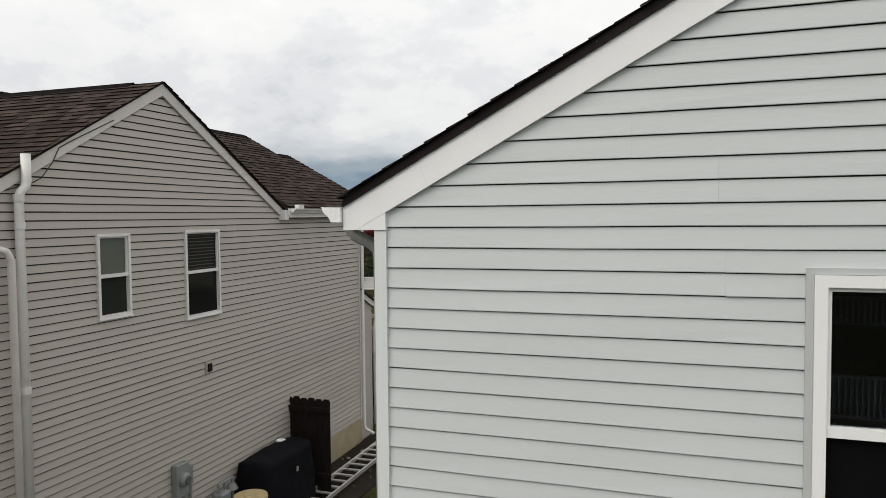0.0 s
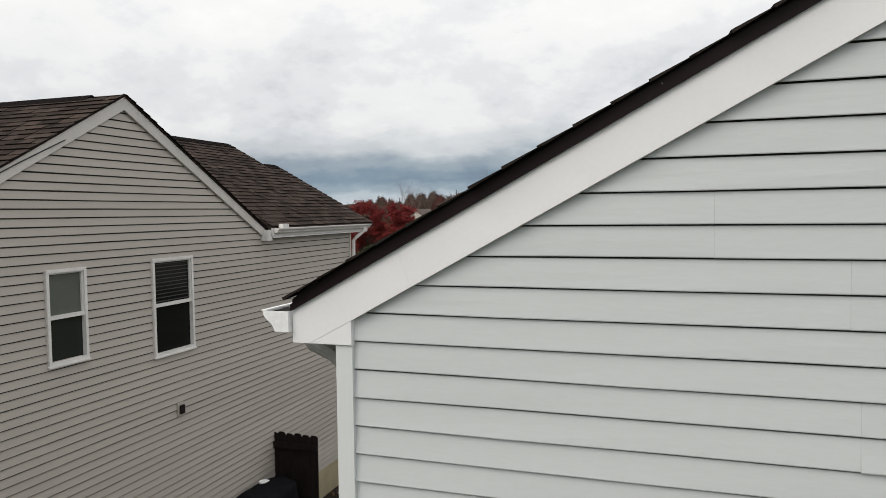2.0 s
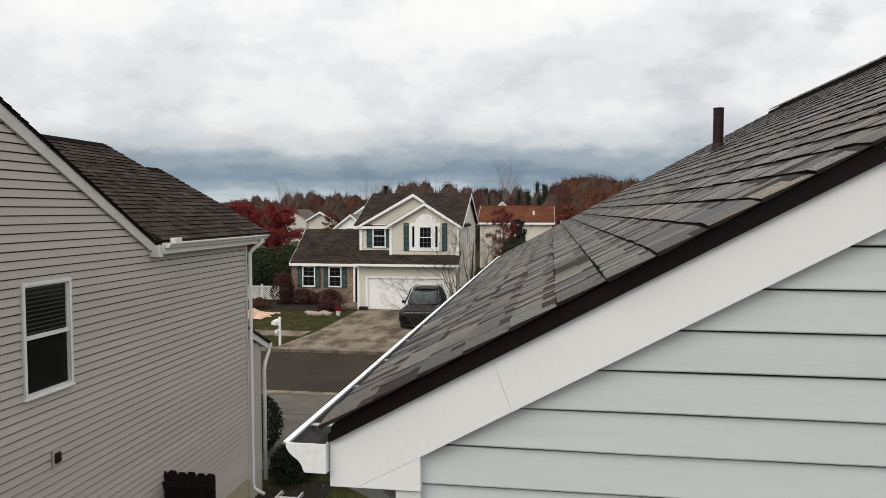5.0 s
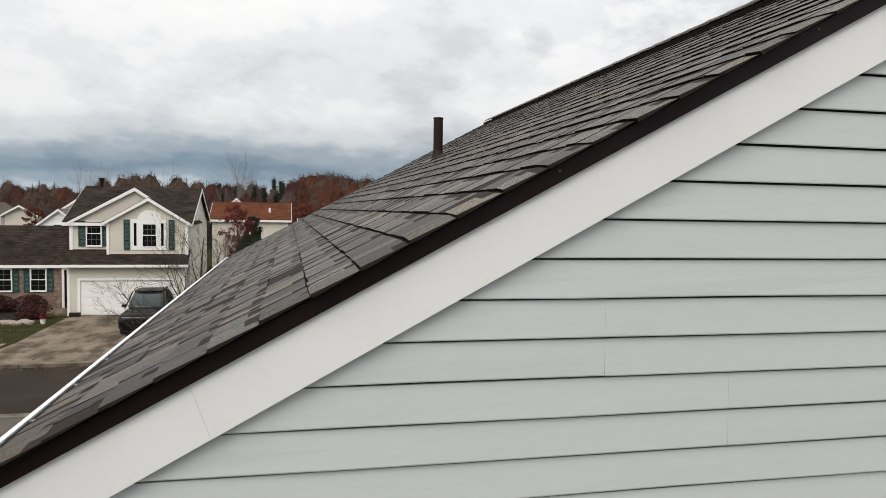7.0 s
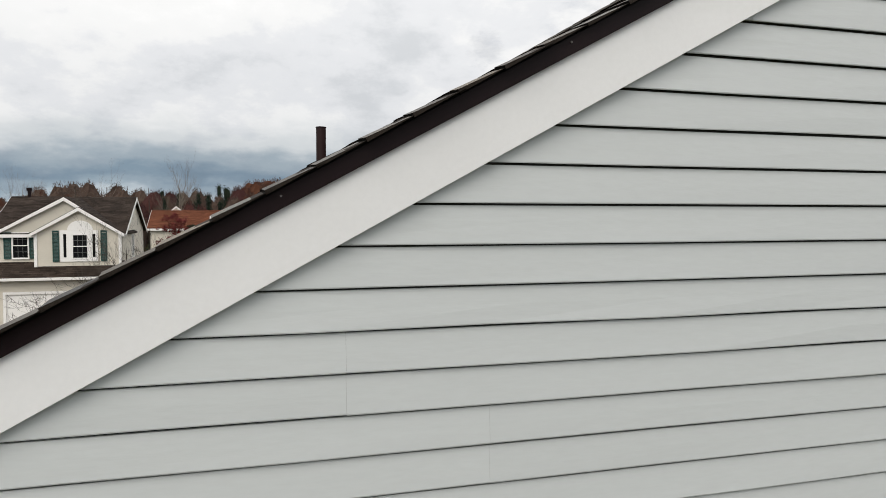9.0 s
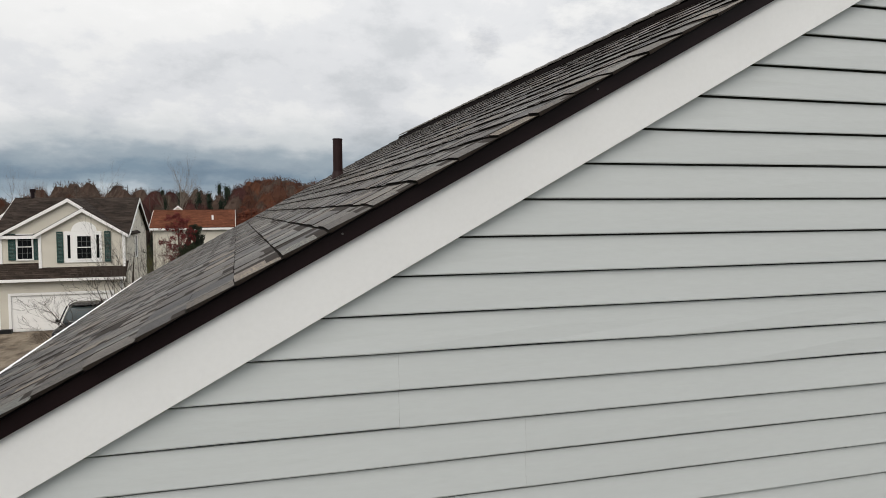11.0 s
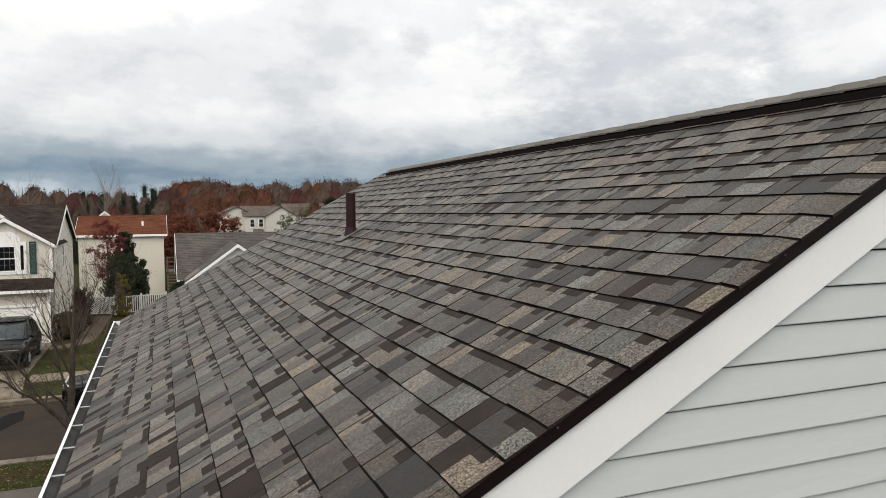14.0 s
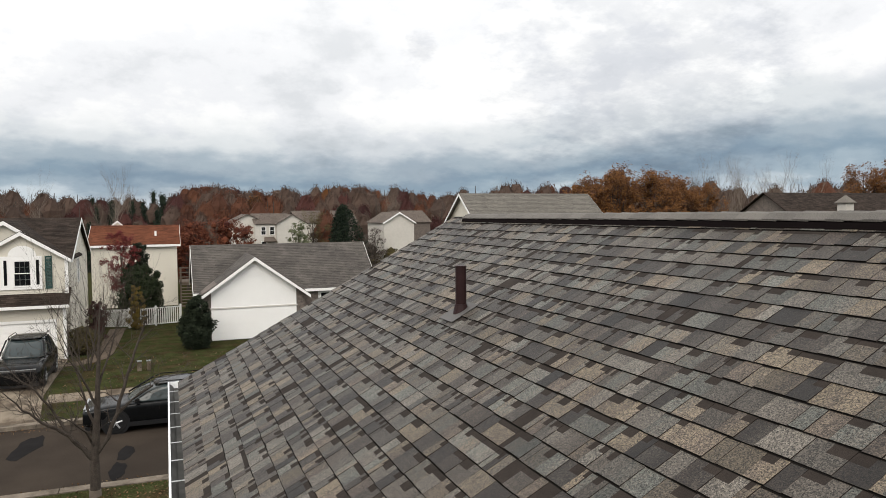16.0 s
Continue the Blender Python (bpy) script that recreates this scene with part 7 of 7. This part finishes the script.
for x in (-1.6, -1.2):
    ub = thing("utility_box", (x, 33.6, 0), "small pale utility pedestal on the lawn", "utility box")
    part("case", B((x - 0.09, 33.52, 0, x + 0.09, 33.68, 0.42)), M["walk"], ub, bevel=0.015)
    part("cap", B((x - 0.10, 33.51, 0.42, x + 0.10, 33.69, 0.46)), M["metal_g"], ub)
part("garden_bed", B((-16.9, 36.9, 0, -12.0, 40.4, 0.03)), M["mulch"], None, "dark mulched bed before the wing", "", "structure")
line = [Vector(q) for q in ((-4.88, 36.35, 0), (-4.45, 36.4, 0), (-3.95, 36.75, 0), (-3.55, 37.5, 0), (-3.40, 38.8, 0), (-3.35, 41.0, 0), (-3.30, 43.5, 0), (-3.25, 47.0, 0))]
edge = []
for k, q in enumerate(line):
    way = (line[min(k + 1, len(line) - 1)] - line[max(k - 1, 0)]).normalized()
    edge.append((q + Vector((-way.y, way.x, 0)) * 0.44, q - Vector((-way.y, way.x, 0)) * 0.44))
bm = bmesh.new()
rows = [[bm.verts.new((q.x, q.y, z)) for q in pair for z in (-0.02, 0.022)] for pair in edge]
for a, b in zip(rows, rows[1:]):
    for i, j in ((1, 3), (0, 1), (3, 2)):
        bm.faces.new((a[i], a[j], b[j], b[i]))
bmesh.ops.recalc_face_normals(bm, faces=bm.faces)
part("garden_path", bm, material("reddish_path", (0.105, 0.080, 0.060), 0.95, spec=0.1, vary=0.3, scale=2, grain=0.3, gscale=25), None, "reddish-brown garden path", "", "structure")
part("planter", B((-10.55, 37.5, 0.02, -10.05, 37.75, 0.22)), M["bin"], None, "low black planter trough by the garage", "planter")
for x, y, w, d, a in ((-4.42, 23.9, 0.75, 2.5, -8), (-1.74, 20.6, 0.52, 1.5, 0), (-1.62, 22.2, 0.5, 1.5, -4)):
    bm = bmesh.new()
    prism(bm, [(math.cos(6.283 * k / 14) * w * 0.5 * rng.uniform(0.72, 1.15), math.sin(6.283 * k / 14) * d * 0.5 * rng.uniform(0.75, 1.12), 0) for k in range(14)], (0, 0, 0.004))
    bmesh.ops.transform(bm, matrix=pose(x, y, -0.0995, 0, 0, a), verts=bm.verts)
    part("road_patch", bm, M["sealed"], None, "dark patch of fresh asphalt on the street", "", "structure")

# ---- side yard between the houses ----
part("mulch_bed", B((NX + 0.02, 1.0, 0, -4.1, 12.4, 0.02)), M["mulch"], None, "dark bare soil along the foundation", "", "structure")
gate = thing("fence", (-5.05, 8.03, 0), "dark stained dog-eared wooden fence panel standing off the wall", "fence")
rng = random.Random(8)
for k in range(6):
    x = -5.53 + k * 0.153
    h = 1.80 + rng.uniform(-0.012, 0.012)
    part("picket", prism(bmesh.new(), [(x, 8.02, 0.03), (x + 0.143, 8.02, 0.03), (x + 0.143, 8.02, h - 0.035), (x + 0.115, 8.02, h), (x + 0.028, 8.02, h), (x, 8.02, h - 0.035)], (0, 0.02, 0)), M["fence_d"], gate)
for z in (0.35, 1.55):
    part("rail", B((-5.54, 7.975, z, -4.62, 8.018, z + 0.09)), M["fence_d"], gate)
part("post", B((-5.56, 7.93, 0, -5.47, 7.974, 1.62)), M["fence_d"], gate)
ladder = thing("ladder", (-4.7, 8.6, 0), "aluminium extension ladder lying along the wall", "ladder")
for x in (-4.93, -4.50):
    part("stile", B((x, 5.6, 0.10, x + 0.03, 11.4, 0.185)), M["alu"], ladder, bevel=0.004)
rung = finish(tube(bmesh.new(), [(0, 0, 0), (0.40, 0, 0)], 0.019, 8), M["alu"], "rung")
rung2 = finish(B((0, -0.03, -0.012, 0.40, 0.03, 0.012)), M["alu"], "rung")
for k in range(19):
    piece("rung", rung2, pose(-4.90, 5.75 + k * 0.3, 0.145), ladder)
    piece("rung", rung, pose(-4.90, 5.84 + k * 0.3, 0.115), ladder)
grill = thing("covered_grill", (-5.05, 7.2, 0), "garden grill under a slack black fabric cover", "grill")
bm = bmesh.new()
def drape(x, y, z):
    q = Vector((x * 5, y * 4, z * 4))
    return Vector((x + 0.018 * noise.noise(q), y + 0.018 * noise.noise(q + Vector((9, 0, 0))), z + 0.022 * noise.noise(q + Vector((0, 9, 0)))))
bmesh.ops.create_cube(bm, size=1.0)
bmesh.ops.subdivide_edges(bm, edges=bm.edges[:], cuts=11, use_grid_fill=True)
for v in bm.verts:
    a, b, c = v.co * 2
    edge = 1 - 0.10 * max(0, abs(a) + abs(b) + max(0, c) - 2) ** 1.2
    topz = 1.11 + 0.05 * math.cos(a * 1.4)
    flare = 1 + 0.06 * (1 - c) / 2
    v.co = drape(-5.09 + a * 0.30 * edge * flare, 6.96 + b * 0.74 * edge * flare, 0.03 + (c + 1) / 2 * topz * (0.94 + 0.06 * edge))
part("cover", bm, material("black_fabric_cover", (0.007, 0.007, 0.009), 0.85, spec=0.08, vary=0.3, scale=6, bump=0.3, bscale=14), grill, smooth=True)
part("emblem", tube(bmesh.new(), [(-5.27, 7.42, 1.145), (-5.268, 7.42, 1.185)], 0.085, 18), M["white"], grill, "round white mark")
part("side_mark", B((-4.735, 7.02, 0.82, -4.718, 7.07, 0.90)), M["metal_g"], grill)
for y in (6.45, 7.66):
    part("wheel", tube(bmesh.new(), [(-4.86, y, 0.09), (-4.80, y, 0.09)], 0.09, 12), M["tyre"], grill)
barrel = thing("planter_barrel", (-4.62, 5.55, 0), "round bin with a straw-coloured lid", "bin")
part("drum", cyl(bmesh.new(), (-4.62, 5.52), 0.2, 0, 0.96, 18, 0.23), M["bin"], barrel)
lid = cyl(cyl(bmesh.new(), (-4.62, 5.52), 0.255, 0.96, 1.0, 24, 0.245), (-4.62, 5.52), 0.11, 1.0, 1.018, 20, 0.10)
part("lid", lid, M["straw"], barrel)
meter = thing("electric_meter", (NX + 0.05, 4.95, 1.35), "grey electric meter box with a round dial", "meter")
part("case", B((NX + 0.012, 4.80, 1.12, NX + 0.12, 5.06, 1.60)), M["metal_g"], meter, bevel=0.012)
part("dial", tube(bmesh.new(), [(NX + 0.12, 4.93, 1.37), (NX + 0.16, 4.93, 1.37), (NX + 0.20, 4.93, 1.37)], [0.10, 0.10, 0.075], 18), M["metal_g"], meter)
part("glass_cover", tube(bmesh.new(), [(NX + 0.20, 4.93, 1.37), (NX + 0.215, 4.93, 1.37)], [0.07, 0.055], 16), M["blind"], meter)
part("side_box", B((NX + 0.012, 5.09, 1.22, NX + 0.08, 5.20, 1.50)), M["metal_g"], meter, bevel=0.008)
for y, z in ((4.86, 1.12), (5.14, 1.22)):
    part("conduit", cyl(bmesh.new(), (NX + 0.06, y), 0.028, 0.05, z, 10), M["metal_g"], meter)
gas = thing("gas_meter", (NX + 0.2, 5.75, 0), "small grey gas meter with pipes", "meter")
part("case", B((NX + 0.06, 5.62, 0.62, NX + 0.26, 5.86, 0.9)), M["metal_g"], gas, bevel=0.03)
part("regulator", tube(bmesh.new(), [(NX + 0.16, 6.0, 0.84), (NX + 0.16, 6.0, 0.93)], [0.10, 0.06], 12), M["metal_g"], gas)
for y in (5.66, 5.82, 6.0):
    part("pipe", cyl(bmesh.new(), (NX + 0.16, y), 0.02, 0.02, 1.02, 8), M["metal_g"], gas)
part("cross_pipe", tube(bmesh.new(), [(NX + 0.16, 5.66, 1.02), (NX + 0.16, 6.0, 1.02)], 0.02, 8), M["metal_g"], gas)
vent = thing("wall_vent", (NX, 5.69, 2.83), "small brown louvred wall vent in a pale block", "vent")
part("block", B((NX + 0.012, 5.615, 2.735, NX + 0.03, 5.765, 2.925)), M["nsiding"], vent)
part("hood", B((NX + 0.03, 5.645, 2.765, NX + 0.055, 5.735, 2.885)), M["fence_d"], vent, bevel=0.004)
radon = thing("vent_stack", (NX + 0.09, 2.5, 0), "white plastic vent stack running up the wall", "pipe")
part("riser", tube(bmesh.new(), [(NX + 0.10, 2.56, 5.82), (NX + 0.10, 2.56, 5.52), (NX + 0.10, 2.545, 5.46), (NX + 0.09, 2.49, 5.40), (NX + 0.08, 2.475, 5.34), (NX + 0.08, 2.475, 0.1)], 0.05, 12), M["pvc"], radon, smooth=True)
for z in (5.0, 5.3, 3.2):
    part("coupling", cyl(bmesh.new(), (NX + 0.08, 2.475), 0.056, z, z + 0.08, 12), M["pvc"], radon)
part("fan_pipe", tube(bmesh.new(), [(NX + 0.02, 2.15, 4.80), (NX + 0.12, 2.17, 4.80), (NX + 0.15, 2.245, 4.77), (NX + 0.16, 2.29, 4.68), (NX + 0.16, 2.29, 0.1)], 0.040, 12), M["ntrim"], radon, smooth=True)
cb = thing("cable", (NX, 3.0, 5.6), "loose black cable hanging under the rake", "cable")
part("wire", tube(bmesh.new(), [(NX + 0.045, 3.9, 6.35), (NX + 0.048, 3.3, 6.06), (NX + 0.05, 3.05, 5.93), (NX + 0.05, 2.95, 5.75), (NX + 0.045, 2.8, 5.57), (NX + 0.04, 2.66, 5.5), (NX + 0.03, 2.4, 5.43), (NX + 0.03, 2.0, 5.33)], 0.006, 6), M["cable"], cb)
rng = random.Random(14)
v, f = [], []
for _ in range(1300):
    x, y = rng.uniform(-5.3, 6), rng.uniform(17.1, 19.05)
    leaf_cloud(v, f, (x, y, 0.02), 0.02, 1, 0.035, rng)
for _ in range(900):
    x, y = rng.uniform(-12, 8), rng.choice((rng.uniform(19.45, 20.0), rng.uniform(25.4, 25.9)))
    leaf_cloud(v, f, (x, y, -0.085), 0.02, 1, 0.035, rng)
for _ in range(1600):
    x, y = rng.uniform(-18, 8), rng.uniform(26.4, 37)
    if -11.2 < x < -4.4 and rng.random() < 0.85:
        continue
    leaf_cloud(v, f, (x, y, 0.03), 0.02, 1, 0.04, rng)
for _ in range(300):
    leaf_cloud(v, f, (rng.uniform(-5.4, -4.2), rng.uniform(7, 12.2), 0.03), 0.02, 1, 0.03, rng)
raw("leaf_litter", v, f, L["litter"], None, "fallen autumn leaves on lawns and street", "leaves", "stuff")
for x, y, s in ((-5.1, 10.4, 0.07), (-4.95, 10.9, 0.09), (-5.2, 9.9, 0.05), (-4.6, 11.3, 0.08), (-5.0, 11.6, 0.06)):
    bm = bmesh.new()
    bmesh.ops.create_icosphere(bm, subdivisions=1, radius=s)
    for q in bm.verts:
        q.co.z *= 0.5
    bmesh.ops.translate(bm, verts=bm.verts, vec=(x, y, 0.04))
    part("stone", bm, M["stone"], None, "small pale stone on the dark soil", "stone")
